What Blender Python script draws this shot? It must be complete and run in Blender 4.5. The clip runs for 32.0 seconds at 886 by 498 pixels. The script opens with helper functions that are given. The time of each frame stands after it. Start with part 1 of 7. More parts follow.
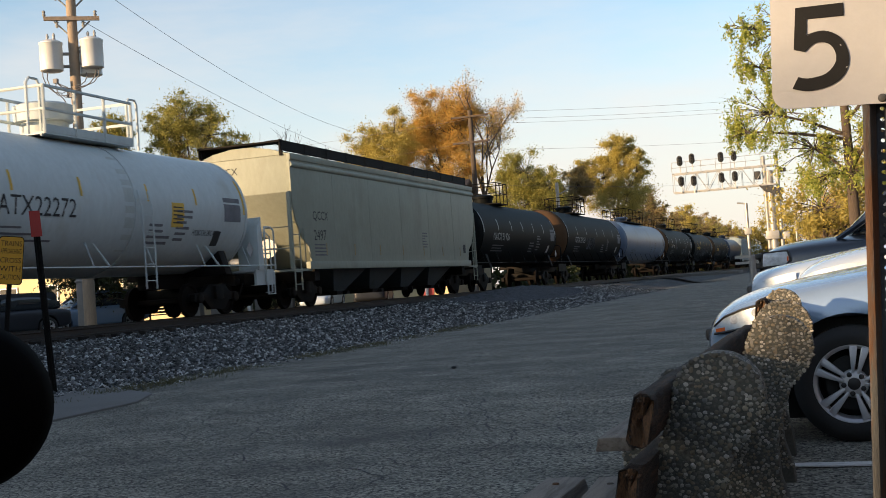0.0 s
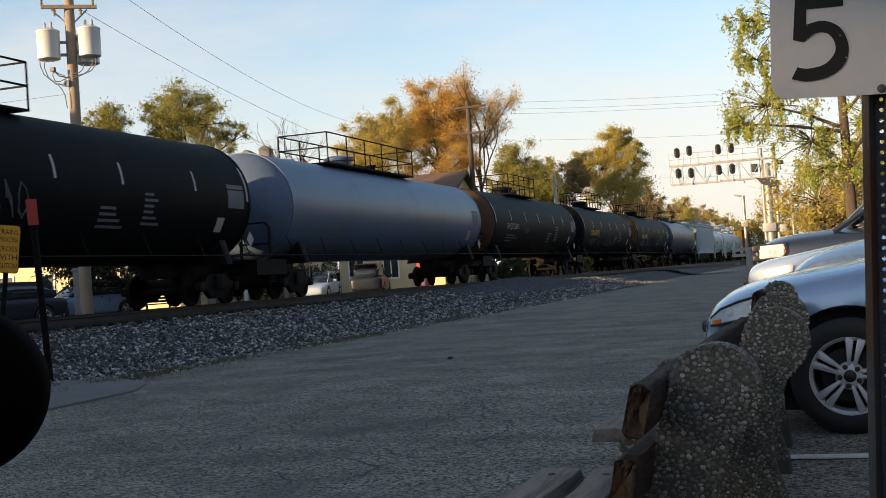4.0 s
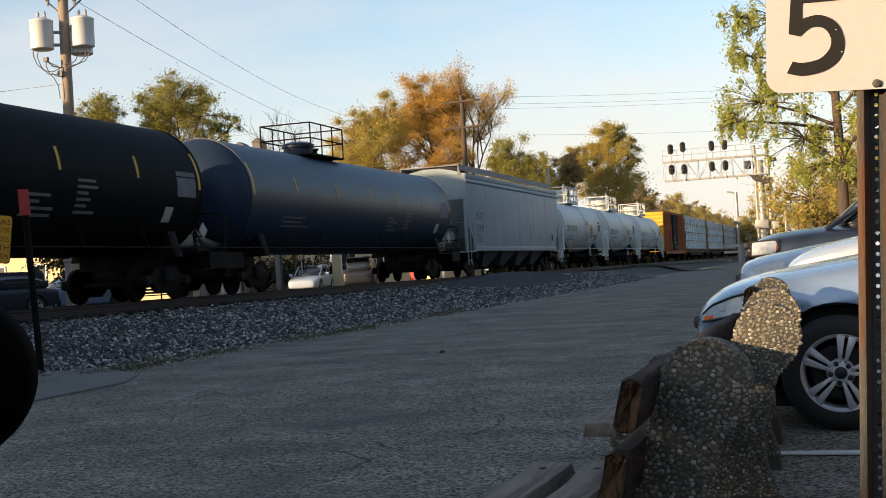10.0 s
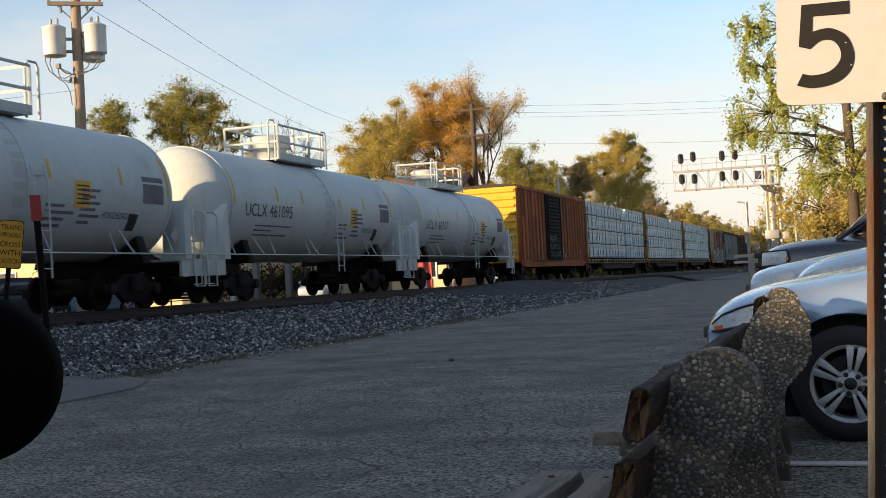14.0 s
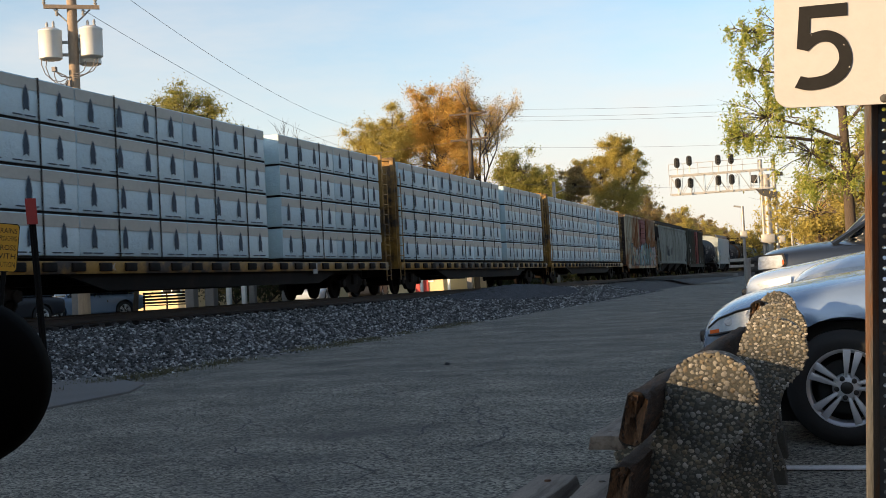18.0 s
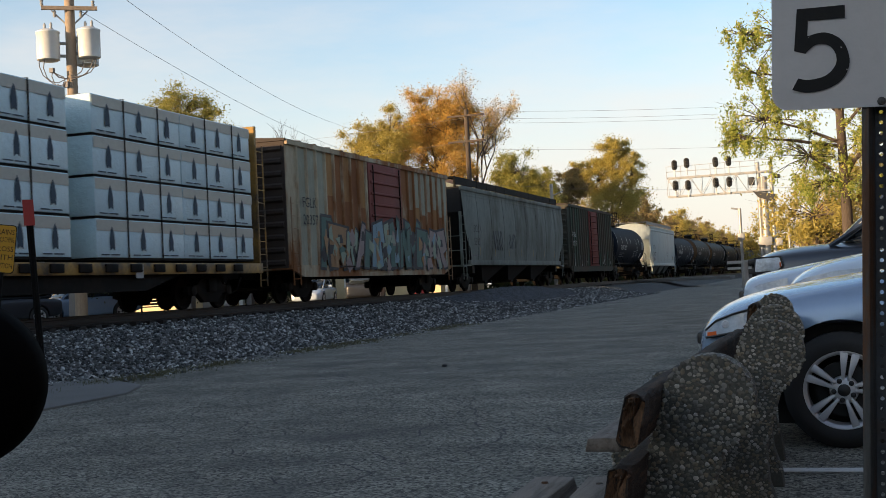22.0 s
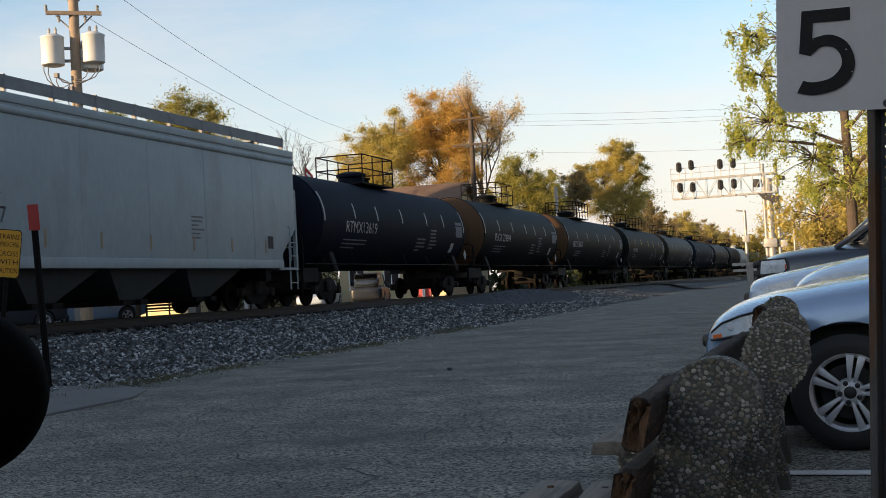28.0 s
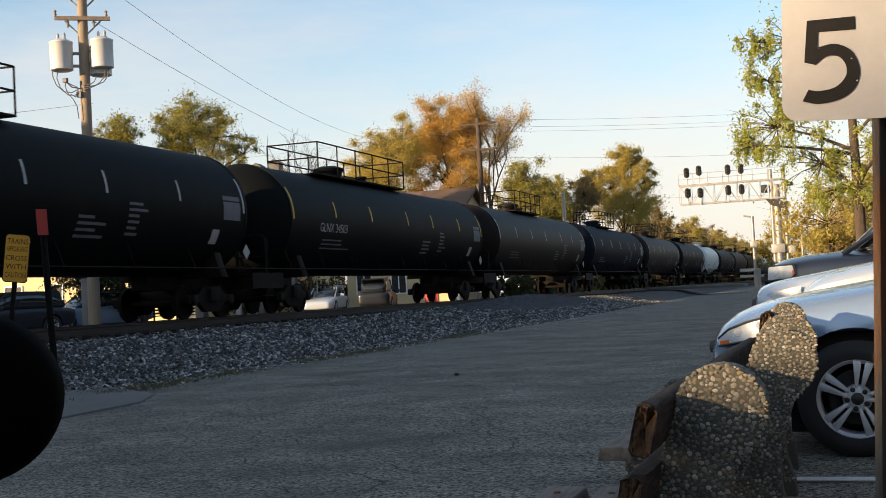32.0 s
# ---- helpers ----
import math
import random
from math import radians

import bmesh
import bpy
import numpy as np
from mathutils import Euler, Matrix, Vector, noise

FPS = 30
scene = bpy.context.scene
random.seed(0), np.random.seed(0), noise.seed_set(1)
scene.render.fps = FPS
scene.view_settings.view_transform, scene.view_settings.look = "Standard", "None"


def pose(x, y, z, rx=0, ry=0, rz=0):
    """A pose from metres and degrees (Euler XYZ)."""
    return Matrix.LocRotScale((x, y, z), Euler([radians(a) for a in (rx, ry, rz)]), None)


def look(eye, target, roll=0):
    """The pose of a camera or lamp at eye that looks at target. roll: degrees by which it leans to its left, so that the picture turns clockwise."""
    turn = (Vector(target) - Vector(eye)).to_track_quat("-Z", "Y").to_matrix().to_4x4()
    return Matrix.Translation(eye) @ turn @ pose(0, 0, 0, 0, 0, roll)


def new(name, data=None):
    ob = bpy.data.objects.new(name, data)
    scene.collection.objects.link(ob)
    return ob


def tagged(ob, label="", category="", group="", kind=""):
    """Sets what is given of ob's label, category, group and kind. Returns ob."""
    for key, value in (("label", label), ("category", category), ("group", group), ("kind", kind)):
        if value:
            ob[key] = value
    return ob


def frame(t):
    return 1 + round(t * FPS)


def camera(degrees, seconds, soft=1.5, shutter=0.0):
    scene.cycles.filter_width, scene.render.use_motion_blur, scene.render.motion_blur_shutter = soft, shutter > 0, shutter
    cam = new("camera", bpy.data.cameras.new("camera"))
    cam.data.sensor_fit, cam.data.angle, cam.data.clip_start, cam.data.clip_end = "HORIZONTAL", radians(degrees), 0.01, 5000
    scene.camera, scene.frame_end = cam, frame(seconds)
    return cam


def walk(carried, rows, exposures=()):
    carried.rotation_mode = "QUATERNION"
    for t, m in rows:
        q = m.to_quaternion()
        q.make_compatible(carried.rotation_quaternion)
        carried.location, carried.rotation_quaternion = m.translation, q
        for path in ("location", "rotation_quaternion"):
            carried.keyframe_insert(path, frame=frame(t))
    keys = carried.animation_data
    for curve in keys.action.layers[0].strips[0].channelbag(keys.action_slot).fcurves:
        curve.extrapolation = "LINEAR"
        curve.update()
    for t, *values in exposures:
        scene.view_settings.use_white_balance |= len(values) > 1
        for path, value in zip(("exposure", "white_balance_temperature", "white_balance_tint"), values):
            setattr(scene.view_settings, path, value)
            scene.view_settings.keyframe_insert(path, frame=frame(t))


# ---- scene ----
PATH = (
    (0, 0.005, -0.016, 1.055, 91.82, 4.14, 18.44), (0.5, 0.006, -0.019, 1.054, 91.80, 4.05, 18.45),
    (1, 0.006, -0.018, 1.054, 91.81, 3.92, 18.50), (1.5, 0.006, -0.019, 1.053, 91.88, 3.85, 18.55),
    (2, 0.005, -0.019, 1.053, 91.89, 3.83, 18.53), (2.5, 0.005, -0.017, 1.053, 91.77, 3.91, 18.59),
    (3, 0.005, -0.014, 1.052, 91.61, 3.98, 18.61), (3.5, 0.004, -0.015, 1.053, 91.53, 4.03, 18.45),
    (5.5, 0.002, -0.009, 1.048, 90.95, 3.25, 17.89), (6, 0.001, -0.009, 1.048, 91.14, 3.36, 17.94),
    (6.5, 0.001, -0.009, 1.048, 91.25, 3.34, 17.93), (7, 0.001, -0.008, 1.049, 91.27, 3.26, 17.82),
    (7.5, 0.001, -0.009, 1.049, 91.34, 3.20, 17.77), (8, 0.001, -0.006, 1.050, 91.40, 3.27, 17.79),
    (8.5, 0.001, -0.007, 1.049, 91.33, 3.38, 17.94), (9, 0.001, -0.009, 1.049, 91.19, 3.42, 17.93),
    (9.5, 0.001, -0.008, 1.049, 91.16, 3.39, 18.02), (10, 0.001, -0.008, 1.049, 91.08, 3.35, 17.93),
    (10.5, 0.001, -0.011, 1.048, 91.03, 3.29, 17.77), (11, 0.001, -0.012, 1.048, 91.06, 3.22, 17.84),
    (11.5, 0.000, -0.012, 1.048, 91.09, 3.20, 17.84), (12, 0.000, -0.016, 1.048, 91.15, 3.19, 18.00),
    (12.5, 0.001, -0.019, 1.049, 91.33, 3.08, 18.16), (13, 0.002, -0.024, 1.049, 91.44, 3.02, 18.27),
    (13.5, 0.002, -0.026, 1.049, 91.48, 3.02, 18.36), (14, 0.003, -0.027, 1.049, 91.49, 2.98, 18.37),
    (14.5, 0.004, -0.029, 1.050, 91.51, 2.94, 18.37), (16.5, 0.002, -0.024, 1.048, 91.60, 3.02, 18.21),
    (17, 0.002, -0.022, 1.048, 91.61, 3.00, 18.14), (17.5, 0.001, -0.020, 1.048, 91.63, 3.00, 18.13),
    (18, -0.000, -0.016, 1.048, 91.66, 2.93, 18.19), (18.5, -0.000, -0.016, 1.049, 91.68, 2.98, 18.18),
    (19, -0.000, -0.015, 1.049, 91.67, 3.04, 18.14), (19.5, -0.001, -0.014, 1.049, 91.70, 3.08, 18.11),
    (20, -0.001, -0.015, 1.049, 91.79, 2.99, 18.06), (20.5, -0.000, -0.015, 1.049, 91.82, 2.90, 18.06),
    (21, -0.000, -0.014, 1.048, 91.77, 2.77, 18.06), (21.5, -0.000, -0.015, 1.048, 91.77, 2.77, 18.06),
    (22, -0.000, -0.015, 1.048, 91.74, 2.85, 18.07), (22.5, -0.000, -0.014, 1.048, 91.74, 2.88, 18.15),
    (23, -0.000, -0.014, 1.049, 91.76, 2.93, 18.15), (23.5, -0.000, -0.013, 1.049, 91.76, 2.94, 18.16),
    (24, 0.000, -0.013, 1.049, 91.78, 2.92, 18.22), (24.5, -0.000, -0.013, 1.049, 91.80, 2.94, 18.16),
    (25, 0.000, -0.013, 1.049, 91.85, 2.96, 18.25), (25.5, 0.001, -0.012, 1.049, 91.87, 2.89, 18.15),
    (27.5, -0.000, -0.009, 1.050, 91.83, 3.08, 18.14), (28, -0.001, -0.009, 1.050, 91.90, 3.06, 18.30),
    (28.5, -0.001, -0.011, 1.049, 91.98, 2.99, 18.41), (29, -0.000, -0.014, 1.049, 92.02, 2.89, 18.41),
    (29.5, 0.000, -0.018, 1.049, 92.03, 2.85, 18.38), (30, 0.001, -0.021, 1.050, 91.99, 2.85, 18.46),
    (30.5, 0.001, -0.023, 1.050, 92.01, 2.92, 18.57), (31, 0.002, -0.023, 1.051, 92.02, 2.98, 18.60),
    (31.5, 0.002, -0.022, 1.051, 92.09, 3.02, 18.57), (32, 0.003, -0.022, 1.052, 92.16, 2.95, 18.64),
)
# ---- camera: hand-held from a parked car, eye 1.05 m over the road; the track runs along y ----
cam = camera(40.1, 32.0, soft=0.55, shutter=0.12)
walk(cam, [(t, pose(x, y, z, a, b, c)) for t, x, y, z, a, b, c in PATH], exposures=[(0, 1.05, 6800, 9), (32, 1.05, 6800, 9)])

RAIL_Z = 0.77        # top of the rails over the road
TRACK_X = -16.15     # centre of the track
SPEED, GAIN = 13.887, 0.0103   # metres a second at 16 s, and its slow rise

# ---- light: low autumn sun over the train, from across the track ----
SUN_AZ, SUN_EL = math.atan2(-1.0, -1.12), radians(10.05)
sun_way = Vector((math.sin(SUN_AZ) * math.cos(SUN_EL), math.cos(SUN_AZ) * math.cos(SUN_EL), math.sin(SUN_EL)))
sun = new("sun", bpy.data.lights.new("sun", "SUN"))
sun.data.energy, sun.data.angle, sun.data.color = 4.9, radians(0.5), (1.0, 0.70, 0.42)
sun.matrix_world = look(sun_way * 50, (0, 0, 0))

world = bpy.data.worlds.new("sky")
scene.world = world
world.use_nodes = True
wn, wl = world.node_tree.nodes, world.node_tree.links
sky = wn.new("ShaderNodeTexSky")
sky.sky_type, sky.sun_disc = "NISHITA", False
sky.sun_elevation, sky.sun_rotation = SUN_EL, SUN_AZ
sky.altitude, sky.air_density, sky.dust_density, sky.ozone_density = 200, 1.0, 1.2, 2.2
bg = wn["Background"]
bg.inputs["Strength"].default_value = 0.142
# thin high cloud over the blue
tc = wn.new("ShaderNodeTexCoord")
mp = wn.new("ShaderNodeMapping")
mp.inputs["Scale"].default_value = (1.2, 1.2, 5.0)
cl = wn.new("ShaderNodeTexNoise")
cl.inputs["Scale"].default_value, cl.inputs["Detail"].default_value, cl.inputs["Roughness"].default_value = 2.2, 6, 0.62
rp = wn.new("ShaderNodeValToRGB")
rp.color_ramp.elements[0].position, rp.color_ramp.elements[1].position = 0.42, 0.78
rp.color_ramp.elements[0].color, rp.color_ramp.elements[1].color = (0.02, 0.02, 0.02, 1), (0.46, 0.46, 0.46, 1)
mx = wn.new("ShaderNodeMix")
mx.data_type = "RGBA"
mx.inputs[7].default_value = (3.3, 3.06, 2.96, 1)
wl.new(tc.outputs["Generated"], mp.inputs["Vector"])
wl.new(mp.outputs["Vector"], cl.inputs["Vector"])
wl.new(cl.outputs["Fac"], rp.inputs["Fac"])
# pale haze low over the horizon
sp = wn.new("ShaderNodeSeparateXYZ")
hz = wn.new("ShaderNodeMapRange")
hz.interpolation_type = "SMOOTHSTEP"
hz.inputs["From Min"].default_value, hz.inputs["From Max"].default_value = 0.0, 0.27
hz.inputs["To Min"].default_value, hz.inputs["To Max"].default_value = 0.85, 0.0
ad = wn.new("ShaderNodeMath")
ad.operation, ad.use_clamp = "ADD", True
wl.new(tc.outputs["Generated"], sp.inputs[0])
wl.new(sp.outputs["Z"], hz.inputs["Value"])
wl.new(hz.outputs["Result"], ad.inputs[0])
wl.new(rp.outputs["Color"], ad.inputs[1])
wl.new(ad.outputs[0], mx.inputs[0])
wl.new(sky.outputs["Color"], mx.inputs[6])
wl.new(mx.outputs[2], bg.inputs["Color"])


# ---- materials ----
def mat(name, colour, rough=0.6, metal=0.0, vary=0.25, scale=3.0, fine=40.0, bump=0.2, dist=0.01, stain=None, stain_at=(0.5, 0.7),
        stain_scale=1.2, stretch=(1, 1, 1), island=0.0, each=0.0, coat=0.0, spec=0.5, speck=0):
    """A worn surface: base colour varied at two scales, an optional stain with its own shape, fine relief."""
    m = bpy.data.materials.new(name)
    m.use_nodes = True
    n, l = m.node_tree.nodes, m.node_tree.links
    b = n["Principled BSDF"]
    b.inputs["Roughness"].default_value, b.inputs["Metallic"].default_value = rough, metal
    b.inputs["Coat Weight"].default_value = coat
    b.inputs["Specular IOR Level"].default_value = spec
    co = n.new("ShaderNodeTexCoord")
    ma = n.new("ShaderNodeMapping")
    ma.inputs["Scale"].default_value = stretch
    l.new(co.outputs["Object"], ma.inputs["Vector"])

    def noise_at(s, detail, r=0.6):
        k = n.new("ShaderNodeTexNoise")
        k.inputs["Scale"].default_value, k.inputs["Detail"].default_value, k.inputs["Roughness"].default_value = s, detail, r
        l.new(ma.outputs["Vector"], k.inputs["Vector"])
        return k

    big, small = noise_at(scale, 4), noise_at(fine, 3, 0.7)
    add = n.new("ShaderNodeMath")
    add.operation = "ADD"
    l.new(big.outputs["Fac"], add.inputs[0])
    l.new(small.outputs["Fac"], add.inputs[1])
    rng = n.new("ShaderNodeMapRange")
    rng.inputs["From Min"].default_value, rng.inputs["From Max"].default_value = 0.6, 1.4
    rng.inputs["To Min"].default_value, rng.inputs["To Max"].default_value = 1 - vary, 1 + vary
    l.new(add.outputs[0], rng.inputs["Value"])
    value = rng.outputs["Result"]
    for amount, node, out in ((island, "ShaderNodeNewGeometry", "Random Per Island"), (each, "ShaderNodeObjectInfo", "Random")):
        if amount:
            g = n.new(node)
            r2 = n.new("ShaderNodeMapRange")
            r2.inputs["To Min"].default_value, r2.inputs["To Max"].default_value = 1 - amount, 1 + amount
            l.new(g.outputs[out], r2.inputs["Value"])
            mu = n.new("ShaderNodeMath")
            mu.operation = "MULTIPLY"
            l.new(value, mu.inputs[0])
            l.new(r2.outputs["Result"], mu.inputs[1])
            value = mu.outputs[0]
    if speck:
        vo = n.new("ShaderNodeTexVoronoi")
        vo.inputs["Scale"].default_value = speck
        l.new(ma.outputs["Vector"], vo.inputs["Vector"])
        sx = n.new("ShaderNodeSeparateXYZ")
        l.new(vo.outputs["Color"], sx.inputs[0])
        r3 = n.new("ShaderNodeMapRange")
        r3.inputs["To Min"].default_value, r3.inputs["To Max"].default_value = 0.0, 2.0
        l.new(sx.outputs["X"], r3.inputs["Value"])
        m3 = n.new("ShaderNodeMath")
        m3.operation = "MULTIPLY"
        l.new(value, m3.inputs[0])
        l.new(r3.outputs["Result"], m3.inputs[1])
        value = m3.outputs[0]
    sc = n.new("ShaderNodeVectorMath")
    sc.operation = "SCALE"
    sc.inputs[0].default_value = colour
    l.new(value, sc.inputs["Scale"])
    out = sc.outputs["Vector"]
    if stain:
        sn = noise_at(stain_scale, 6, 0.65)
        sr = n.new("ShaderNodeMapRange")
        sr.inputs["From Min"].default_value, sr.inputs["From Max"].default_value = stain_at
        l.new(sn.outputs["Fac"], sr.inputs["Value"])
        mi = n.new("ShaderNodeMix")
        mi.data_type = "RGBA"
        l.new(sr.outputs["Result"], mi.inputs[0])
        l.new(out, mi.inputs[6])
        mi.inputs[7].default_value = (*stain, 1)
        out = mi.outputs[2]
    l.new(out, b.inputs["Base Color"])
    if bump:
        bu = n.new("ShaderNodeBump")
        bu.inputs["Strength"].default_value, bu.inputs["Distance"].default_value = bump, dist
        l.new(small.outputs["Fac"], bu.inputs["Height"])
        l.new(bu.outputs["Normal"], b.inputs["Normal"])
    return m


def leaf_mat(name, a, b_, c):
    """Leaves in three tones by island, thin enough for light to pass."""
    m = bpy.data.materials.new(name)
    m.use_nodes = True
    n, l = m.node_tree.nodes, m.node_tree.links
    b = n["Principled BSDF"]
    b.inputs["Roughness"].default_value = 0.55
    g = n.new("ShaderNodeNewGeometry")
    r = n.new("ShaderNodeValToRGB")
    r.color_ramp.elements[0].color, r.color_ramp.elements[1].color = (*a, 1), (*c, 1)
    e = r.color_ramp.elements.new(0.5)
    e.color = (*b_, 1)
    l.new(g.outputs["Random Per Island"], r.inputs["Fac"])
    l.new(r.outputs["Color"], b.inputs["Base Color"])
    t = n.new("ShaderNodeBsdfTranslucent")
    l.new(r.outputs["Color"], t.inputs["Color"])
    mixer = n.new("ShaderNodeMixShader")
    mixer.inputs[0].default_value = 0.5
    l.new(b.outputs[0], mixer.inputs[1])
    l.new(t.outputs[0], mixer.inputs[2])
    l.new(mixer.outputs[0], n["Material Output"].inputs["Surface"])
    return m


def island_mat(name, tones, rough=0.7, fine=30.0, bump=0.3, spec=0.3):
    """Many small stones: every island takes one of several tones, finely mottled."""
    m = mat(name, (1, 1, 1), rough, vary=0.22, scale=9, fine=fine, bump=bump, spec=spec)
    n, l = m.node_tree.nodes, m.node_tree.links
    g = n.new("ShaderNodeNewGeometry")
    r = n.new("ShaderNodeValToRGB")
    r.color_ramp.interpolation = "CONSTANT"
    r.color_ramp.elements.remove(r.color_ramp.elements[1])
    for i, c in enumerate(tones):
        e = r.color_ramp.elements[0] if i == 0 else r.color_ramp.elements.new(i / len(tones))
        e.color = (*c, 1)
    l.new(g.outputs["Random Per Island"], r.inputs["Fac"])
    for k in n:
        if k.bl_idname == "ShaderNodeVectorMath":
            l.new(r.outputs["Color"], k.inputs[0])
    return m


M = {}
M["asphalt"] = mat("asphalt", (0.152, 0.146, 0.120), 0.9, vary=0.75, scale=1.1, fine=60, bump=1.0, dist=0.02, stain=(0.072, 0.070, 0.062), stain_at=(0.50, 0.72), stain_scale=0.45, speck=62)
M["soil"] = mat("soil", (0.09, 0.08, 0.06), 0.95, vary=0.4, scale=0.3, fine=6, bump=0.6, dist=0.05, stain=(0.07, 0.085, 0.035), stain_at=(0.45, 0.6), stain_scale=0.2)
M["ballast"] = mat("ballast", (0.05, 0.05, 0.05), 0.9, vary=0.45, scale=1.5, fine=14, bump=1.0, dist=0.05)
M["stone"] = island_mat("stone", ((0.030, 0.033, 0.034), (0.10, 0.107, 0.105), (0.24, 0.25, 0.245), (0.05, 0.052, 0.052), (0.42, 0.43, 0.42), (0.07, 0.072, 0.07), (0.17, 0.175, 0.18), (0.04, 0.042, 0.043)), 0.85)
M["rail"] = mat("rail", (0.020, 0.014, 0.011), 0.7, vary=0.3, scale=2, fine=20, bump=0.2)
M["tie"] = mat("tie", (0.022, 0.018, 0.015), 0.9, vary=0.4, scale=2, fine=20, bump=0.5)
M["concrete"] = mat("concrete", (0.115, 0.113, 0.107), 0.9, vary=0.2, scale=1.5, fine=40, bump=0.25)
M["paint_line"] = mat("paint_line", (0.62, 0.62, 0.60), 0.8, vary=0.25, scale=3, fine=60, bump=0.2, stain=(0.14, 0.14, 0.14), stain_at=(0.55, 0.7), stain_scale=6)
M["black_steel"] = mat("black_steel", (0.007, 0.0065, 0.006), 0.75, vary=0.4, scale=1.5, fine=15, stain=(0.022, 0.015, 0.011), stain_scale=0.8, spec=0.12)
M["wheel_steel"] = mat("wheel_steel", (0.010, 0.008, 0.007), 0.8, 0.0, vary=0.3, spec=0.08)
M["wood_pole"] = mat("wood_pole", (0.26, 0.20, 0.145), 0.85, vary=0.3, scale=1.5, fine=18, stretch=(6, 6, 0.5), bump=0.5)
M["transformer"] = mat("transformer", (0.55, 0.56, 0.55), 0.45, vary=0.08)
M["wire"] = mat("wire", (0.16, 0.15, 0.15), 0.7)
M["galv"] = mat("galv", (0.30, 0.30, 0.29), 0.5, 0.4, vary=0.2)
M["signal_black"] = mat("signal_black", (0.02, 0.02, 0.02), 0.6)
M["bark"] = mat("bark", (0.075, 0.056, 0.042), 0.95, vary=0.4, scale=2, fine=12, stretch=(4, 4, 0.7), bump=0.9, dist=0.04)
M["leaf_green"] = leaf_mat("leaf_green", (0.13, 0.14, 0.035), (0.28, 0.275, 0.065), (0.46, 0.38, 0.10))
M["leaf_gold"] = leaf_mat("leaf_gold", (0.46, 0.26, 0.06), (0.64, 0.40, 0.10), (0.42, 0.33, 0.09))
M["leaf_mixed"] = leaf_mat("leaf_mixed", (0.26, 0.235, 0.06), (0.56, 0.45, 0.12), (0.38, 0.32, 0.085))
M["leaf_brown"] = leaf_mat("leaf_brown", (0.25, 0.18, 0.08), (0.35, 0.25, 0.11), (0.23, 0.21, 0.09))
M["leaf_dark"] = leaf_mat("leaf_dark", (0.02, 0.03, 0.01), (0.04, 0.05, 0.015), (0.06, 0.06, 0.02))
M["grass"] = leaf_mat("grass", (0.06, 0.07, 0.03), (0.10, 0.095, 0.045), (0.13, 0.11, 0.06))
M["fine_gravel"] = mat("fine_gravel", (0.038, 0.042, 0.050), 0.95, vary=0.5, scale=1.2, fine=22, bump=1.0, dist=0.05, speck=26)
M["walk_grey"] = mat("walk_grey", (0.15, 0.155, 0.16), 0.6, 0.3, vary=0.3)
M["tar"] = mat("tar", (0.02, 0.02, 0.021), 0.8, vary=0.3)
M["leaf_yellow"] = leaf_mat("leaf_yellow", (0.18, 0.24, 0.045), (0.36, 0.40, 0.08), (0.56, 0.52, 0.12))
M["sign_white"] = mat("sign_white", (0.39, 0.39, 0.39), 0.45, vary=0.06, scale=2, fine=30, bump=0.05, stain=(0.5, 0.45, 0.38), stain_at=(0.62, 0.8), stain_scale=3)
M["sign_black"] = mat("sign_black", (0.012, 0.012, 0.012), 0.6, bump=0.05, spec=0.15, stain=(0.5, 0.49, 0.47), stain_at=(0.68, 0.69), stain_scale=38)
M["sign_yellow"] = mat("sign_yellow", (0.60, 0.29, 0.012), 0.5, vary=0.1, bump=0.05)
M["rust_post"] = mat("rust_post", (0.055, 0.057, 0.055), 0.7, 0.2, vary=0.35, scale=6, fine=60, stain=(0.09, 0.042, 0.018), stain_at=(0.46, 0.56), stain_scale=5, stretch=(2, 2, 0.4))
M["post_web"] = mat("post_web", (0.035, 0.038, 0.042), 0.6, 0.3, vary=0.3, scale=6, fine=60, stain=(0.05, 0.03, 0.018), stain_at=(0.55, 0.7), stain_scale=5)
M["end_grain"] = mat("end_grain", (0.115, 0.060, 0.028), 0.95, vary=0.55, scale=30, fine=120, bump=0.9, stain=(0.012, 0.009, 0.007), stain_at=(0.5, 0.62), stain_scale=24, stretch=(3, 1, 0.8))
M["red_cap"] = mat("red_cap", (0.34, 0.03, 0.025), 0.4, vary=0.1)
M["white_paint"] = mat("white_paint", (0.72, 0.72, 0.70), 0.5, vary=0.1)
M["mirror_black"] = mat("mirror_black", (0.002, 0.002, 0.002), 0.7, bump=0.05, spec=0.02)
M["bench_wood"] = mat("bench_wood", (0.20, 0.17, 0.14), 0.85, vary=0.35, scale=4, fine=60, stretch=(9, 0.8, 9), bump=0.6, stain=(0.09, 0.07, 0.055), stain_at=(0.45, 0.65), stain_scale=3)
M["dark_wood"] = mat("dark_wood", (0.030, 0.022, 0.016), 0.95, vary=0.5, scale=5, fine=50, stretch=(9, 0.8, 9), bump=0.8, stain=(0.095, 0.056, 0.032), stain_at=(0.50, 0.72), stain_scale=5)
M["mortar"] = mat("mortar", (0.055, 0.056, 0.048), 0.95, vary=0.3, scale=8, fine=90, bump=0.6)
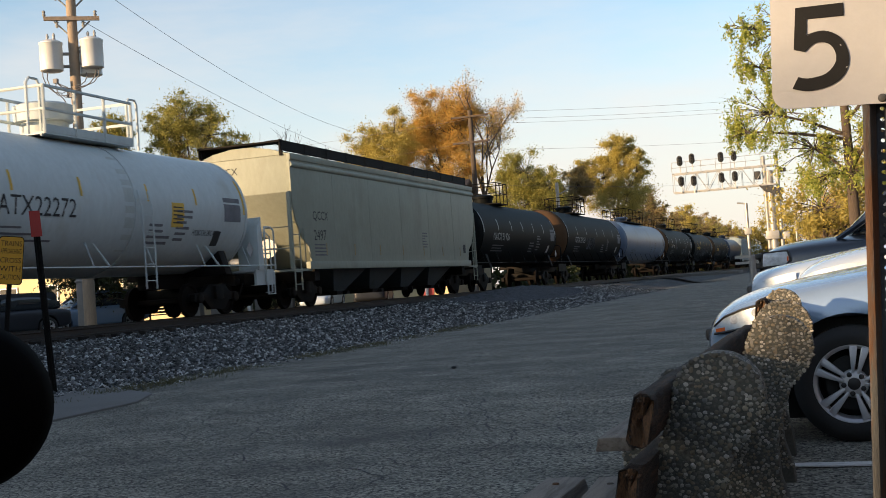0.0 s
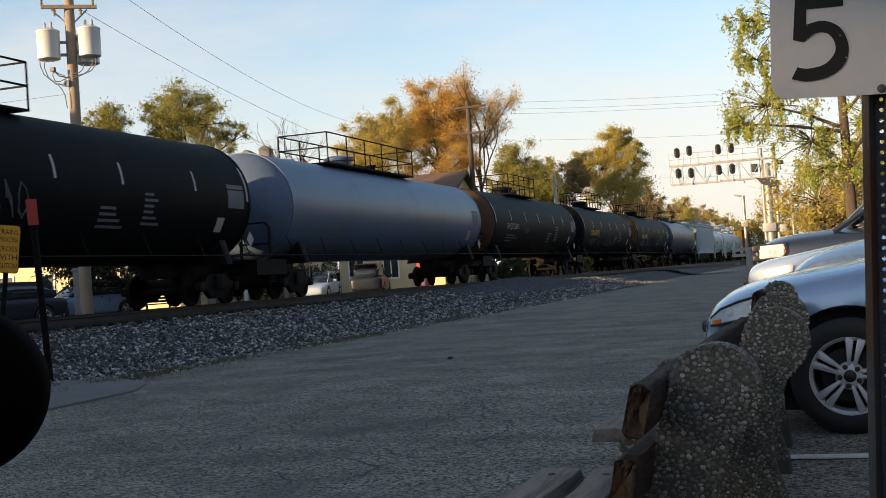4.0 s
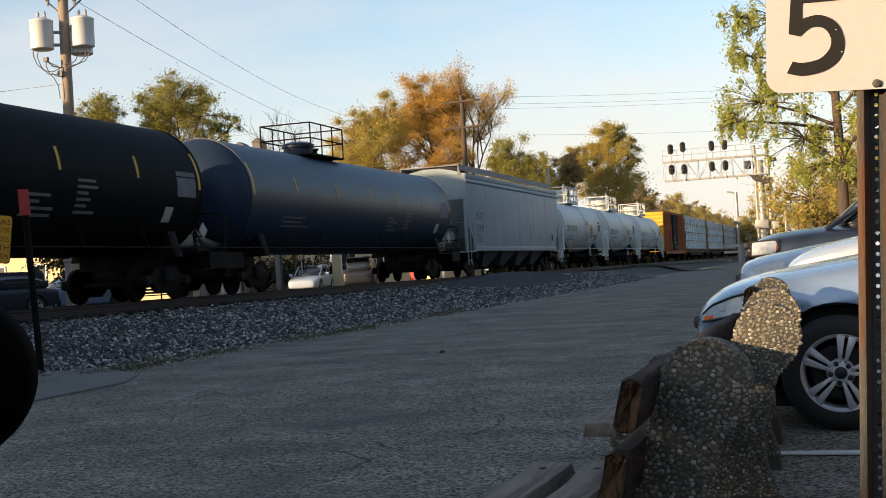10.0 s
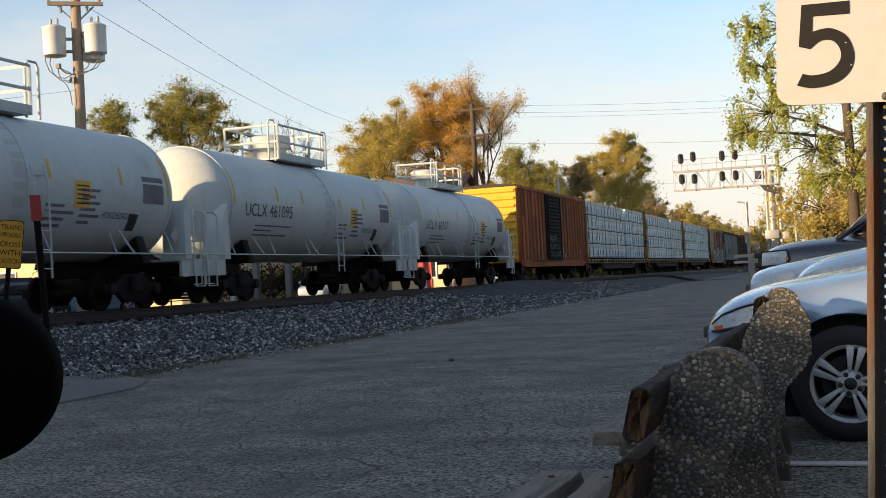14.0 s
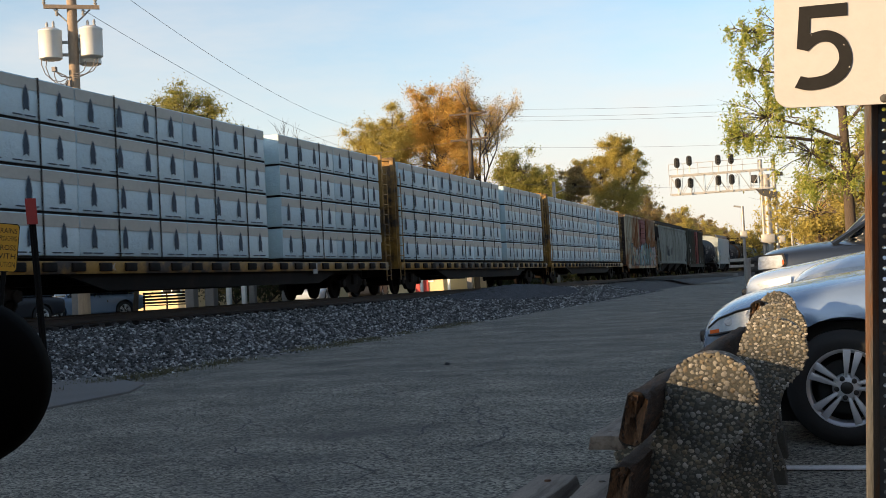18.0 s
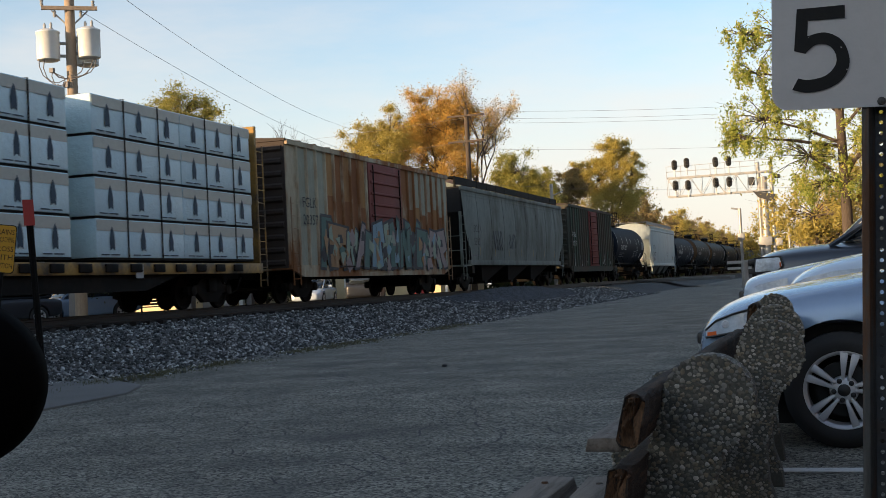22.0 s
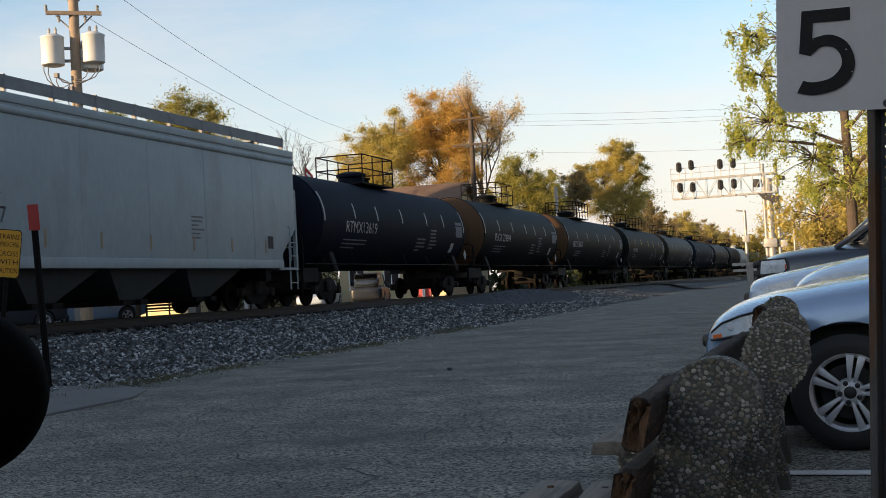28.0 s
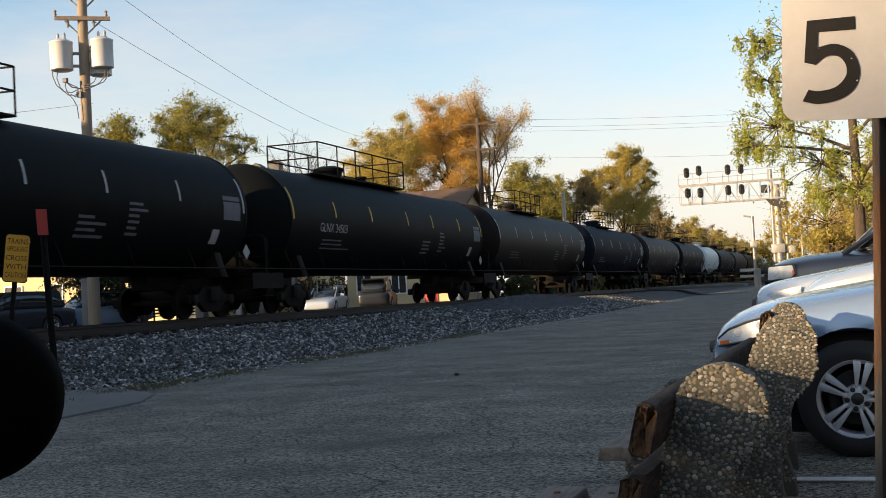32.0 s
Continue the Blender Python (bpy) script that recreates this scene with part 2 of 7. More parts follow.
M["pebble"] = island_mat("pebble", ((0.11, 0.098, 0.07), (0.16, 0.148, 0.115), (0.21, 0.20, 0.168), (0.125, 0.125, 0.115), (0.14, 0.117, 0.082), (0.29, 0.28, 0.25), (0.075, 0.072, 0.06), (0.17, 0.165, 0.145), (0.10, 0.095, 0.075)), 0.6, 80, 0.15)
M["tyre"] = mat("tyre", (0.018, 0.018, 0.018), 0.8, vary=0.2, bump=0.2)
M["alloy"] = mat("alloy", (0.52, 0.53, 0.55), 0.45, 0.5, vary=0.05, bump=0.03)
M["car_black"] = mat("car_black", (0.012, 0.012, 0.012), 0.5, bump=0.1)
M["chrome"] = mat("chrome", (0.75, 0.75, 0.75), 0.15, 1.0, vary=0.03, bump=0)
M["lens"] = mat("lens", (0.34, 0.41, 0.48), 0.2, 0.0, vary=0.22, scale=14, fine=30, bump=0.0, spec=0.4)
M["lens_clear"] = mat("lens_clear", (0.50, 0.55, 0.60), 0.15, 0.0, vary=0.35, scale=12, fine=30, bump=0.0)
M["amber"] = mat("amber", (0.55, 0.12, 0.03), 0.2, vary=0.1)
M["paint_silver"] = mat("paint_silver", (0.22, 0.31, 0.44), 0.25, 0.35, vary=0.03, bump=0.0, coat=0.8)
M["paint_white"] = mat("paint_white", (0.42, 0.49, 0.57), 0.25, 0.1, vary=0.03, bump=0.0, coat=0.8)
M["paint_grey"] = mat("paint_grey", (0.014, 0.020, 0.032), 0.3, 0.1, vary=0.04, bump=0.0, coat=0.8)
M["paint_dark"] = mat("paint_dark", (0.02, 0.023, 0.03), 0.4, 0.0, vary=0.05, bump=0.0, coat=0.15, spec=0.3)
M["glass"] = mat("glass", (0.02, 0.025, 0.03), 0.06, 0.0, vary=0.05, bump=0.0, spec=0.9)
M["stucco"] = mat("stucco", (0.56, 0.45, 0.27), 0.9, vary=0.12, scale=0.8, fine=25, bump=0.2)
M["brick_wall"] = mat("brick_wall", (0.30, 0.15, 0.10), 0.9, vary=0.25, scale=1, fine=20)
M["dark_wall"] = mat("dark_wall", (0.075, 0.055, 0.048), 0.9, vary=0.25, scale=1, fine=20)
M["roof"] = mat("roof", (0.12, 0.075, 0.05), 0.9, vary=0.3, scale=1, fine=12, bump=0.5)
M["grey_wood"] = mat("grey_wood", (0.17, 0.165, 0.16), 0.9, vary=0.2)
M["red_paint"] = mat("red_paint", (0.35, 0.03, 0.03), 0.6, vary=0.2)
M["white_letter"] = mat("white_letter", (0.36, 0.36, 0.35), 0.7, vary=0.2, bump=0.0)
M["black_letter"] = mat("black_letter", (0.02, 0.02, 0.022), 0.7, bump=0.0)
M["faded_ochre"] = mat("faded_ochre", (0.30, 0.22, 0.11), 0.8, vary=0.3, bump=0.0)
M["yellow_letter"] = mat("yellow_letter", (0.62, 0.38, 0.05), 0.7, vary=0.2, bump=0.0)
M["grey_letter"] = mat("grey_letter", (0.13, 0.13, 0.14), 0.8, vary=0.3, bump=0.0)
M["wrap"] = mat("wrap", (0.48, 0.63, 0.68), 0.45, vary=0.08, scale=1.2, fine=9, bump=0.5, dist=0.03, each=0.05)
M["wrap_end"] = mat("wrap_end", (0.60, 0.56, 0.50), 0.7, vary=0.1, scale=1.2, fine=9, bump=0.3)
M["wrap_band"] = mat("wrap_band", (0.40, 0.39, 0.34), 0.5, vary=0.12, scale=1.2, fine=9, bump=0.3)
M["tree_print"] = mat("tree_print", (0.018, 0.040, 0.065), 0.7, vary=0.2, bump=0.0)
M["deck_yellow"] = mat("deck_yellow", (0.33, 0.18, 0.03), 0.6, vary=0.3, scale=1.0, fine=12, stain=(0.035, 0.024, 0.016), stain_at=(0.42, 0.60), stain_scale=1.0)


# ---- mesh helpers ----
class Geo:
    """Vertices and faces gathered from simple shaped pieces."""

    def __init__(self):
        self.v, self.f = [], []

    def add(self, verts, faces):
        k = len(self.v)
        self.v += [tuple(p) for p in verts]
        self.f += [tuple(k + i for i in q) for q in faces]
        return self

    def box(self, x0, x1, y0, y1, z0, z1, turn=None):
        p = [Vector((x, y, z)) for x in (x0, x1) for y in (y0, y1) for z in (z0, z1)]
        if turn is not None:
            c = Vector(((x0 + x1) / 2, (y0 + y1) / 2, (z0 + z1) / 2))
            p = [c + turn @ (q - c) for q in p]
        return self.add(p, [(0, 1, 3, 2), (4, 6, 7, 5), (0, 4, 5, 1), (2, 3, 7, 6), (0, 2, 6, 4), (1, 5, 7, 3)])

    def prism(self, outline, axis, a, b):
        """An outline of (u, w) pairs, drawn out along an axis: x has (y, z), y has (x, z), z has (x, y)."""
        put = {"x": lambda u, w, s: (s, u, w), "y": lambda u, w, s: (u, s, w), "z": lambda u, w, s: (u, w, s)}[axis]
        n = len(outline)
        p = [put(u, w, a) for u, w in outline] + [put(u, w, b) for u, w in outline]
        q = [tuple(range(n))[::-1], tuple(range(n, 2 * n))] + [(i, (i + 1) % n, n + (i + 1) % n, n + i) for i in range(n)]
        return self.add(p, q)

    def tube(self, points, r, n=6, r2=None, cap=True):
        pts = [Vector(p) for p in points]
        k = len(pts)
        rings, side = [], None
        for i, p in enumerate(pts):
            d = (pts[min(i + 1, k - 1)] - pts[max(i - 1, 0)]).normalized()
            if side is None:
                side = d.orthogonal().normalized()
            side = (side - d * side.dot(d)).normalized()
            up = d.cross(side)
            rr = r if r2 is None else r + (r2 - r) * i / max(1, k - 1)
            rings.append([p + (side * math.cos(2 * math.pi * j / n) + up * math.sin(2 * math.pi * j / n)) * rr for j in range(n)])
        f = [(i * n + j, i * n + (j + 1) % n, (i + 1) * n + (j + 1) % n, (i + 1) * n + j) for i in range(k - 1) for j in range(n)]
        if cap:
            f += [tuple(range(n))[::-1], tuple(range((k - 1) * n, k * n))]
        return self.add([q for ring in rings for q in ring], f)

    def lathe(self, centre, axis, outline, n=24, ring=False):
        """Rings of (along, radius) about an axis through centre."""
        c = Vector(centre)
        d = Vector({"x": (1, 0, 0), "y": (0, 1, 0), "z": (0, 0, 1)}[axis])
        u = Vector({"x": (0, 1, 0), "y": (1, 0, 0), "z": (1, 0, 0)}[axis])
        w = d.cross(u)
        p, k = [], len(outline)
        for a, r in outline:
            p += [c + d * a + (u * math.cos(2 * math.pi * j / n) + w * math.sin(2 * math.pi * j / n)) * r for j in range(n)]
        f = [(i * n + j, i * n + (j + 1) % n, (i + 1) * n + (j + 1) % n, (i + 1) * n + j) for i in range(k - 1) for j in range(n)]
        if ring:
            f += [((k - 1) * n + j, (k - 1) * n + (j + 1) % n, (j + 1) % n, j) for j in range(n)]
        else:
            f += [tuple(range(n))[::-1], tuple(range((k - 1) * n, k * n))]
        return self.add(p, f)


def mesh_of(name, g, material, bevel=0.0, angle=40):
    me = bpy.data.meshes.new(name)
    me.from_pydata(g.v, [], g.f)
    b = bmesh.new()
    b.from_mesh(me)
    bmesh.ops.recalc_face_normals(b, faces=b.faces)
    if bevel:
        edges = [e for e in b.edges if len(e.link_faces) == 2 and e.calc_face_angle(0) > 0.5]
        bmesh.ops.bevel(b, geom=edges, offset=bevel, segments=2, affect="EDGES", profile=0.5, clamp_overlap=True)
    b.to_mesh(me)
    b.free()
    me.polygons.foreach_set("use_smooth", [True] * len(me.polygons))
    me.set_sharp_from_angle(angle=radians(angle))
    me.materials.append(material)
    return me


def raw_mesh(name, verts, faces, material, smooth=False):
    """A large mesh from arrays: vertices (n, 3), faces (m, 3 or 4)."""
    me = bpy.data.meshes.new(name)
    n, k = len(faces), faces.shape[1]
    me.vertices.add(len(verts))
    me.vertices.foreach_set("co", np.asarray(verts, dtype=np.float32).ravel())
    me.loops.add(n * k)
    me.loops.foreach_set("vertex_index", np.asarray(faces, dtype=np.int32).ravel())
    me.polygons.add(n)
    me.polygons.foreach_set("loop_start", np.arange(0, n * k, k, dtype=np.int32))
    me.polygons.foreach_set("use_smooth", [smooth] * n)
    me.update(calc_edges=True)
    me.materials.append(material)
    return me


def thing(name, label, category, at=None, group="", kind=""):
    ob = new(name)
    ob.matrix_basis = at if at is not None else Matrix()
    return tagged(ob, label, category, group, kind)


def part(name, g, material, parent, label="", bevel=0.0, at=None, angle=40):
    me = g if isinstance(g, bpy.types.Mesh) else mesh_of(name, g, material, bevel, angle)
    ob = new(name, me)
    ob.parent = parent
    if at is not None:
        ob.matrix_basis = at
    return tagged(ob, label) if label else ob


def solid(name, g, material, label, category, bevel=0.0, at=None, group="", kind="", angle=40):
    ob = part(name, g, material, None, "", bevel, at, angle)
    return tagged(ob, label, category, group, kind)


TEXT = {}


def text_geo(body, height, width=None):
    """Letters as flat outlines: vertices in their own plane, u to the right, w up, from the lower left corner."""
    if body not in TEXT:
        cu = bpy.data.curves.new("letters", "FONT")
        cu.body, cu.resolution_u = body, 2
        ob = new("letters", cu)
        bpy.context.view_layer.update()
        me = bpy.data.meshes.new_from_object(ob.evaluated_get(bpy.context.evaluated_depsgraph_get()))
        TEXT[body] = (np.array([v.co[:2] for v in me.vertices]), [tuple(p.vertices) for p in me.polygons])
        bpy.data.objects.remove(ob)
        bpy.data.curves.remove(cu)
        bpy.data.meshes.remove(me)
    p, f = TEXT[body]
    lo, hi = p.min(0), p.max(0)
    q = (p - lo) / (hi[1] - lo[1]) * height
    if width:
        q[:, 0] *= width / ((hi[0] - lo[0]) / (hi[1] - lo[1]) * height)
    return q, f


# ---- the ground, the road and the track ----
def grid_mesh(name, xs, ys, height, material):
    nx, ny = len(xs), len(ys)
    X, Y = np.meshgrid(xs, ys)
    Z = height(X, Y)
    v = np.stack([X.ravel(), Y.ravel(), Z.ravel()], 1)
    i = np.arange(nx * ny).reshape(ny, nx)
    f = np.stack([i[:-1, :-1].ravel(), i[:-1, 1:].ravel(), i[1:, 1:].ravel(), i[1:, :-1].ravel()], 1)
    return raw_mesh(name, v, f, material, True)


def edge_x(y):
    """Where the road meets the ballast: it drifts towards the track in the distance."""
    return -9.25 - 0.018 * np.maximum(y - 20, 0) * (1 + 0.004 * np.maximum(y - 20, 0)).clip(0, 1.6)


ground = new("ground", grid_mesh("ground", np.array([-3000, -400, -120, -60, -22, -19.2, 40, 120, 400, 3000.]), np.array([-3000, -400, -100, -30, 0, 30, 60, 100, 140, 400, 3000.]),
             lambda X, Y: np.where(X < -20, 0.30, -0.03) + 0 * Y, M["soil"]))
tagged(ground, "dry brown earth and grass reaching to the horizon", "ground", kind="structure")

road = new("road", grid_mesh("road", np.linspace(-14, 34, 49), np.concatenate([np.linspace(-40, 60, 101), np.linspace(62, 130, 35), np.linspace(136, 330, 30)]),
           lambda X, Y: 0.012 * np.sin(X * 0.9 + Y * 0.23) * np.sin(Y * 0.41) * 0.5, M["asphalt"]))
tagged(road, "worn grey asphalt road and parking lot in shade", "road", kind="structure")

far_street = solid("street_across", Geo().box(-34, -20.5, -80, 140, 0.2, 0.36), M["asphalt"], "asphalt street across the track", "road", kind="structure")


def bed_height(X, Y):
    e = edge_x(Y)
    toe, top = e, -13.9
    s = ((toe - X) / (toe - top)).clip(0, 1)
    s = s * s * (3 - 2 * s)
    z = -0.02 + (RAIL_Z - 0.26) * s
    mound = 0.30 * np.exp(-((X + 13.0) / 1.3) ** 2 - ((Y - 50) / 9.0) ** 2)
    back = ((X + 20.8) / 1.6).clip(0, 1)
    lump = 0.03 * np.sin(X * 7.1 + np.sin(Y * 3.3)) * np.sin(Y * 5.7 + X) + 0.02 * np.sin(X * 17 + Y * 11)
    return np.where(X > -18.6, z + mound, 0.3 + (RAIL_Z - 0.52) * back) + lump * s


bed = new("ballast_bed", grid_mesh("ballast_bed", np.linspace(-21, -8.6, 90), np.concatenate([np.linspace(-30, 0, 40), np.linspace(0.3, 70, 350), np.linspace(71, 420, 120)]), bed_height, M["ballast"]))
tagged(bed, "sloping bed of grey crushed-stone ballast", "ballast", kind="structure")


def stones():
    """Loose crushed stone over the near slope."""
    rng = np.random.default_rng(3)
    n = 86000
    y = 6 + 66 * rng.random(n) ** 1.5
    e = edge_x(y)
    x = e + 0.35 - (e + 0.35 + 14.95) * rng.random(n) ** 0.9
    s = (0.016 + 0.030 * rng.random(n) ** 2) * (1 + 0.010 * (y - 8))
    z = bed_height(x, y) + s * 0.25
    heap = np.exp(-((x + 13.0) / 1.3) ** 2 - ((y - 50) / 9.0) ** 2) > 0.3
    x, y, z, s = x[~heap], y[~heap], z[~heap], s[~heap]
    n = len(x)
    base = np.array([[1, 0, 0], [-1, 0, 0], [0, 1, 0], [0, -1, 0], [0, 0, 0.75], [0, 0, -0.75]])
    tri = np.array([[0, 2, 4], [2, 1, 4], [1, 3, 4], [3, 0, 4], [2, 0, 5], [1, 2, 5], [3, 1, 5], [0, 3, 5]])
    a, b = rng.random(n) * 6.28, (rng.random(n) - 0.5) * 1.6
    p = base[None] * (0.65 + 0.7 * rng.random((n, 6, 1)))
    ca, sa, cb, sb = np.cos(a)[:, None], np.sin(a)[:, None], np.cos(b)[:, None], np.sin(b)[:, None]
    px, py, pz = p[..., 0], p[..., 1], p[..., 2]
    py, pz = py * cb - pz * sb, py * sb + pz * cb
    px, py = px * ca - py * sa, px * sa + py * ca
    v = np.stack([px, py, pz], -1) * s[:, None, None] + np.stack([x, y, z], -1)[:, None]
    f = (tri[None] + 6 * np.arange(n)[:, None, None]).reshape(-1, 3)
    ob = new("ballast_stones", raw_mesh("ballast_stones", v.reshape(-1, 3), f, M["stone"]))
    tagged(ob, "loose grey and pale crushed stones", "ballast", kind="stuff")


stones()


def railway():
    track = thing("railway_track", "rusty brown steel rails on dark timber ties", "track", kind="structure")
    half = [(-0.07, -0.178), (0.07, -0.178), (0.07, -0.16), (0.012, -0.14), (0.012, -0.045), (0.037, -0.035), (0.037, 0), (-0.037, 0), (-0.037, -0.035), (-0.012, -0.045), (-0.012, -0.14), (-0.07, -0.16)]
    for s in (-1, 1):
        g = Geo().prism([(TRACK_X + s * 0.755 + u, RAIL_Z + w) for u, w in half], "y", -120, 420)
        part("rail", g, M["rail"], track)
    me = mesh_of("tie", Geo().box(-1.3, 1.3, -0.115, 0.115, -0.17, 0), M["tie"], 0.015)
    for i in range(150):
        part("tie", me, None, track, at=pose(TRACK_X + 0.03 * math.sin(i * 2.3), 4 + i * 0.53, RAIL_Z - 0.185, 0, 0, 1.2 * math.sin(i * 1.7)))


railway()


def roadside():
    """Fine gravel heaped by the track, cracks, a stray stone and thin grass along the edge of the road."""
    xs, ys = np.linspace(-14.4, -10.8, 46), np.linspace(38, 62, 120)
    heap = lambda X, Y: bed_height(X, Y) - 0.03 + 0.16 * np.exp(-((X + 12.9) / 1.1) ** 2 - ((Y - 50) / 8.0) ** 2) ** 0.7
    ob = new("gravel_heap", grid_mesh("gravel_heap", xs, ys, heap, M["fine_gravel"]))
    tagged(ob, "low heap of fine blue-grey gravel beside the track", "gravel", kind="structure")
    rng = np.random.default_rng(8)
    for k, (x, y, a, n) in enumerate(((-3.2, 7.6, 2.3, 60), (-2.1, 9.8, 2.7, 70), (-5.6, 9.2, 2.9, 60), (-6.9, 11.4, 2.2, 50), (-1.6, 6.4, 2.0, 40), (-4.6, 18.0, 2.8, 70), (-3.4, 12.6, 1.6, 60), (-4.4, 7.4, 0.6, 80), (-6.2, 10.6, 0.5, 80), (-2.6, 7.0, 0.8, 60), (-5.0, 8.3, 1.9, 50), (-7.4, 13.0, 0.4, 90), (-2.8, 15.5, 1.2, 70), (-1.4, 10.5, 2.4, 60), (-3.9, 10.9, 0.3, 60), (-6.4, 16.5, 0.9, 90), (-3.7, 9.0, 1.1, 60), (-1.9, 8.3, 0.9, 50), (-5.6, 13.4, 2.1, 70))):
        pts = []
        for i in range(n):
            pts.append((x, y))
            a += rng.normal() * 0.28
            x, y = x + 0.045 * math.cos(a), y + 0.045 * math.sin(a)
        v, f = [], []
        for i, (px, py) in enumerate(pts):
            w = (0.004 + 0.005 * rng.random()) * min(1, i / 6, (n - 1 - i) / 6)
            h = 0.006 * math.sin(px * 0.9 + py * 0.23) * math.sin(py * 0.41) + 0.004
            v += [(px - w, py, h), (px + w, py + w, h)]
        f = [(2 * i, 2 * i + 1, 2 * i + 3, 2 * i + 2) for i in range(n - 1)]
        solid("road_crack", Geo().add(v, f), M["tar"], "fine dark crack in the asphalt", "crack", kind="structure")
    solid("stray_stone", Geo().lathe((0, 0, 0), "z", [(-0.01, 0.015), (0.0, 0.036), (0.02, 0.03), (0.03, 0.01)], 7), M["tar"], "dark stray stone on the road", "stone", at=pose(-4.9, 14.9, 0.01))
    n = 9000
    y = 10.5 + 20 * rng.random(n) ** 1.2
    x = edge_x(y) + 0.10 + 0.28 * rng.normal(size=n) * (0.5 + 0.5 * np.sin(y * 1.9) ** 2)
    keep = np.sin(y * 2.3) + np.sin(y * 0.9 + 1) + 0.9 * rng.random(n) > 0.1
    x, y = x[keep], y[keep]
    n = len(x)
    z = np.maximum(bed_height(x, y), 0.0)
    h = 0.03 + 0.06 * rng.random(n) ** 2
    a, t = rng.random(n) * 6.28, rng.normal(size=(2, n)) * 0.5
    w = 0.004 + 0.003 * rng.random(n)
    ca, sa = np.cos(a) * w, np.sin(a) * w
    v = np.stack([np.stack([x - ca, y - sa, z - 0.01], 1), np.stack([x + ca, y + sa, z - 0.01], 1), np.stack([x + t[0] * h, y + t[1] * h, z + h], 1)], 1).reshape(-1, 3)
    ob = new("grass", raw_mesh("grass", v, np.arange(3 * n).reshape(-1, 3), M["grass"]))
    tagged(ob, "thin dry grass along the road edge", "grass", kind="stuff")


roadside()


# ---- the freight train: every car in its own space, y = 0 at its leading seam, z = 0 on the rails, near side at +x ----
CARS = []


def car_paint(name, colour, dirt=(0.10, 0.085, 0.07), rough=0.45, at=(0.55, 0.8), vary=0.12, gloss=0.06):
    return mat(name, colour, rough, vary=vary, scale=0.7, fine=9, bump=0.08, spec=gloss, stain=dirt, stain_at=at, stain_scale=0.9, stretch=(1, 0.9, 0.35))


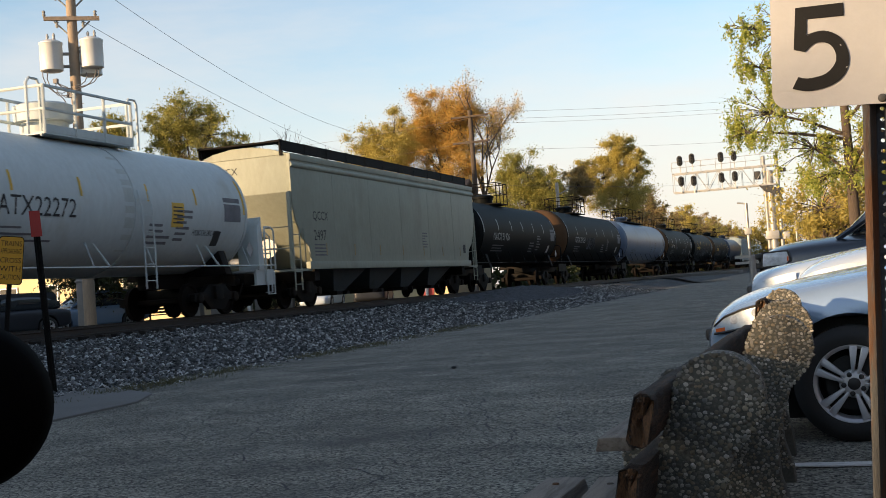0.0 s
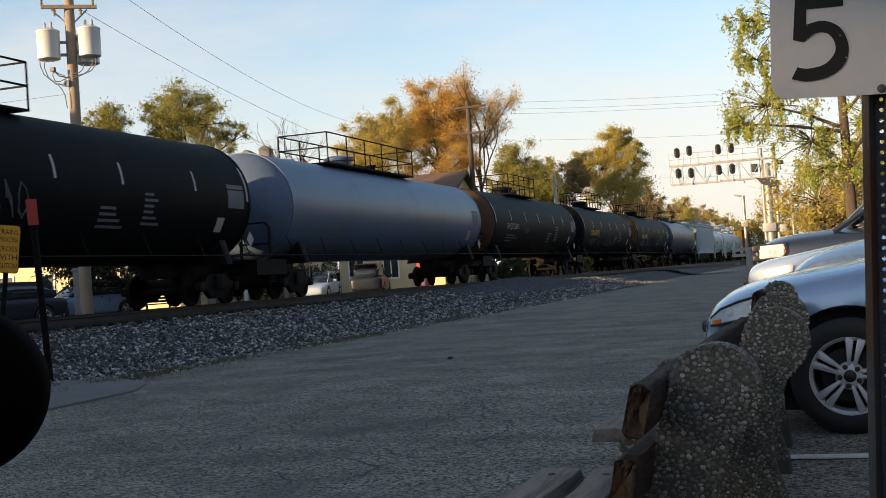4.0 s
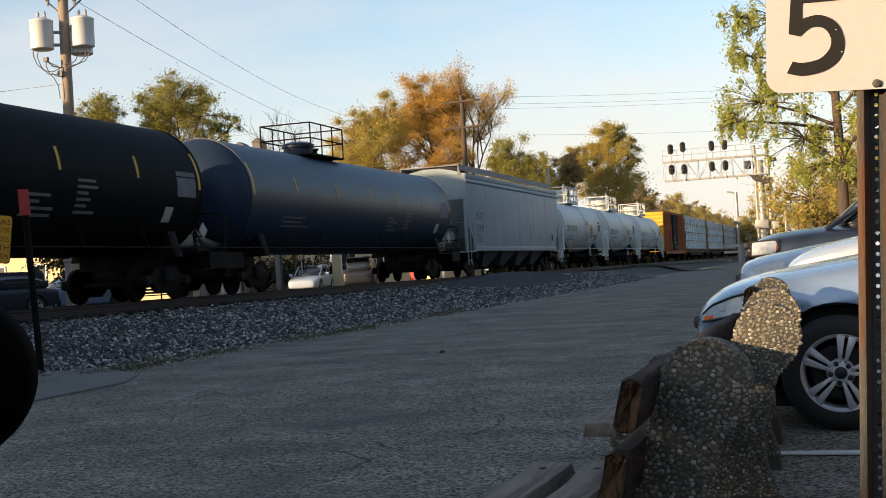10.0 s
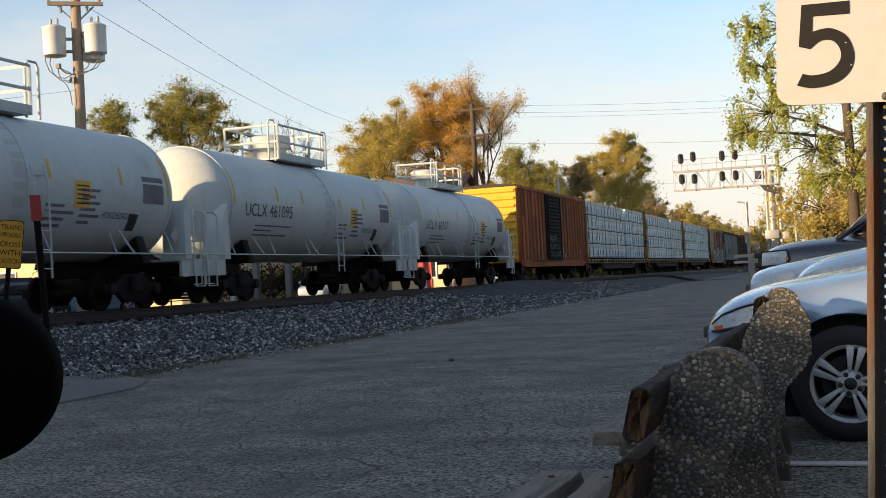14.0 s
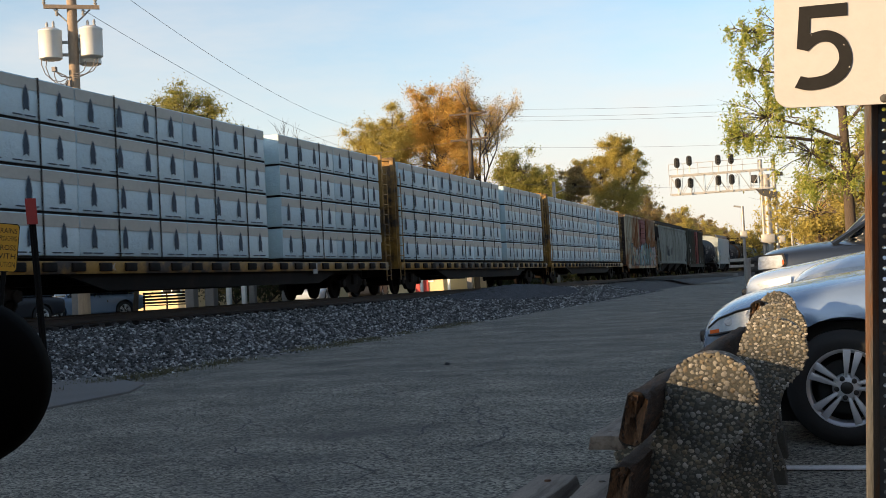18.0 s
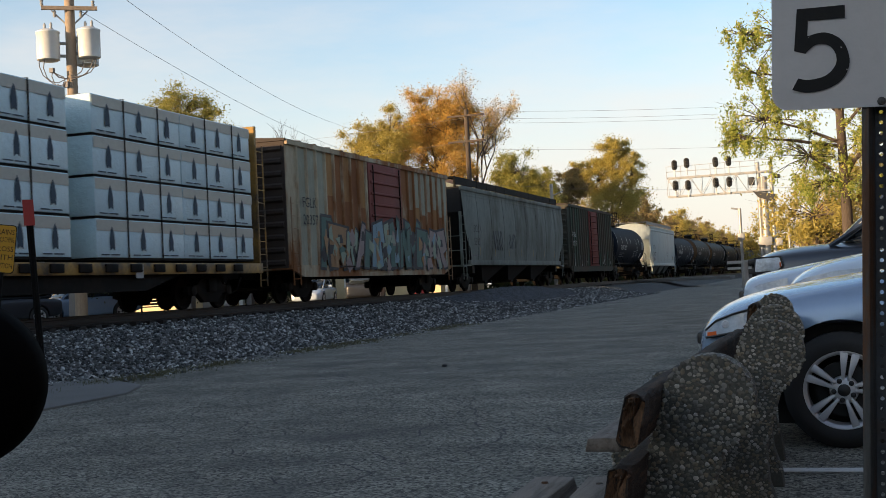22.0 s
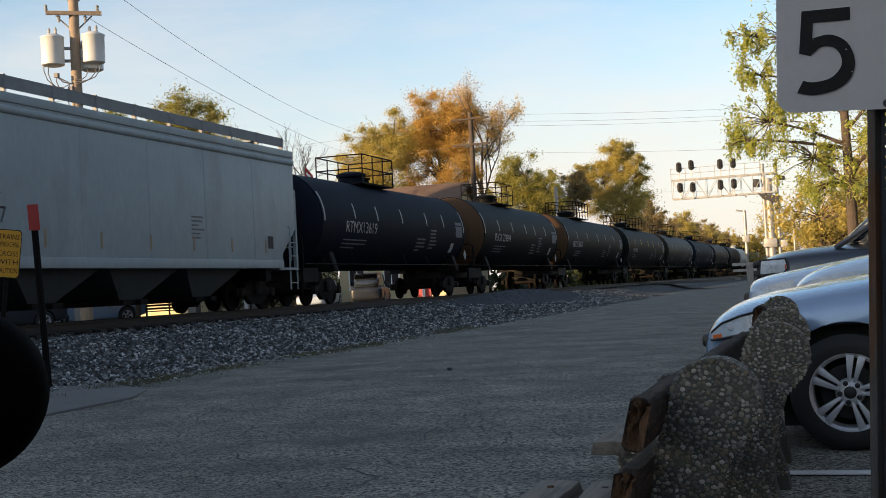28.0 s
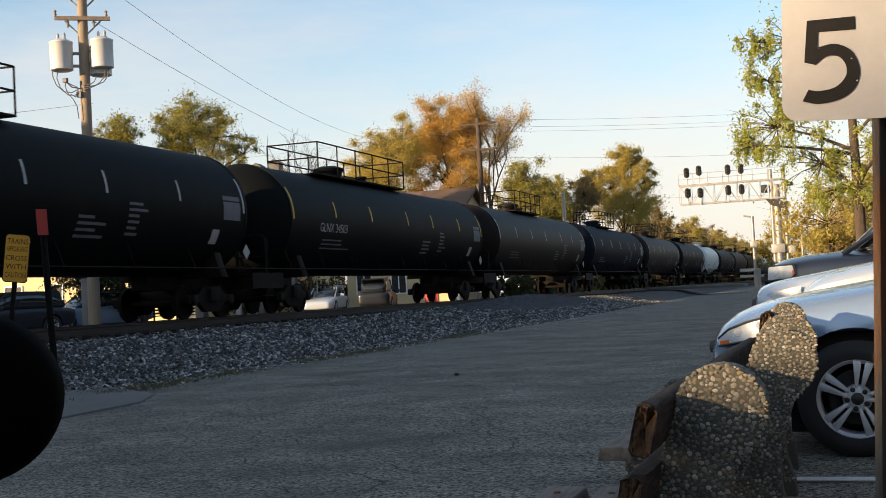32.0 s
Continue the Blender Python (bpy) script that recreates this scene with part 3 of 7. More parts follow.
P = {
    "black": car_paint("tank_black", (0.0065, 0.0078, 0.0082), (0.012, 0.011, 0.0098), 0.55, gloss=0.035),
    "brown": car_paint("tank_brown", (0.014, 0.011, 0.010), (0.028, 0.020, 0.015), 0.55, gloss=0.08),
    "blue_grey": car_paint("tank_blue_grey", (0.080, 0.115, 0.175), (0.06, 0.07, 0.09), 0.4, (0.55, 0.75), gloss=0.3),
    "slate": car_paint("tank_slate", (0.016, 0.030, 0.056), (0.018, 0.022, 0.030), 0.4, gloss=0.2),
    "navy": car_paint("tank_navy", (0.009, 0.012, 0.020), (0.014, 0.013, 0.012), 0.6, gloss=0.03),
    # brown that stands in for low sunlight on black tank heads
    "sun_brown": car_paint("tank_head_sun_brown", (0.085, 0.050, 0.028), (0.04, 0.027, 0.018), 0.8),
    "white": car_paint("tank_white", (0.47, 0.515, 0.51), (0.38, 0.37, 0.325), 0.4, (0.58, 0.85)),
    "white_rust": car_paint("tank_white_rust", (0.41, 0.44, 0.42), (0.24, 0.15, 0.08), 0.5, (0.50, 0.70)),
    "cream": car_paint("hopper_cream", (0.29, 0.305, 0.25), (0.22, 0.22, 0.18), 0.5),
    "steel_blue": car_paint("hopper_steel_blue", (0.255, 0.315, 0.345), (0.21, 0.255, 0.275), 0.45),
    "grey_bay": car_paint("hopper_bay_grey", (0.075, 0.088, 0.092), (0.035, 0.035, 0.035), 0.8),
    # dirt, and the shade behind the side sheets, in one dark paint
    "bay": car_paint("hopper_bay_dirt_shade", (0.035, 0.034, 0.033), (0.02, 0.018, 0.016), 0.9),
    "weathered": car_paint("hopper_weathered", (0.170, 0.192, 0.176), (0.080, 0.083, 0.070), 0.7, (0.45, 0.72), 0.3),
    "pale": car_paint("hopper_pale", (0.30, 0.345, 0.35), (0.23, 0.25, 0.245), 0.45),
    "oxide": car_paint("boxcar_oxide", (0.32, 0.105, 0.046), (0.15, 0.064, 0.038), 0.7, (0.45, 0.7), 0.25),
    "tan_rust": car_paint("boxcar_tan_rust", (0.40, 0.355, 0.26), (0.22, 0.10, 0.045), 0.75, (0.40, 0.56), 0.25),
    "green": car_paint("boxcar_green", (0.058, 0.064, 0.052), (0.08, 0.064, 0.05), 0.8, (0.40, 0.6), 0.3),
    "green_panel": car_paint("boxcar_green_panel", (0.066, 0.100, 0.074), (0.075, 0.06, 0.046), 0.8, (0.45, 0.65), 0.3),
    "brown_panel": car_paint("boxcar_brown_panel", (0.090, 0.078, 0.064), (0.06, 0.05, 0.04), 0.8, (0.45, 0.65), 0.3),
    "pale_panel": car_paint("boxcar_pale_panel", (0.30, 0.31, 0.25), (0.20, 0.115, 0.06), 0.75, (0.52, 0.72), 0.2),
    "rust_panel": car_paint("boxcar_rust_panel", (0.25, 0.115, 0.054), (0.15, 0.068, 0.036), 0.8, (0.45, 0.7), 0.25),
    "ochre_panel": car_paint("boxcar_ochre_panel", (0.34, 0.20, 0.092), (0.19, 0.09, 0.045), 0.8, (0.45, 0.7), 0.25),
    "oxide_dark": car_paint("boxcar_oxide_dark", (0.20, 0.08, 0.046), (0.36, 0.13, 0.060), 0.8, (0.50, 0.66), 0.35),
    "oxide_pale": car_paint("boxcar_oxide_pale", (0.37, 0.13, 0.062), (0.18, 0.082, 0.052), 0.8, (0.46, 0.62), 0.35),
    "black_door": car_paint("door_black", (0.022, 0.021, 0.020), (0.05, 0.035, 0.028), 0.8),
    "maroon": car_paint("door_maroon", (0.20, 0.075, 0.066), (0.13, 0.065, 0.052), 0.7),
    "red_door": car_paint("door_red", (0.15, 0.038, 0.032), (0.08, 0.035, 0.03), 0.7),
    "dark_door": car_paint("door_dark", (0.055, 0.045, 0.04), (0.09, 0.05, 0.035), 0.75),
    "end_yellow": car_paint("end_yellow", (0.62, 0.36, 0.05), (0.30, 0.16, 0.05), 0.6),
}

WHEELSET = Geo()
for s in (-1, 1):
    WHEELSET.lathe((s * 0.755, 0, 0.42), "x", [(-0.05, 0.20), (-0.05, 0.42), (0.06, 0.41), (0.06, 0.36), (0.02, 0.33), (0.02, 0.16), (0.08, 0.10), (0.08, 0.02)] if s > 0 else
                   [(-0.08, 0.02), (-0.08, 0.10), (-0.02, 0.16), (-0.02, 0.33), (-0.06, 0.36), (-0.06, 0.41), (0.05, 0.42), (0.05, 0.20)], 20)
WHEELSET.tube([(-1.08, 0, 0.42), (1.08, 0, 0.42)], 0.08, 8)
WHEELSET = mesh_of("wheel_set", WHEELSET, M["wheel_steel"])
SIDE = [(-1.12, 0.36), (-1.12, 0.56), (-0.66, 0.60), (-0.42, 0.78), (0.42, 0.78), (0.66, 0.60), (1.12, 0.56), (1.12, 0.36), (0.66, 0.40), (0.34, 0.16), (-0.34, 0.16), (-0.66, 0.40)]
SIDE_FRAME = mesh_of("side_frame", Geo().prism(SIDE, "x", -0.07, 0.07).lathe((0, -0.89, 0.46), "x", [(-0.12, 0.13), (0.12, 0.13)], 10).lathe((0, 0.89, 0.46), "x", [(-0.12, 0.13), (0.12, 0.13)], 10), M["black_steel"], 0.015)
BOLSTER = Geo().box(-1.15, 1.15, -0.19, 0.19, 0.42, 0.74)
for s in (-1, 1):
    for k in (-0.16, 0, 0.16):
        BOLSTER.lathe((s * 1.0, k, 0.2), "z", [(0, 0.07), (0.04, 0.055), (0.08, 0.07), (0.12, 0.055), (0.16, 0.07), (0.24, 0.06)], 8)
BOLSTER = mesh_of("truck", BOLSTER, M["black_steel"], 0.01)
COUPLER = mesh_of("coupler", Geo().box(-0.09, 0.09, -0.75, 0.5, 0.76, 0.94).box(-0.16, 0.14, -0.95, -0.68, 0.72, 0.98).tube([(0.3, -0.1, 0.8), (0.32, -0.4, 0.45), (0.28, -0.8, 0.35)], 0.025, 6), M["black_steel"], 0.02)


def running_gear(car, centres, ends):
    for y in centres:
        tr = part("truck", BOLSTER, None, car, at=pose(0, y, 0))
        for s in (-1, 1):
            part("side_frame", SIDE_FRAME, None, tr, at=pose(s * 1.0, 0, 0))
            part("wheel_set", WHEELSET, None, tr, at=pose(0, s * 0.89, 0))
    part("coupler", COUPLER, None, car, at=pose(0, ends[0], 0))
    part("coupler", COUPLER, None, car, at=pose(0, ends[1], 0, 0, 0, 180))


def new_car(kind, label, lead):
    car = thing(kind, label, "railcar", group="cars of the freight train")
    CARS.append((car, lead))
    return car


def flat_text(body, x, y, z, height, width=None, g=None):
    q, f = text_geo(body, height, width)
    return (g or Geo()).add([(x, y + u, z + w) for u, w in q], f)


def curved_text(body, R, zc, y, z, height, width=None, g=None):
    q, f = text_geo(body, height, width)
    return (g or Geo()).add([(math.sqrt(max(0.01, R * R - (z + w - zc) ** 2)) + 0.008, y + u, z + w) for u, w in q], f)


def patch(g, R, zc, y0, y1, z0, z1, lift=0.006, seg=5):
    """A painted patch that hugs the shell."""
    v = []
    for i in range(seg + 1):
        z = z0 + (z1 - z0) * i / seg
        x = math.sqrt(max(0.01, R * R - (z - zc) ** 2)) + lift
        v += [(x, y0, z), (x, y1, z)]
    return g.add(v, [(2 * i, 2 * i + 1, 2 * i + 3, 2 * i + 2) for i in range(seg)])


def scribble(rng, x_of, y, z, w, h, n=5, r=0.018):
    """Spray-can strokes."""
    g = Geo()
    for k in range(n):
        u0 = y + w * (k + 0.15) / n
        pts, a = [], rng.random() * 6
        for i in range(9):
            u = u0 + w / n * (0.5 + 0.45 * math.sin(a + i * 0.9))
            q = z + h * (0.5 + 0.5 * math.sin(a * 1.7 + i * (0.7 + 0.3 * rng.random())))
            pts.append((x_of(q), u, q))
        g.tube(pts, r, 4)
    return g


def railing(g, x0, x1, y0, y1, z, h, r=0.022, posts=3):
    """A guard rail round a roof platform."""
    for zz in (z + h, z + h * 0.52):
        g.tube([(x0, y0, zz), (x1, y0, zz), (x1, y1, zz), (x0, y1, zz), (x0, y0, zz)], r, 5, cap=False)
    for i in range(posts + 1):
        y = y0 + (y1 - y0) * i / posts
        for x in (x0, x1):
            g.tube([(x, y, z), (x, y, z + h)], r, 5)
    return g


def ladder(g, x, y, z0, z1, w=0.42, r=0.018, bulge=None):
    n = max(2, int((z1 - z0) / 0.33))
    at = bulge or (lambda z: x)
    for s in (0, w):
        g.tube([(at(z0 + (z1 - z0) * i / n), y + s, z0 + (z1 - z0) * i / n) for i in range(n + 1)], r, 5)
    for i in range(n):
        z = z0 + (z1 - z0) * (i + 0.5) / n
        g.tube([(at(z), y, z), (at(z), y + w, z)], r * 0.8, 4)
    return g


def tank_car(lead, trail, paint, label, text="", ink="white_letter", stripe="white_letter", R=1.58, zc=2.66, acid=False, plat=(0.5, 3.2), seed=1, tags=True, low_rail=True, ty=None, th=0.33, spray=None, end_rail=True, low=False, sun_head=False):
    if acid or low:
        R, zc = 1.50, 2.58
    L, rng = trail - lead, random.Random(seed)
    car = new_car("tank_car", label, lead)
    ol = [(-0.78, 0.03), (-0.76, 0.3 * R), (-0.68, 0.55 * R), (-0.52, 0.76 * R), (-0.3, 0.91 * R), (-0.1, 0.985 * R), (0.05, R)]
    shell = Geo().lathe((0, 0, zc), "y", [(0.0, R)] + [(L * k / 8, R) for k in range(1, 8)] + [(L, R)], 44)
    part("shell", shell, P[paint], car, angle=50)
    # some heads carry the warmth of the sun in their paint
    head = P["sun_brown"] if sun_head else P[paint]
    for y, e in ((0.0, 1), (L, -1)):
        part("tank_head", Geo().lathe((0, y, zc), "y", [(a * e, r) for a, r in ol], 44), head, car, "" if head is P[paint] else "head painted brown as though sunlit", angle=50)
        part("seam_band", Geo().lathe((0, y, zc), "y", [(-0.05, R - 0.01), (-0.05, R + 0.014), (0.05, R + 0.014), (0.05, R - 0.01)], 44, True), P[paint], car)
    for a, b in ((-1.55, 2.6), (L - 2.6, L + 1.55)):
        part("stub_sill", Geo().box(-0.22, 0.22, a, b, 0.74, 1.12), M["black_steel"], car, bevel=0.01)
    for y in (1.0, L - 1.0):
        part("saddle", Geo().prism([(-1.45, 1.0), (1.45, 1.0), (1.25, 1.62), (0.7, 1.2), (-0.7, 1.2), (-1.25, 1.62)], "y", y - 0.16, y + 0.16), M["black_steel"], car, bevel=0.01)
    light = acid
    fit = P["white"] if light else M["black_steel"]
    for y in (-1.5, L + 0.45):
        part("end_platform", Geo().box(-1.45, 1.45, y, y + 1.05, 1.06, 1.11).box(-1.45, -1.38, y, y + 1.05, 0.7, 1.08).box(1.38, 1.45, y, y + 1.05, 0.7, 1.08), fit, car)
    for s in (-1, 1):
        g = Geo()
        if low_rail:
            g.tube([(s * 1.5, -1.45, 1.22), (s * 1.5, L + 1.45, 1.22)], 0.02, 5)
            n = max(3, int(L / 2.2))
            for i in range(n + 1):
                g.tube([(s * 1.5, L * i / n, 1.22), (s * 1.3, L * i / n, 1.75)], 0.014, 4)
        part("side_rail", g, fit, car)
    for y in (-1.4, L + 1.4):
        if not end_rail and y > 0:
            continue
        for s in (-1, 1):
            g = Geo()
            g.tube([(s * 1.42, y, 0.5), (s * 1.42, y, 2.0), (s * 1.3, y, 2.12), (s * 0.65, y, 2.12), (s * 0.55, y, 2.0), (s * 0.55, y, 1.1)], 0.022, 5)
            g.tube([(s * 1.42, y, 1.55), (s * 0.55, y, 1.55)], 0.02, 5)
            for z in (0.5, 0.8):
                g.tube([(s * 1.42, y, z), (s * 1.42, y + (0.4 if y < 0 else -0.4), z)], 0.016, 4)
            part("end_railing", g, fit, car)
    # roof platform, manway and valves
    top, pc, pl = zc + R, L * plat[0], plat[1]
    part("roof_platform", Geo().box(-0.85, 0.85, pc - pl / 2, pc + pl / 2, top - 0.06, top - 0.01), fit, car)
    part("roof_railing", railing(Geo(), -0.85, 0.85, pc - pl / 2, pc + pl / 2, top - 0.06, 1.0, 0.036 if acid else 0.024, 3 if pl < 4 else 5), fit, car)
    mw = part("manway", Geo().lathe((0, pc - pl * 0.14, top - 0.15), "z", [(0, 0.44), (0.42, 0.44), (0.42, 0.52), (0.52, 0.52), (0.60, 0.3), (0.62, 0.05)] if not acid else [(0, 0.5), (0.5, 0.5), (0.52, 0.62), (0.86, 0.64), (0.92, 0.5), (0.93, 0.05)], 20), P["white"] if acid else P[paint], car)
    part("valve_box", Geo().lathe((0.1, pc + pl * 0.2, top - 0.1), "z", [(0, 0.16), (0.34, 0.16), (0.34, 0.2), (0.4, 0.2), (0.42, 0.03)], 12).tube([(-0.2, pc + pl * 0.33, top - 0.1), (-0.2, pc + pl * 0.33, top + 0.3)], 0.06, 8), fit, car)
    if acid:
        yl = L * 0.55
        part("ladder", ladder(Geo(), 0, yl, 0.72, 2.9, 0.42, 0.02, lambda z: 1.64 if z < zc else math.sqrt(max(0.04, (R + 0.07) ** 2 - (z - zc) ** 2))), fit, car)
        for yy in (pc - pl / 2 - 0.2, pc + pl / 2 + 0.2):
            part("grab_loop", Geo().tube([(0.75, yy - 0.2, top - 0.1), (0.75, yy - 0.2, top + 0.95), (0.75, yy - 0.1, top + 1.06), (0.75, yy + 0.15, top + 1.06), (0.75, yy + 0.22, top + 0.95), (0.75, yy + 0.22, top - 0.1)], 0.03, 6), fit, car)
        part("rail_kick", Geo().box(0.80, 0.86, pc - pl / 2, pc + pl / 2, top - 0.02, top + 0.14), fit, car)
        for yy in (-1.2, L + 1.2):
            part("corner_handrail", Geo().tube([(1.5, yy - 0.25, 0.75), (1.5, yy - 0.25, 2.15), (1.46, yy - 0.15, 2.25), (1.46, yy + 0.2, 2.25), (1.5, yy + 0.3, 2.15), (1.5, yy + 0.3, 1.1)], 0.026, 6), fit, car)
            part("step", Geo().tube([(1.5, yy - 0.2, 1.05), (1.5, yy - 0.2, 0.45), (1.5, yy + 0.2, 0.45), (1.5, yy + 0.2, 1.05)], 0.022, 5), fit, car)
        part("wrapper_band", Geo().lathe((0, yl + 0.21, zc), "y", [(-0.24, R - 0.01), (-0.24, R + 0.02), (0.24, R + 0.02), (0.24, R - 0.01)], 44), P["white"], car)
        for y in (-0.75, L + 0.35):
            part("head_shield", Geo().prism([(y + 0.2, 1.1), (y + 0.2, 2.2), (y + 0.45, 2.5), (y + 0.5, 1.1)], "x", 0.9, 1.5), P["white"], car)
    running_gear(car, (1.0, L - 1.0), (-1.5, L + 1.5))
    # stripes, marks and lettering on the near side
    if stripe:
        for y in (0.12, L - 0.12):
            part("reflective_stripe", patch(Geo(), R, zc, y - 0.045, y + 0.045, zc - 0.05, zc + 0.85), M[stripe], car)
        n = 6 if not acid else 5
        for i in range(1, n):
            y = L * i / n + rng.uniform(-0.35, 0.35)
            part("reflective_stripe", patch(Geo(), R, zc, y - 0.04, y + 0.04, zc + 0.1, zc + (0.58 if not acid else 0.5)), M[stripe], car)
    if text:
        y = ty if ty is not None else L * 0.12
        part("reporting_mark", curved_text(text, R, zc, y, zc - 0.35, th), M[ink], car)
    if tags:
        g, h = Geo(), Geo()
        for k in range(3):
            w = rng.uniform(1.0, 2.2)
            patch(g, R, zc, L * 0.12, L * 0.12 + w, zc - 0.60 - 0.12 * k, zc - 0.56 - 0.12 * k, seg=1)
        for k in range(6):
            w = rng.uniform(0.35, 0.8)
            patch(g, R, zc, L * 0.70, L * 0.70 + w, zc - 0.1 - 0.13 * k, zc - 0.04 - 0.13 * k, seg=1)
        for k in range(4):
            w = rng.uniform(0.5, 1.0)
            patch(g, R, zc, L * 0.60, L * 0.60 + w, zc - 0.45 - 0.13 * k, zc - 0.39 - 0.13 * k, seg=1)
        tagged(part("stencil", g, M["grey_letter"], car), kind="stuff")
        patch(h, R, zc, L - 1.15, L - 0.3, zc - 0.25, zc + 0.35, seg=2)
        part("data_panel", h, M["grey_letter"], car)
        d = Geo()
        patch(d, R, zc, L - 1.6, L - 1.25, zc - 0.85, zc - 0.5, seg=2)
        part("test_plate", d, M["white_letter" if not acid else "black_letter"], car)
        placard = Geo().prism([(L + 0.35, 1.45), (L + 0.55, 1.65), (L + 0.35, 1.85), (L + 0.15, 1.65)], "x", 1.35, 1.36)
        part("placard", placard, M["white_letter"], car)
    if acid:
        part("warning_label", patch(Geo(), R, zc, L * 0.68, L * 0.68 + 0.55, zc - 0.45, zc + 0.12, seg=3), M["yellow_letter"], car, "yellow warning label")
        bars = Geo()
        for k in range(5):
            patch(bars, R, zc, L * 0.68 + 0.06, L * 0.68 + 0.48, zc - 0.36 + 0.09 * k, zc - 0.33 + 0.09 * k, 0.008, 1)
        tagged(part("label_print", bars, M["black_letter"], car), kind="stuff")
        part("contents_text", curved_text("HYDROCHLORIC ACID", R, zc, L * 0.77, zc - 0.62, 0.14, 1.25), M["black_letter"], car)
        part("rust_streak", patch(Geo(), R, zc, L * 0.55 - 0.42, L * 0.55 - 0.06, zc - 1.0, zc + 1.35, 0.004, 8), P["white_rust"], car, "rust streak beside the ladder")
        for k, yb in enumerate((1.6, L - 1.6, L * 0.45)):
            part("rail_brace", Geo().tube([(1.5, yb, 1.22), (1.34, yb - 0.35, 1.72)], 0.025, 5), fit, car)
    if spray:
        xo = lambda z: math.sqrt(max(0.01, R * R - (z - zc) ** 2)) + 0.008
        y, z, w, h, n = spray
        part("graffiti", scribble(rng, xo, y, z, w, h, n, 0.014), M["grey_letter"], car)
    return car


def hopper_car(lead, trail, paint, label, text, bays=4, curved=False, dark_walk=True, round_side=False, seed=1, low=False, top=4.36):
    """A covered hopper: flat or rounded sides, sloped ends over open platforms, funnels beneath, a walkway on the roof."""
    L = trail - lead
    car = new_car("hopper_car", label, lead)
    X, zb = 1.55, 1.15
    slope = [(0.12, top), (0.12, 3.3), (2.5, zb + 0.06), (L - 2.5, zb + 0.06), (L - 0.12, 3.3), (L - 0.12, top)]
    # the weathered body takes bay paint: dirt, and shade painted into its ends
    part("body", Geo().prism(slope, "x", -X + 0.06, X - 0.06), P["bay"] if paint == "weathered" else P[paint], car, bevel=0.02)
    # side sheets with their cut-away ends
    if curved:
        ends = [(0.0, top), (0.02, 3.0), (0.18, 2.5), (0.55, 2.0), (0.95, 1.75), (1.1, 1.35), (1.15, zb)]
    else:
        ends = [(0.0, top), (0.0, 2.2), (0.85, 1.5), (0.9, zb)]
    outline = ends + [(L - y, z) for y, z in ends[::-1]]
    for s in (-1, 1):
        if round_side:
            g = Geo()
            ny = len(ends)
            bulge = lambda z: 0.10 * math.sin(math.pi * min(1, max(0, (z - zb) / (top - zb)))) - 0.03
            zs = [zb + (top - zb) * i / 10 for i in range(11)]
            ye = lambda z: float(np.interp(z, [q[1] for q in ends[::-1]], [q[0] for q in ends[::-1]]))
            v = []
            for z in zs:
                v += [(s * (X + bulge(z)), ye(z), z), (s * (X + bulge(z)), L - ye(z), z)]
            g.add(v, [(2 * i, 2 * i + 1, 2 * i + 3, 2 * i + 2) for i in range(10)])
            part("side_sheet", g, P[paint], car)
            r = Geo()
            for k in range(1, 9):
                y = L * k / 9
                r.tube([(s * (X + bulge(z) - 0.004), y, z) for z in zs], 0.012, 4)
            part("side_seams", r, P["bay"], car)
            for zz in (top - 0.24, top - 0.36):
                part("chord_line", Geo().tube([(s * (X + bulge(zz)), 0.05, zz), (s * (X + bulge(zz)), L - 0.05, zz)], 0.02, 4), P[paint], car)
        else:
            part("side_sheet", Geo().prism(outline, "x", s * (X - 0.05), s * X), P[paint], car, bevel=0.008)
            part("chord_bulge", Geo().tube([(s * (X - 0.03), 0.02, top - 0.30), (s * (X - 0.03), L - 0.02, top - 0.30)], 0.09, 10), P[paint], car)
            for k in range(1, 6):
                part("side_seam", Geo().box(s * X, s * (X + 0.004), L * k / 6 - 0.012, L * k / 6 + 0.012, zb + 0.2, top - 0.42), P[paint], car)
        part("side_sill", Geo().box(s * (X - 0.1), s * (X + 0.04), 0.9, L - 0.9, zb - 0.06, zb + 0.16), P[paint], car, bevel=0.01)
        part("top_chord", Geo().box(s * (X - 0.08), s * (X + 0.035), 0, L, top - 0.16, top + 0.02), P[paint], car, bevel=0.01)
    ridge = [(-X + 0.03, top), (X - 0.03, top), (0.9, top + 0.2), (0.3, top + 0.3), (-0.3, top + 0.3), (-0.9, top + 0.2)]
    part("roof", Geo().prism(ridge, "y", 0.1, L - 0.1), P[paint], car)
    for i in range(5):
        y = L * (i + 0.5) / 5
        part("hatch_cover", Geo().box(-0.25, 0.25, y - 1.2, y + 1.2, top + 0.29, top + 0.36), P[paint], car)
    walkm = M["black_steel"] if dark_walk else M["walk_grey"]
    for s in (-1, 1):
        g = Geo()
        g.box(s * 0.85, s * 1.28, 0, L, top + 0.38, top + 0.42)
        g.box(s * 1.27, s * 1.30, 0, L, top + (0.12 if dark_walk else 0.17), top + 0.42)
        n = max(6, int(L / 1.5))
        for i in range(n + 1):
            y = 0.1 + (L - 0.2) * i / n
            g.box(s * 1.22, s * 1.31, y - 0.03, y + 0.03, top - 0.02, top + 0.44)
        part("roof_walkway", g, walkm, car)
        part("walkway_end", Geo().box(-1.3, 1.3, -0.05 if s < 0 else L - 0.5, 0.5 if s < 0 else L + 0.05, top + 0.36, top + 0.40), walkm, car)
    # funnels, painted darker than the body
    span = (L - 5.6) / bays
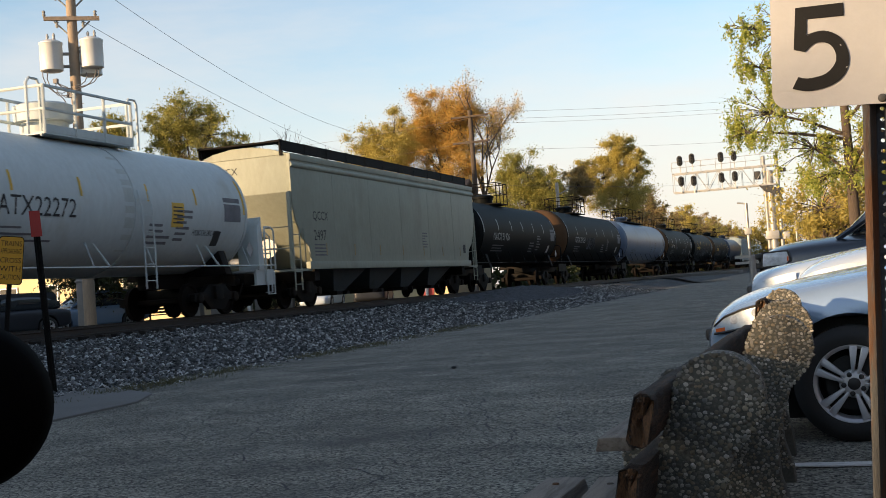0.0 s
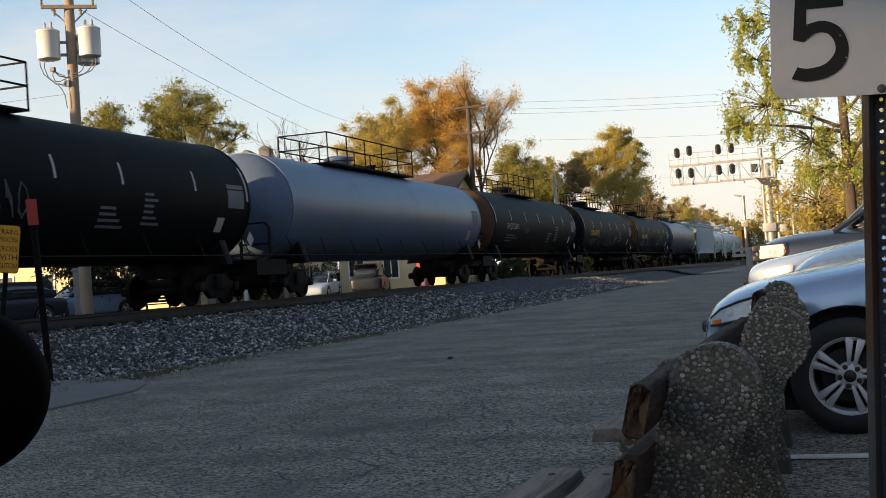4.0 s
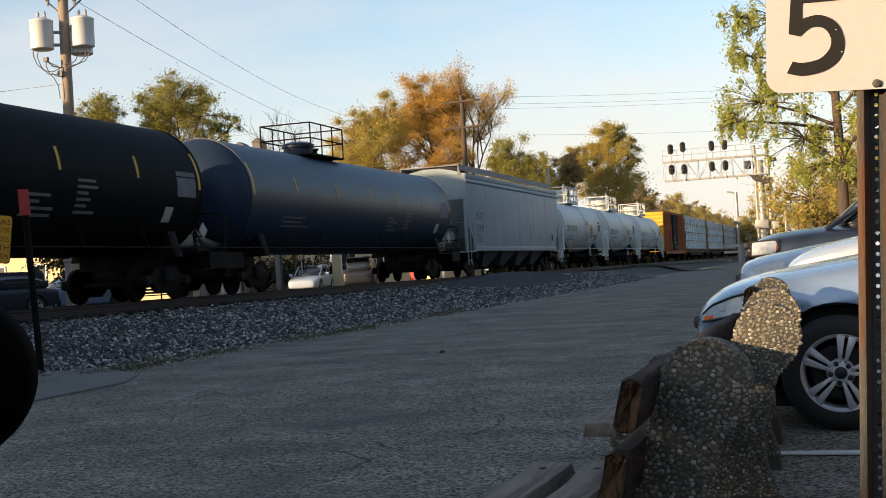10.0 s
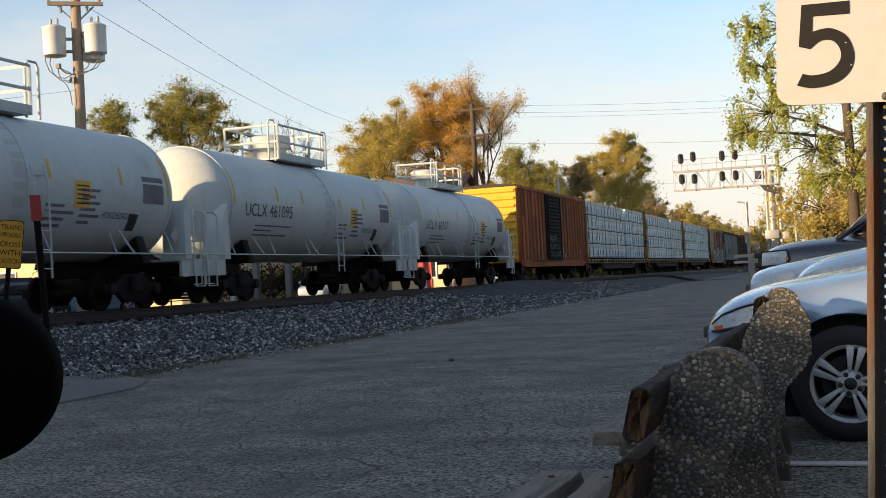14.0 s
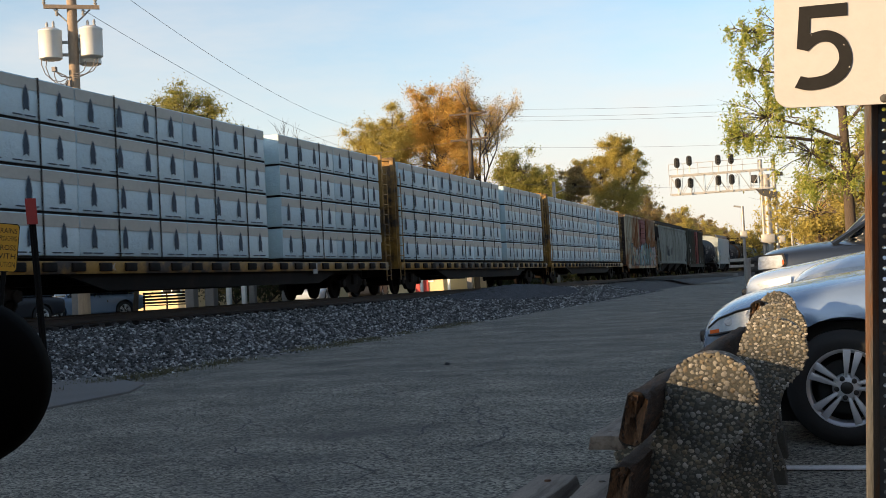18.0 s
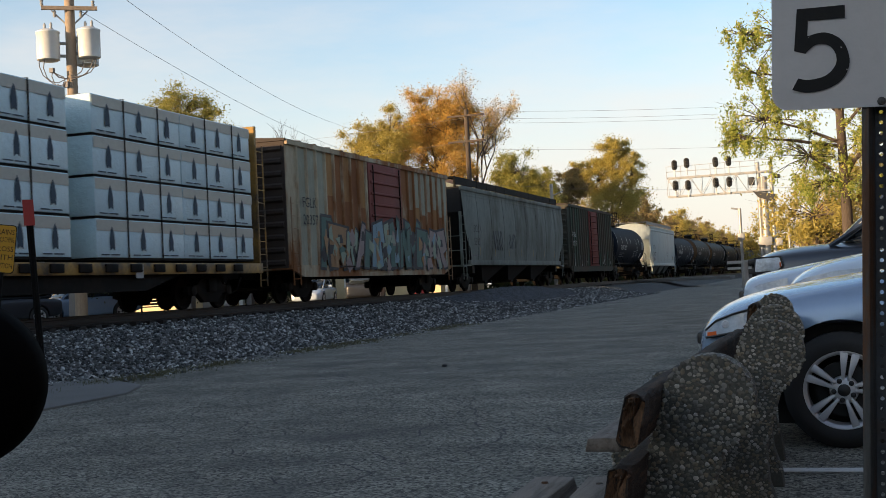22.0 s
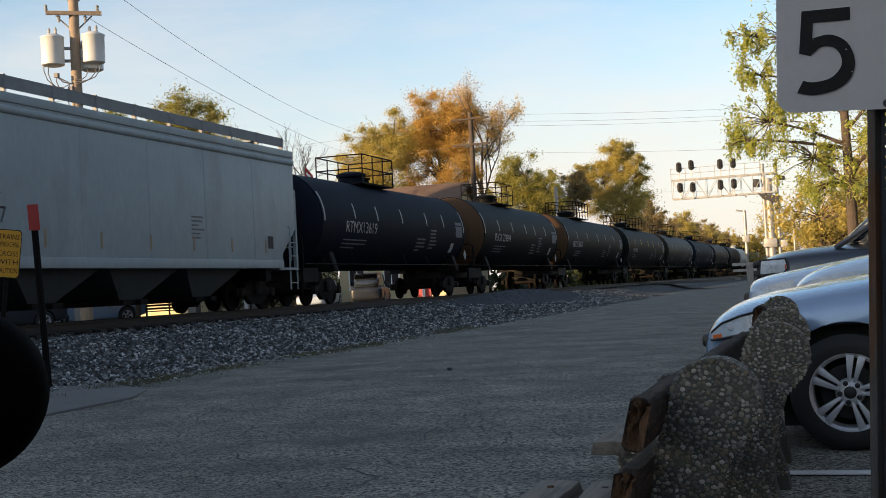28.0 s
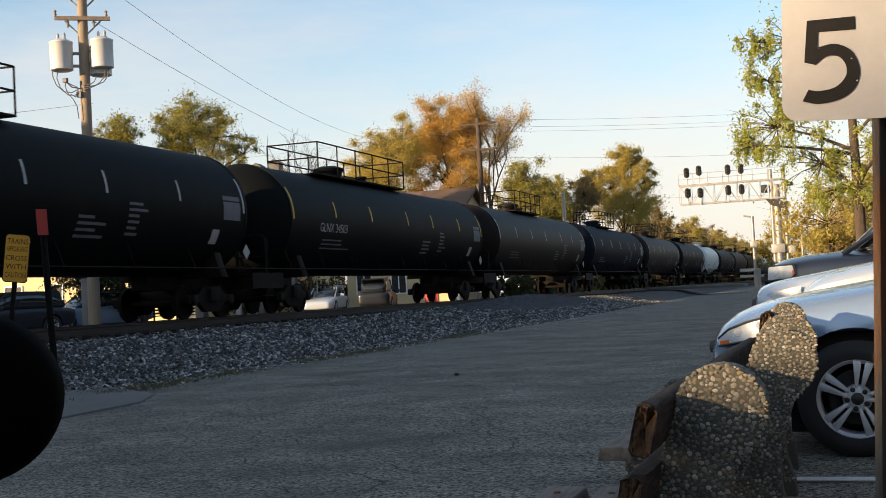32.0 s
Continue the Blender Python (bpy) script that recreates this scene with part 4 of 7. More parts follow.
    for i in range(bays):
        c = 2.8 + span * (i + 0.5)
        a, b = span * 0.5 - 0.02, 0.42
        v = [(-X + 0.1, c - a, zb + 0.05), (X - 0.1, c - a, zb + 0.05), (X - 0.1, c + a, zb + 0.05), (-X + 0.1, c + a, zb + 0.05), (-0.95, c - b, 0.42), (0.95, c - b, 0.42), (0.95, c + b, 0.42), (-0.95, c + b, 0.42)]
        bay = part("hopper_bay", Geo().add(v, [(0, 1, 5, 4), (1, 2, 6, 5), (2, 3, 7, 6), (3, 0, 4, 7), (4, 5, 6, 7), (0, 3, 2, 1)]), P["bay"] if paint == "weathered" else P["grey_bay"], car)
        part("outlet_gate", Geo().box(-1.1, 1.1, c - b - 0.08, c + b + 0.08, 0.30, 0.42).tube([(1.1, c, 0.36), (1.25, c, 0.36)], 0.06, 8), M["black_steel"], bay)
    sill = Geo().box(-0.22, 0.22, -0.6, L + 0.6, 0.76, 1.08)
    for y in (1.6, L - 1.6):
        sill.box(-1.45, 1.45, y - 0.16, y + 0.16, 0.76, 1.12)
    part("centre_sill", sill, M["black_steel"], car)
    for e, y0 in ((1, -0.1), (-1, L + 0.1)):
        part("end_platform", Geo().box(-X, X, min(y0, y0 + e * 1.2), max(y0, y0 + e * 1.2), 1.05, 1.11), P[paint], car)
        for s in (-1, 1):
            g = Geo()
            ladder(g, s * (X - 0.02), y0 + (0.05 if e > 0 else -0.5), 0.5, 2.75 if not curved else 3.3, 0.44, 0.022)
            g.tube([(s * 1.5, y0, 1.1), (s * 1.5, y0, 2.3), (s * 0.5, y0, 2.3), (s * 0.5, y0, 1.1)], 0.024, 5)
            g.tube([(s * 1.5, y0, 1.7), (s * 0.5, y0, 1.7)], 0.02, 5)
            g.box(s * 1.44, s * 1.54, y0 + e * 0.02 - 0.04, y0 + e * 0.02 + 0.04, 1.05, 3.3)
            part("corner_ladder", g, P[paint], car)
            part("grab_iron", Geo().tube([(s * (X + 0.02), y0 + e * 0.62, 1.25), (s * (X + 0.08), y0 + e * 0.62, 1.3), (s * (X + 0.08), y0 + e * 0.62, 2.2), (s * (X + 0.02), y0 + e * 0.62, 2.25)], 0.018, 5), P[paint], car)
    part("brake_gear", Geo().lathe((0.55, 0.35, 1.75), "y", [(-0.03, 0.28), (0.03, 0.28)], 14).box(-0.3, 0.2, 0.15, 0.8, 1.12, 1.5).tube([(-0.8, 0.6, 1.4), (0.3, 0.6, 1.4)], 0.16, 10), M["galv"], car)
    running_gear(car, (1.6, L - 1.6), (-0.75, L + 0.75))
    # lettering
    ink = M["black_letter"]
    if round_side:
        part("graffiti", scribble(random.Random(5), lambda z: X + 0.075, 4.3, 1.75, 1.6, 0.9, 4, 0.012), M["grey_letter"], car)
        part("graffiti", scribble(random.Random(9), lambda z: X + 0.075, 7.0, 1.85, 1.2, 0.7, 3, 0.010), M["grey_letter"], car)
    a, b = text.split(" ")
    g = flat_text(a, X + 0.085 if round_side else X + 0.006, 1.35, 2.48, 0.31)
    part("reporting_mark", g, ink, car)
    part("car_number", flat_text(b, X + 0.085 if round_side else X + 0.006, 1.35, 1.93, 0.31), ink, car)
    q, f = text_geo(text.replace(" ", "\n"), 0.5)
    part("end_mark", Geo().add([(-1.0 + u, 0.112, 3.62 + w) for u, w in q], f), ink, car)
    rng = random.Random(seed)
    g = Geo()
    for k in range(4):
        g.box(X + 0.005, X + 0.008, 1.35, 1.35 + rng.uniform(0.5, 0.9), 1.78 - 0.1 * k, 1.82 - 0.1 * k)
    for k in range(6):
        g.box(X + 0.005, X + 0.008, L * 0.62, L * 0.62 + rng.uniform(0.3, 0.6), 2.3 - 0.1 * k, 2.34 - 0.1 * k)
    tagged(part("stencil", g, M["grey_letter"], car), kind="stuff")
    part("test_plate", Geo().box(X + 0.006, X + 0.01, L - 1.75, L - 1.45, 1.62, 1.95), M["black_letter"], car)
    for k in range(1, 8):
        part("reflective_stripe", Geo().box(X + (0.03 if round_side else 0.006), X + (0.034 if round_side else 0.01), L * k / 8 - 0.03, L * k / 8 + 0.03, 1.5, 1.85), M["faded_ochre"], car)
    return car


def boxcar(lead, trail, paint, door_paint, end_paint, label, seed=1, text=None, doors=(0.36, 0.56), graffiti=False, top=4.62, panels=()):
    L, X, z0 = trail - lead, 1.50, 0.95
    rng = random.Random(seed)
    car = new_car("boxcar", label, lead)
    part("body", Geo().box(-X, X, 0, L, z0, top), P[paint], car, bevel=0.015)
    roof = [(-X - 0.03, top - 0.02), (X + 0.03, top - 0.02), (X + 0.03, top + 0.04), (0, top + 0.16), (-X - 0.03, top + 0.04)]
    g = Geo().prism(roof, "y", -0.05, L + 0.05)
    for i in range(1, 14):
        y = L * i / 14
        g.prism([(u * 0.99, w + 0.035) for u, w in roof], "y", y - 0.06, y + 0.06)
    part("roof", g, P["dark_door"], car)
    d0, d1 = L * doors[0], L * doors[1]
    for s in (-1, 1):
        for i in range(1, 22):
            y = L * i / 22
            if d0 - 0.1 < y < d1 + 0.1:
                continue
            if panels:
                y2 = L * (i + 1) / 22
                if not d0 - 0.1 < y2 < d1 + 0.1:
                    zs = z0 + (top - z0) * (0.58 + 0.04 * math.sin(i * 2.1))
                    up, dn = panels[int(i * len(panels) / 22)]
                    for pp, za, zb in ((dn, z0 + 0.1, zs), (up, zs + 0.002, top - 0.12)):
                        part("side_panel", Geo().box(s * (X + 0.001), s * (X + 0.006), y + 0.075, min(y2, L - 0.08) - 0.075, za, zb), P[pp], car)
            part("side_post", Geo().prism([(s * X, y - 0.07), (s * (X + 0.07), y - 0.035), (s * (X + 0.07), y + 0.035), (s * X, y + 0.07)], "z", z0 + 0.05, top - 0.1), P[paint], car)
        side = [(0.0, z0 + 0.02), (0.9, z0 - 0.22), (L - 0.9, z0 - 0.22), (L, z0 + 0.02), (L, z0 + 0.12), (0, z0 + 0.12)]
        part("side_sill", Geo().prism(side, "x", s * (X - 0.04), s * (X + 0.05)), P[paint], car)
        part("top_chord", Geo().box(s * (X - 0.02), s * (X + 0.08), 0, L, top - 0.12, top + 0.02), P[paint], car)
        door = part("door", Geo().box(s * (X + 0.02), s * (X + 0.075), d0, d1, z0 + 0.12, top - 0.14), P[door_paint], car, bevel=0.01)
        for k in range(18 if door_paint == "black_door" else 9):
            z = z0 + 0.3 + k * (0.185 if door_paint == "black_door" else 0.37)
            g = Geo().prism([(s * (X + 0.075), z - 0.05), (s * (X + 0.12), z - 0.02), (s * (X + 0.12), z + 0.02), (s * (X + 0.075), z + 0.05)], "y", d0 + 0.12, d1 - 0.12)
            part("door_rib", g, P[door_paint], door)
        for y in (d0 + 0.3, d1 - 0.3):
            part("lock_rod", Geo().tube([(s * (X + 0.12), y, z0 + 0.2), (s * (X + 0.12), y, top - 0.2)], 0.025, 6), M["black_steel"], door)
        part("door_rail", Geo().box(s * X, s * (X + 0.1), d0 - (d1 - d0) * 0.9, d1 + 0.2, z0 + 0.05, z0 + 0.11), P["dark_door"], car)
        part("ladder", ladder(Geo(), s * (X + 0.1), 0.05, 0.5, 3.0, 0.45, 0.02), P[paint], car)
        part("ladder", ladder(Geo(), s * (X + 0.1), L - 0.5, 0.5, 3.0, 0.45, 0.02), P[paint], car)
    for y, e in ((0, -1), (L, 1)):
        for k in range(10):
            z = z0 + 0.2 + k * 0.36
            g = Geo().prism([(y, z - 0.11), (y + e * 0.09, z - 0.04), (y + e * 0.09, z + 0.04), (y, z + 0.11)], "x", -X + 0.1, X - 0.1)
            part("end_rib", g, P[end_paint], car)
        part("end_sheet", Geo().box(-X + 0.02, X - 0.02, min(y, y + e * 0.02), max(y, y + e * 0.02), z0 + 0.05, top - 0.03), P[end_paint], car)
    sill = Geo().box(-0.25, 0.25, -0.4, L + 0.4, 0.74, 0.96)
    for k in range(1, 10):
        sill.box(-1.4, 1.4, L * k / 10 - 0.06, L * k / 10 + 0.06, 0.72, 0.94)
    part("underframe", sill, M["black_steel"], car)
    running_gear(car, (1.7, L - 1.7), (-0.55, L + 0.55))
    if text:
        a, b = text
        g = flat_text(a, X + 0.075, 0.9, 2.75, 0.30)
        part("reporting_mark", g, M["black_letter" if graffiti else "white_letter"], car)
        part("car_number", flat_text(b, X + 0.075, 0.9, 2.25, 0.30), M["black_letter" if graffiti else "white_letter"], car)
    if door_paint == "black_door":
        chalk = mat("door_chalk", (0.17, 0.17, 0.155), 0.85, vary=0.5, scale=5, fine=30, bump=0.0)
        for k in range(3):
            part("graffiti", scribble(rng, lambda z: X + 0.125, d0 + 0.25, z0 + 0.25 + 0.42 * k, (d1 - d0) * (0.8 - 0.15 * k), 0.34, 6, 0.012), chalk, car)
        for k in range(26):
            y, z = rng.uniform(d1 + 0.3, L * 0.95) if k % 3 else rng.uniform(0.4, d0 - 0.3), z0 + rng.uniform(0.2, 3.2) * rng.random()
            w, h = rng.uniform(0.05, 0.22), rng.uniform(0.06, 0.3)
            part("chipped_paint", Geo().prism([(y, z), (y + w, z + 0.03), (y + w * 0.8, z + h), (y + w * 0.35, z + h * 0.7), (y - w * 0.1, z + h * 0.8)], "x", X + 0.0075, X + 0.0085), chalk, car)
    if panels and not graffiti:
        smear = mat("chalky_smear", (0.20, 0.20, 0.18), 0.8, vary=0.5, scale=4, fine=30, bump=0.0)
        for k in range(22):
            y, z = rng.uniform(L * 0.06, L * 0.92), z0 + rng.uniform(0.05, 0.5)
            w, h = rng.uniform(0.06, 0.22), rng.uniform(0.12, 0.5)
            if d0 < y < d1:
                continue
            part("graffiti", Geo().prism([(y, z), (y + w, z + 0.03), (y + w * 0.9, z + h), (y + w * 0.5, z + h * 0.6), (y + w * 0.1, z + h * 0.9)], "x", X + 0.0715, X + 0.0725), smear, car)
    if graffiti:
        cols = [mat("spray_" + nm, c, 0.7, vary=0.2, bump=0.0) for nm, c in (("pink", (0.24, 0.185, 0.18)), ("mint", (0.22, 0.28, 0.215)), ("teal", (0.055, 0.12, 0.105)), ("black", (0.025, 0.025, 0.03)), ("orange", (0.26, 0.15, 0.07)), ("blue", (0.15, 0.25, 0.31)))]
        y, k = L * 0.13, 0
        while y < L * 0.90:
            w, h, z = rng.uniform(1.0, 1.9), rng.uniform(1.1, 1.7), z0 + 0.02
            sh, xx = rng.uniform(-0.3, 0.3), X + (0.125 if d0 - 1.9 < y < d1 else 0.073) + 0.006 * (k % 3)
            kind = rng.randrange(3)
            if kind == 0:
                out = [(0, 0), (0.30, 0), (0.36, 0.3), (0.62, 0.32), (0.70, 0.02), (1, 0), (0.72, 0.96), (0.30, 1.0)]
            elif kind == 1:
                out = [(0, 0.02), (0.34, 0), (0.33, 0.35), (0.70, -0.02), (1, 0.03), (0.66, 0.48), (0.98, 0.62), (0.86, 0.97), (0.05, 1.0)]
            else:
                out = [(0, 0), (0.28, 0.02), (0.32, 0.55), (0.68, 0), (0.98, 0.02), (0.94, 1.0), (0.68, 0.98), (0.64, 0.5), (0.30, 1.02), (0.02, 0.98)]
            out = [(u + rng.uniform(-0.11, 0.11), v + (rng.uniform(-0.12, 0.12) if v > 0.2 else 0)) for u, v in out]
            shape = lambda grow: [(y + w * (0.5 + (u - 0.5) * (1 + grow)) + sh * v, z + h * (0.5 + (v - 0.5) * (1 + grow * 0.6))) for u, v in out]
            part("graffiti_outline", Geo().prism(shape(0.13), "x", xx, xx + 0.0015), cols[3], car)
            part("graffiti", Geo().prism(shape(-0.06), "x", xx + 0.002, xx + 0.0035), cols[(1, 0, 2, 5, 0, 1, 2, 4, 5)[rng.randrange(9)]], car)
            hole = [(y + w * (0.36 + 0.28 * u) + sh * 0.6, z + h * (0.58 + 0.2 * v)) for u, v in ((0, 0), (1, 0), (0.8, 1), (0.2, 1))]
            part("graffiti", Geo().prism(hole, "x", xx + 0.004, xx + 0.005), cols[(3, 2, 4)[rng.randrange(3)]], car)
            y += w * 0.68
            k += 1
        for k in range(70):
            y, z = rng.uniform(L * 0.12, L * 0.93), z0 + rng.uniform(0.05, 1.15)
            xx = X + (0.145 if d0 - 0.5 < y < d1 + 0.2 else 0.094) + 0.0015 * (k % 4)
            a, n = rng.uniform(0, 6), rng.randrange(3, 6)
            out = [(y + rng.uniform(0.08, 0.34) * math.cos(a + 6.283 * q / n), z + rng.uniform(0.08, 0.42) * math.sin(a + 6.283 * q / n)) for q in range(n)]
            part("graffiti", Geo().prism(out, "x", xx, xx + 0.001), cols[(3, 2, 1, 4, 5, 0, 3, 1)[k % 8]], car)
    return car


PRINT = Geo()
PRINT.prism([(-0.09, 0), (0.0, 0.05), (0.09, 0), (0.10, 0.24), (0.05, 0.44), (0, 0.52), (-0.05, 0.44), (-0.10, 0.24)], "x", 0, 0.003)
DASH = [(-0.42, -0.10, 0.30), (-0.06, -0.10, 0.34)]


def lumber_car(lead, trail, label, seed=1, split=0.60, text="TTZX"):
    """A centre-beam flatcar with two blocks of wrapped lumber, four bundles high."""
    L, rng = trail - lead, random.Random(seed)
    car = new_car("lumber_flatcar", label, lead)
    z0, top = 1.18, 4.70
    yel = M["deck_yellow"]
    part("deck", Geo().box(-1.5, 1.5, 0, L, 0.98, 1.10), yel, car, bevel=0.01)
    for s in (-1, 1):
        part("side_sill", Geo().box(s * 1.44, s * 1.52, -0.1, L + 0.1, 0.86, 1.12), yel, car, bevel=0.01)
        n = int(L / 0.95)
        me = mesh_of("winch_pocket", Geo().box(-0.04, 0.05, -0.22, 0.22, -0.09, 0.09), M["black_steel"], 0.02)
        for i in range(n):
            part("winch_pocket", me, None, car, at=pose(s * 1.52, 0.5 + i * 0.95, 1.0))
    for y, e in ((-0.12, 1), (L + 0.02, -1)):
        head = part("bulkhead", Geo().box(-1.45, 1.45, y, y + 0.1, 0.9, top + 0.1), yel, car, bevel=0.01)
        g = Geo()
        for x in (-1.42, -0.5, 0.36, 1.28):
            g.box(x, x + 0.14, y - 0.08 if e > 0 else y + 0.1, y if e > 0 else y + 0.18, 0.9, top + 0.12)
        for z in (1.9, 3.0, top):
            g.box(-1.42, 1.42, y - 0.08 if e > 0 else y + 0.1, y if e > 0 else y + 0.18, z, z + 0.12)
        part("bulkhead_posts", g, yel, head, bevel=0.01)
        part("corner_ladder", ladder(Geo(), 1.5, y - 0.05, 0.5, 4.3, 0.4, 0.02), yel, car)
    g = Geo().box(-0.12, 0.12, 0, L, top - 0.02, top + 0.16)
    for i in range(12):
        y = L * (i + 0.5) / 12
        g.box(-0.07, 0.07, y - 0.08, y + 0.08, 1.1, top)
    part("centre_beam", g, yel, car)
    part("underframe", Geo().box(-0.3, 0.3, -0.3, L + 0.3, 0.66, 0.98).prism([(3.5, 0.98), (5.5, 0.5), (L - 5.5, 0.5), (L - 3.5, 0.98)], "x", 1.3, 1.4).prism([(3.5, 0.98), (5.5, 0.5), (L - 5.5, 0.5), (L - 3.5, 0.98)], "x", -1.4, -1.3), M["black_steel"], car)
    running_gear(car, (2.0, L - 2.0), (-0.75, L + 0.75))
    cut = L * split
    blocks = ((0.25, cut, 3, 0.0), (cut + 0.85, L - 0.25, 2, 0.02))
    h = (top - z0) / 4
    prints = Geo()
    for a, b, n, dx in blocks:
        for i in range(n):
            y0, y1 = a + (b - a) * i / n, a + (b - a) * (i + 1) / n
            for k in range(4):
                part("wrap_band", Geo().box(1.42 + dx + 0.0125, 1.42 + dx + 0.0145, y0 + 0.02, y1 - 0.02, z0 + h * (k + 1) - 0.26, z0 + h * (k + 1) - 0.03), M["wrap_band"], car)
                for s in (-1, 1):
                    j = rng.uniform(-0.012, 0.012)
                    x1 = s * (1.42 + j + dx)
                    part("lumber_pack", Geo().box(min(s * 0.14, x1), max(s * 0.14, x1), y0 + 0.004, y1 - 0.004, z0 + h * k + 0.05, z0 + h * (k + 1)), M["wrap"], car, bevel=0.025)
                xx = 1.42 + dx + 0.016
                m = int((y1 - y0) / 0.95)
                for q in range(m):
                    yc = y0 + (y1 - y0) * (q + 0.5) / m + rng.uniform(-0.04, 0.04)
                    zc = z0 + h * k + 0.20
                    prints.add([(xx + x, yc + y * 0.95, zc + z * 1.0) for x, y, z in PRINT.v], PRINT.f)
                    for u, w, ww in DASH:
                        prints.box(xx, xx + 0.002, yc + u, yc + u + ww, zc + w, zc + w + 0.025)
            yb = y0 + (y1 - y0) * 0.33
            for yy in (yb, y0 + (y1 - y0) * 0.72):
                straps = Geo().box(1.42 + dx + 0.02, 1.42 + dx + 0.03, yy - 0.02, yy + 0.02, z0, top)
                straps.box(0, 1.42 + dx + 0.03, yy - 0.02, yy + 0.02, top + 0.005, top + 0.012)
                part("tie_down_strap", straps, M["black_steel"], car)
        for k in range(4):
            part("dunnage", Geo().box(0.14, 1.42 + dx - 0.01, a, b, z0 + h * k, z0 + h * k + 0.05), M["black_steel"], car)
    tagged(part("wrap_print", prints, M["tree_print"], car), kind="stuff")
    part("reporting_mark", flat_text(text, 1.525, L * 0.23, 0.92, 0.16), M["white_letter"], car)
    part("test_plate", Geo().box(1.522, 1.526, L * 0.72, L * 0.72 + 0.3, 0.78, 1.08), M["white_letter"], car)
    return car


def train():
    black = "black tank car with a weathered shell and a railed roof platform"
    tank_car(-242.0, -225.0, "black", black, seed=2, low=True)
    hopper_car(-222.0, -204.25, "pale", "pale grey covered hopper car", "HRTX 541020", 3, seed=3)
    tank_car(-202.7, -191.3, "white", "white tank car with yellow stripes and a side ladder", "GATX22272", "black_letter", "yellow_letter", acid=True, seed=4, ty=1.3, th=0.38)
    hopper_car(-188.6, -171.1, "cream", "cream covered hopper car with a dark roof walkway", "QCCX 2497", 4, curved=True, seed=5)
    tank_car(-169.6, -156.0, "black", black, "NACX 51926", low=True, seed=6, plat=(0.42, 1.9))
    tank_car(-153.3, -136.7, "black", "black tank car with a graffiti tag", "CBTX 781023", seed=7, plat=(0.42, 3.4), spray=(5.2, 1.95, 2.4, 0.7, 6), sun_head=True)
    tank_car(-134.0, -115.5, "blue_grey", "pale blue-grey tank car with a worn shell", "", stripe=None, seed=8, plat=(0.45, 8.0))
    tank_car(-113.1, -96.1, "black", "black tank car with a large spray tag", "SHQX 50001", seed=9, plat=(0.47, 5.2), spray=(5.0, 2.2, 1.0, 1.0, 3), sun_head=True)
    tank_car(-93.5, -76.5, "black", "black tank car with yellow stripes and graffiti", "UTLX 656593", "yellow_letter", "yellow_letter", seed=10, plat=(0.42, 4.6), spray=(4.4, 1.7, 5.2, 0.8, 10))
    tank_car(-73.6, -56.6, "black", "black tank car with yellow stripes and a white tag", "UTLX 855565", "yellow_letter", "yellow_letter", seed=11, plat=(0.45, 4.4), spray=(4.6, 1.75, 2.6, 0.65, 6), sun_head=True)
    tank_car(-53.9, -36.6, "slate", "dark slate-blue tank car", "", "yellow_letter", "yellow_letter", seed=12, plat=(0.40, 2.6))
    hopper_car(-34.1, -16.6, "steel_blue", "steel-blue covered hopper car with a railed roof walkway", "PLCX 47839", 4, dark_walk=False, seed=13)
    tank_car(-14.6, -3.2, "white", "white acid tank car with a side ladder", "OLNX 715150", "black_letter", "yellow_letter", acid=True, seed=14, ty=0.7, th=0.34)
    tank_car(-0.2, 11.2, "white", "white acid tank car with a side ladder", "UCLX 461095", "black_letter", "yellow_letter", acid=True, seed=15, ty=0.7, th=0.34)
    tank_car(14.1, 25.6, "white", "white acid tank car with a side ladder", "UCLX 461071", "black_letter", "yellow_letter", acid=True, seed=16, ty=0.7, th=0.34)
    boxcar(28.0, 43.6, "oxide", "black_door", "end_yellow", "rust-orange boxcar with a yellow end and a dark door", 17, doors=(0.36, 0.58), panels=(("oxide_pale", "oxide_dark"), ("oxide_dark", "oxide_pale"), ("oxide_pale", "oxide_pale"), ("oxide_dark", "oxide_dark"), ("oxide_pale", "oxide_dark")) * 5)
    lumber_car(44.5, 66.4, "yellow centre-beam flatcar stacked with white-wrapped lumber", 18, 0.60)
    lumber_car(67.9, 89.8, "yellow centre-beam flatcar stacked with white-wrapped lumber", 19, 0.62)
    lumber_car(91.2, 113.0, "yellow centre-beam flatcar stacked with white-wrapped lumber", 20, 0.62)
    boxcar(114.8, 129.6, "tan_rust", "maroon", "dark_door", "tan and rust boxcar with a maroon door covered in graffiti", 21, ("FGLK", "20357"), (0.42, 0.63), True, panels=(("pale_panel", "pale_panel"),) * 4 + (("ochre_panel", "rust_panel"), ("rust_panel", "rust_panel")) * 4 + (("ochre_panel", "ochre_panel"),) * 3 + (("pale_panel", "rust_panel"), ("pale_panel", "ochre_panel"), ("pale_panel", "rust_panel")) * 2 + (("pale_panel", "pale_panel"),))
    hopper_car(131.4, 150.4, "weathered", "weathered grey rounded covered hopper car", "SCGX 5393", 3, curved=True, round_side=True, seed=22)
    boxcar(152.2, 166.4, "green", "red_door", "green", "dark green ribbed boxcar with a faded red door", 23, ("FGLK", "23270"), (0.42, 0.62), panels=(("brown_panel", "brown_panel"), ("green_panel", "brown_panel"), ("brown_panel", "green_panel"), ("green_panel", "green_panel"), ("green_panel", "brown_panel"), ("brown_panel", "brown_panel")) * 3 + (("green_panel", "green_panel"),) * 4)
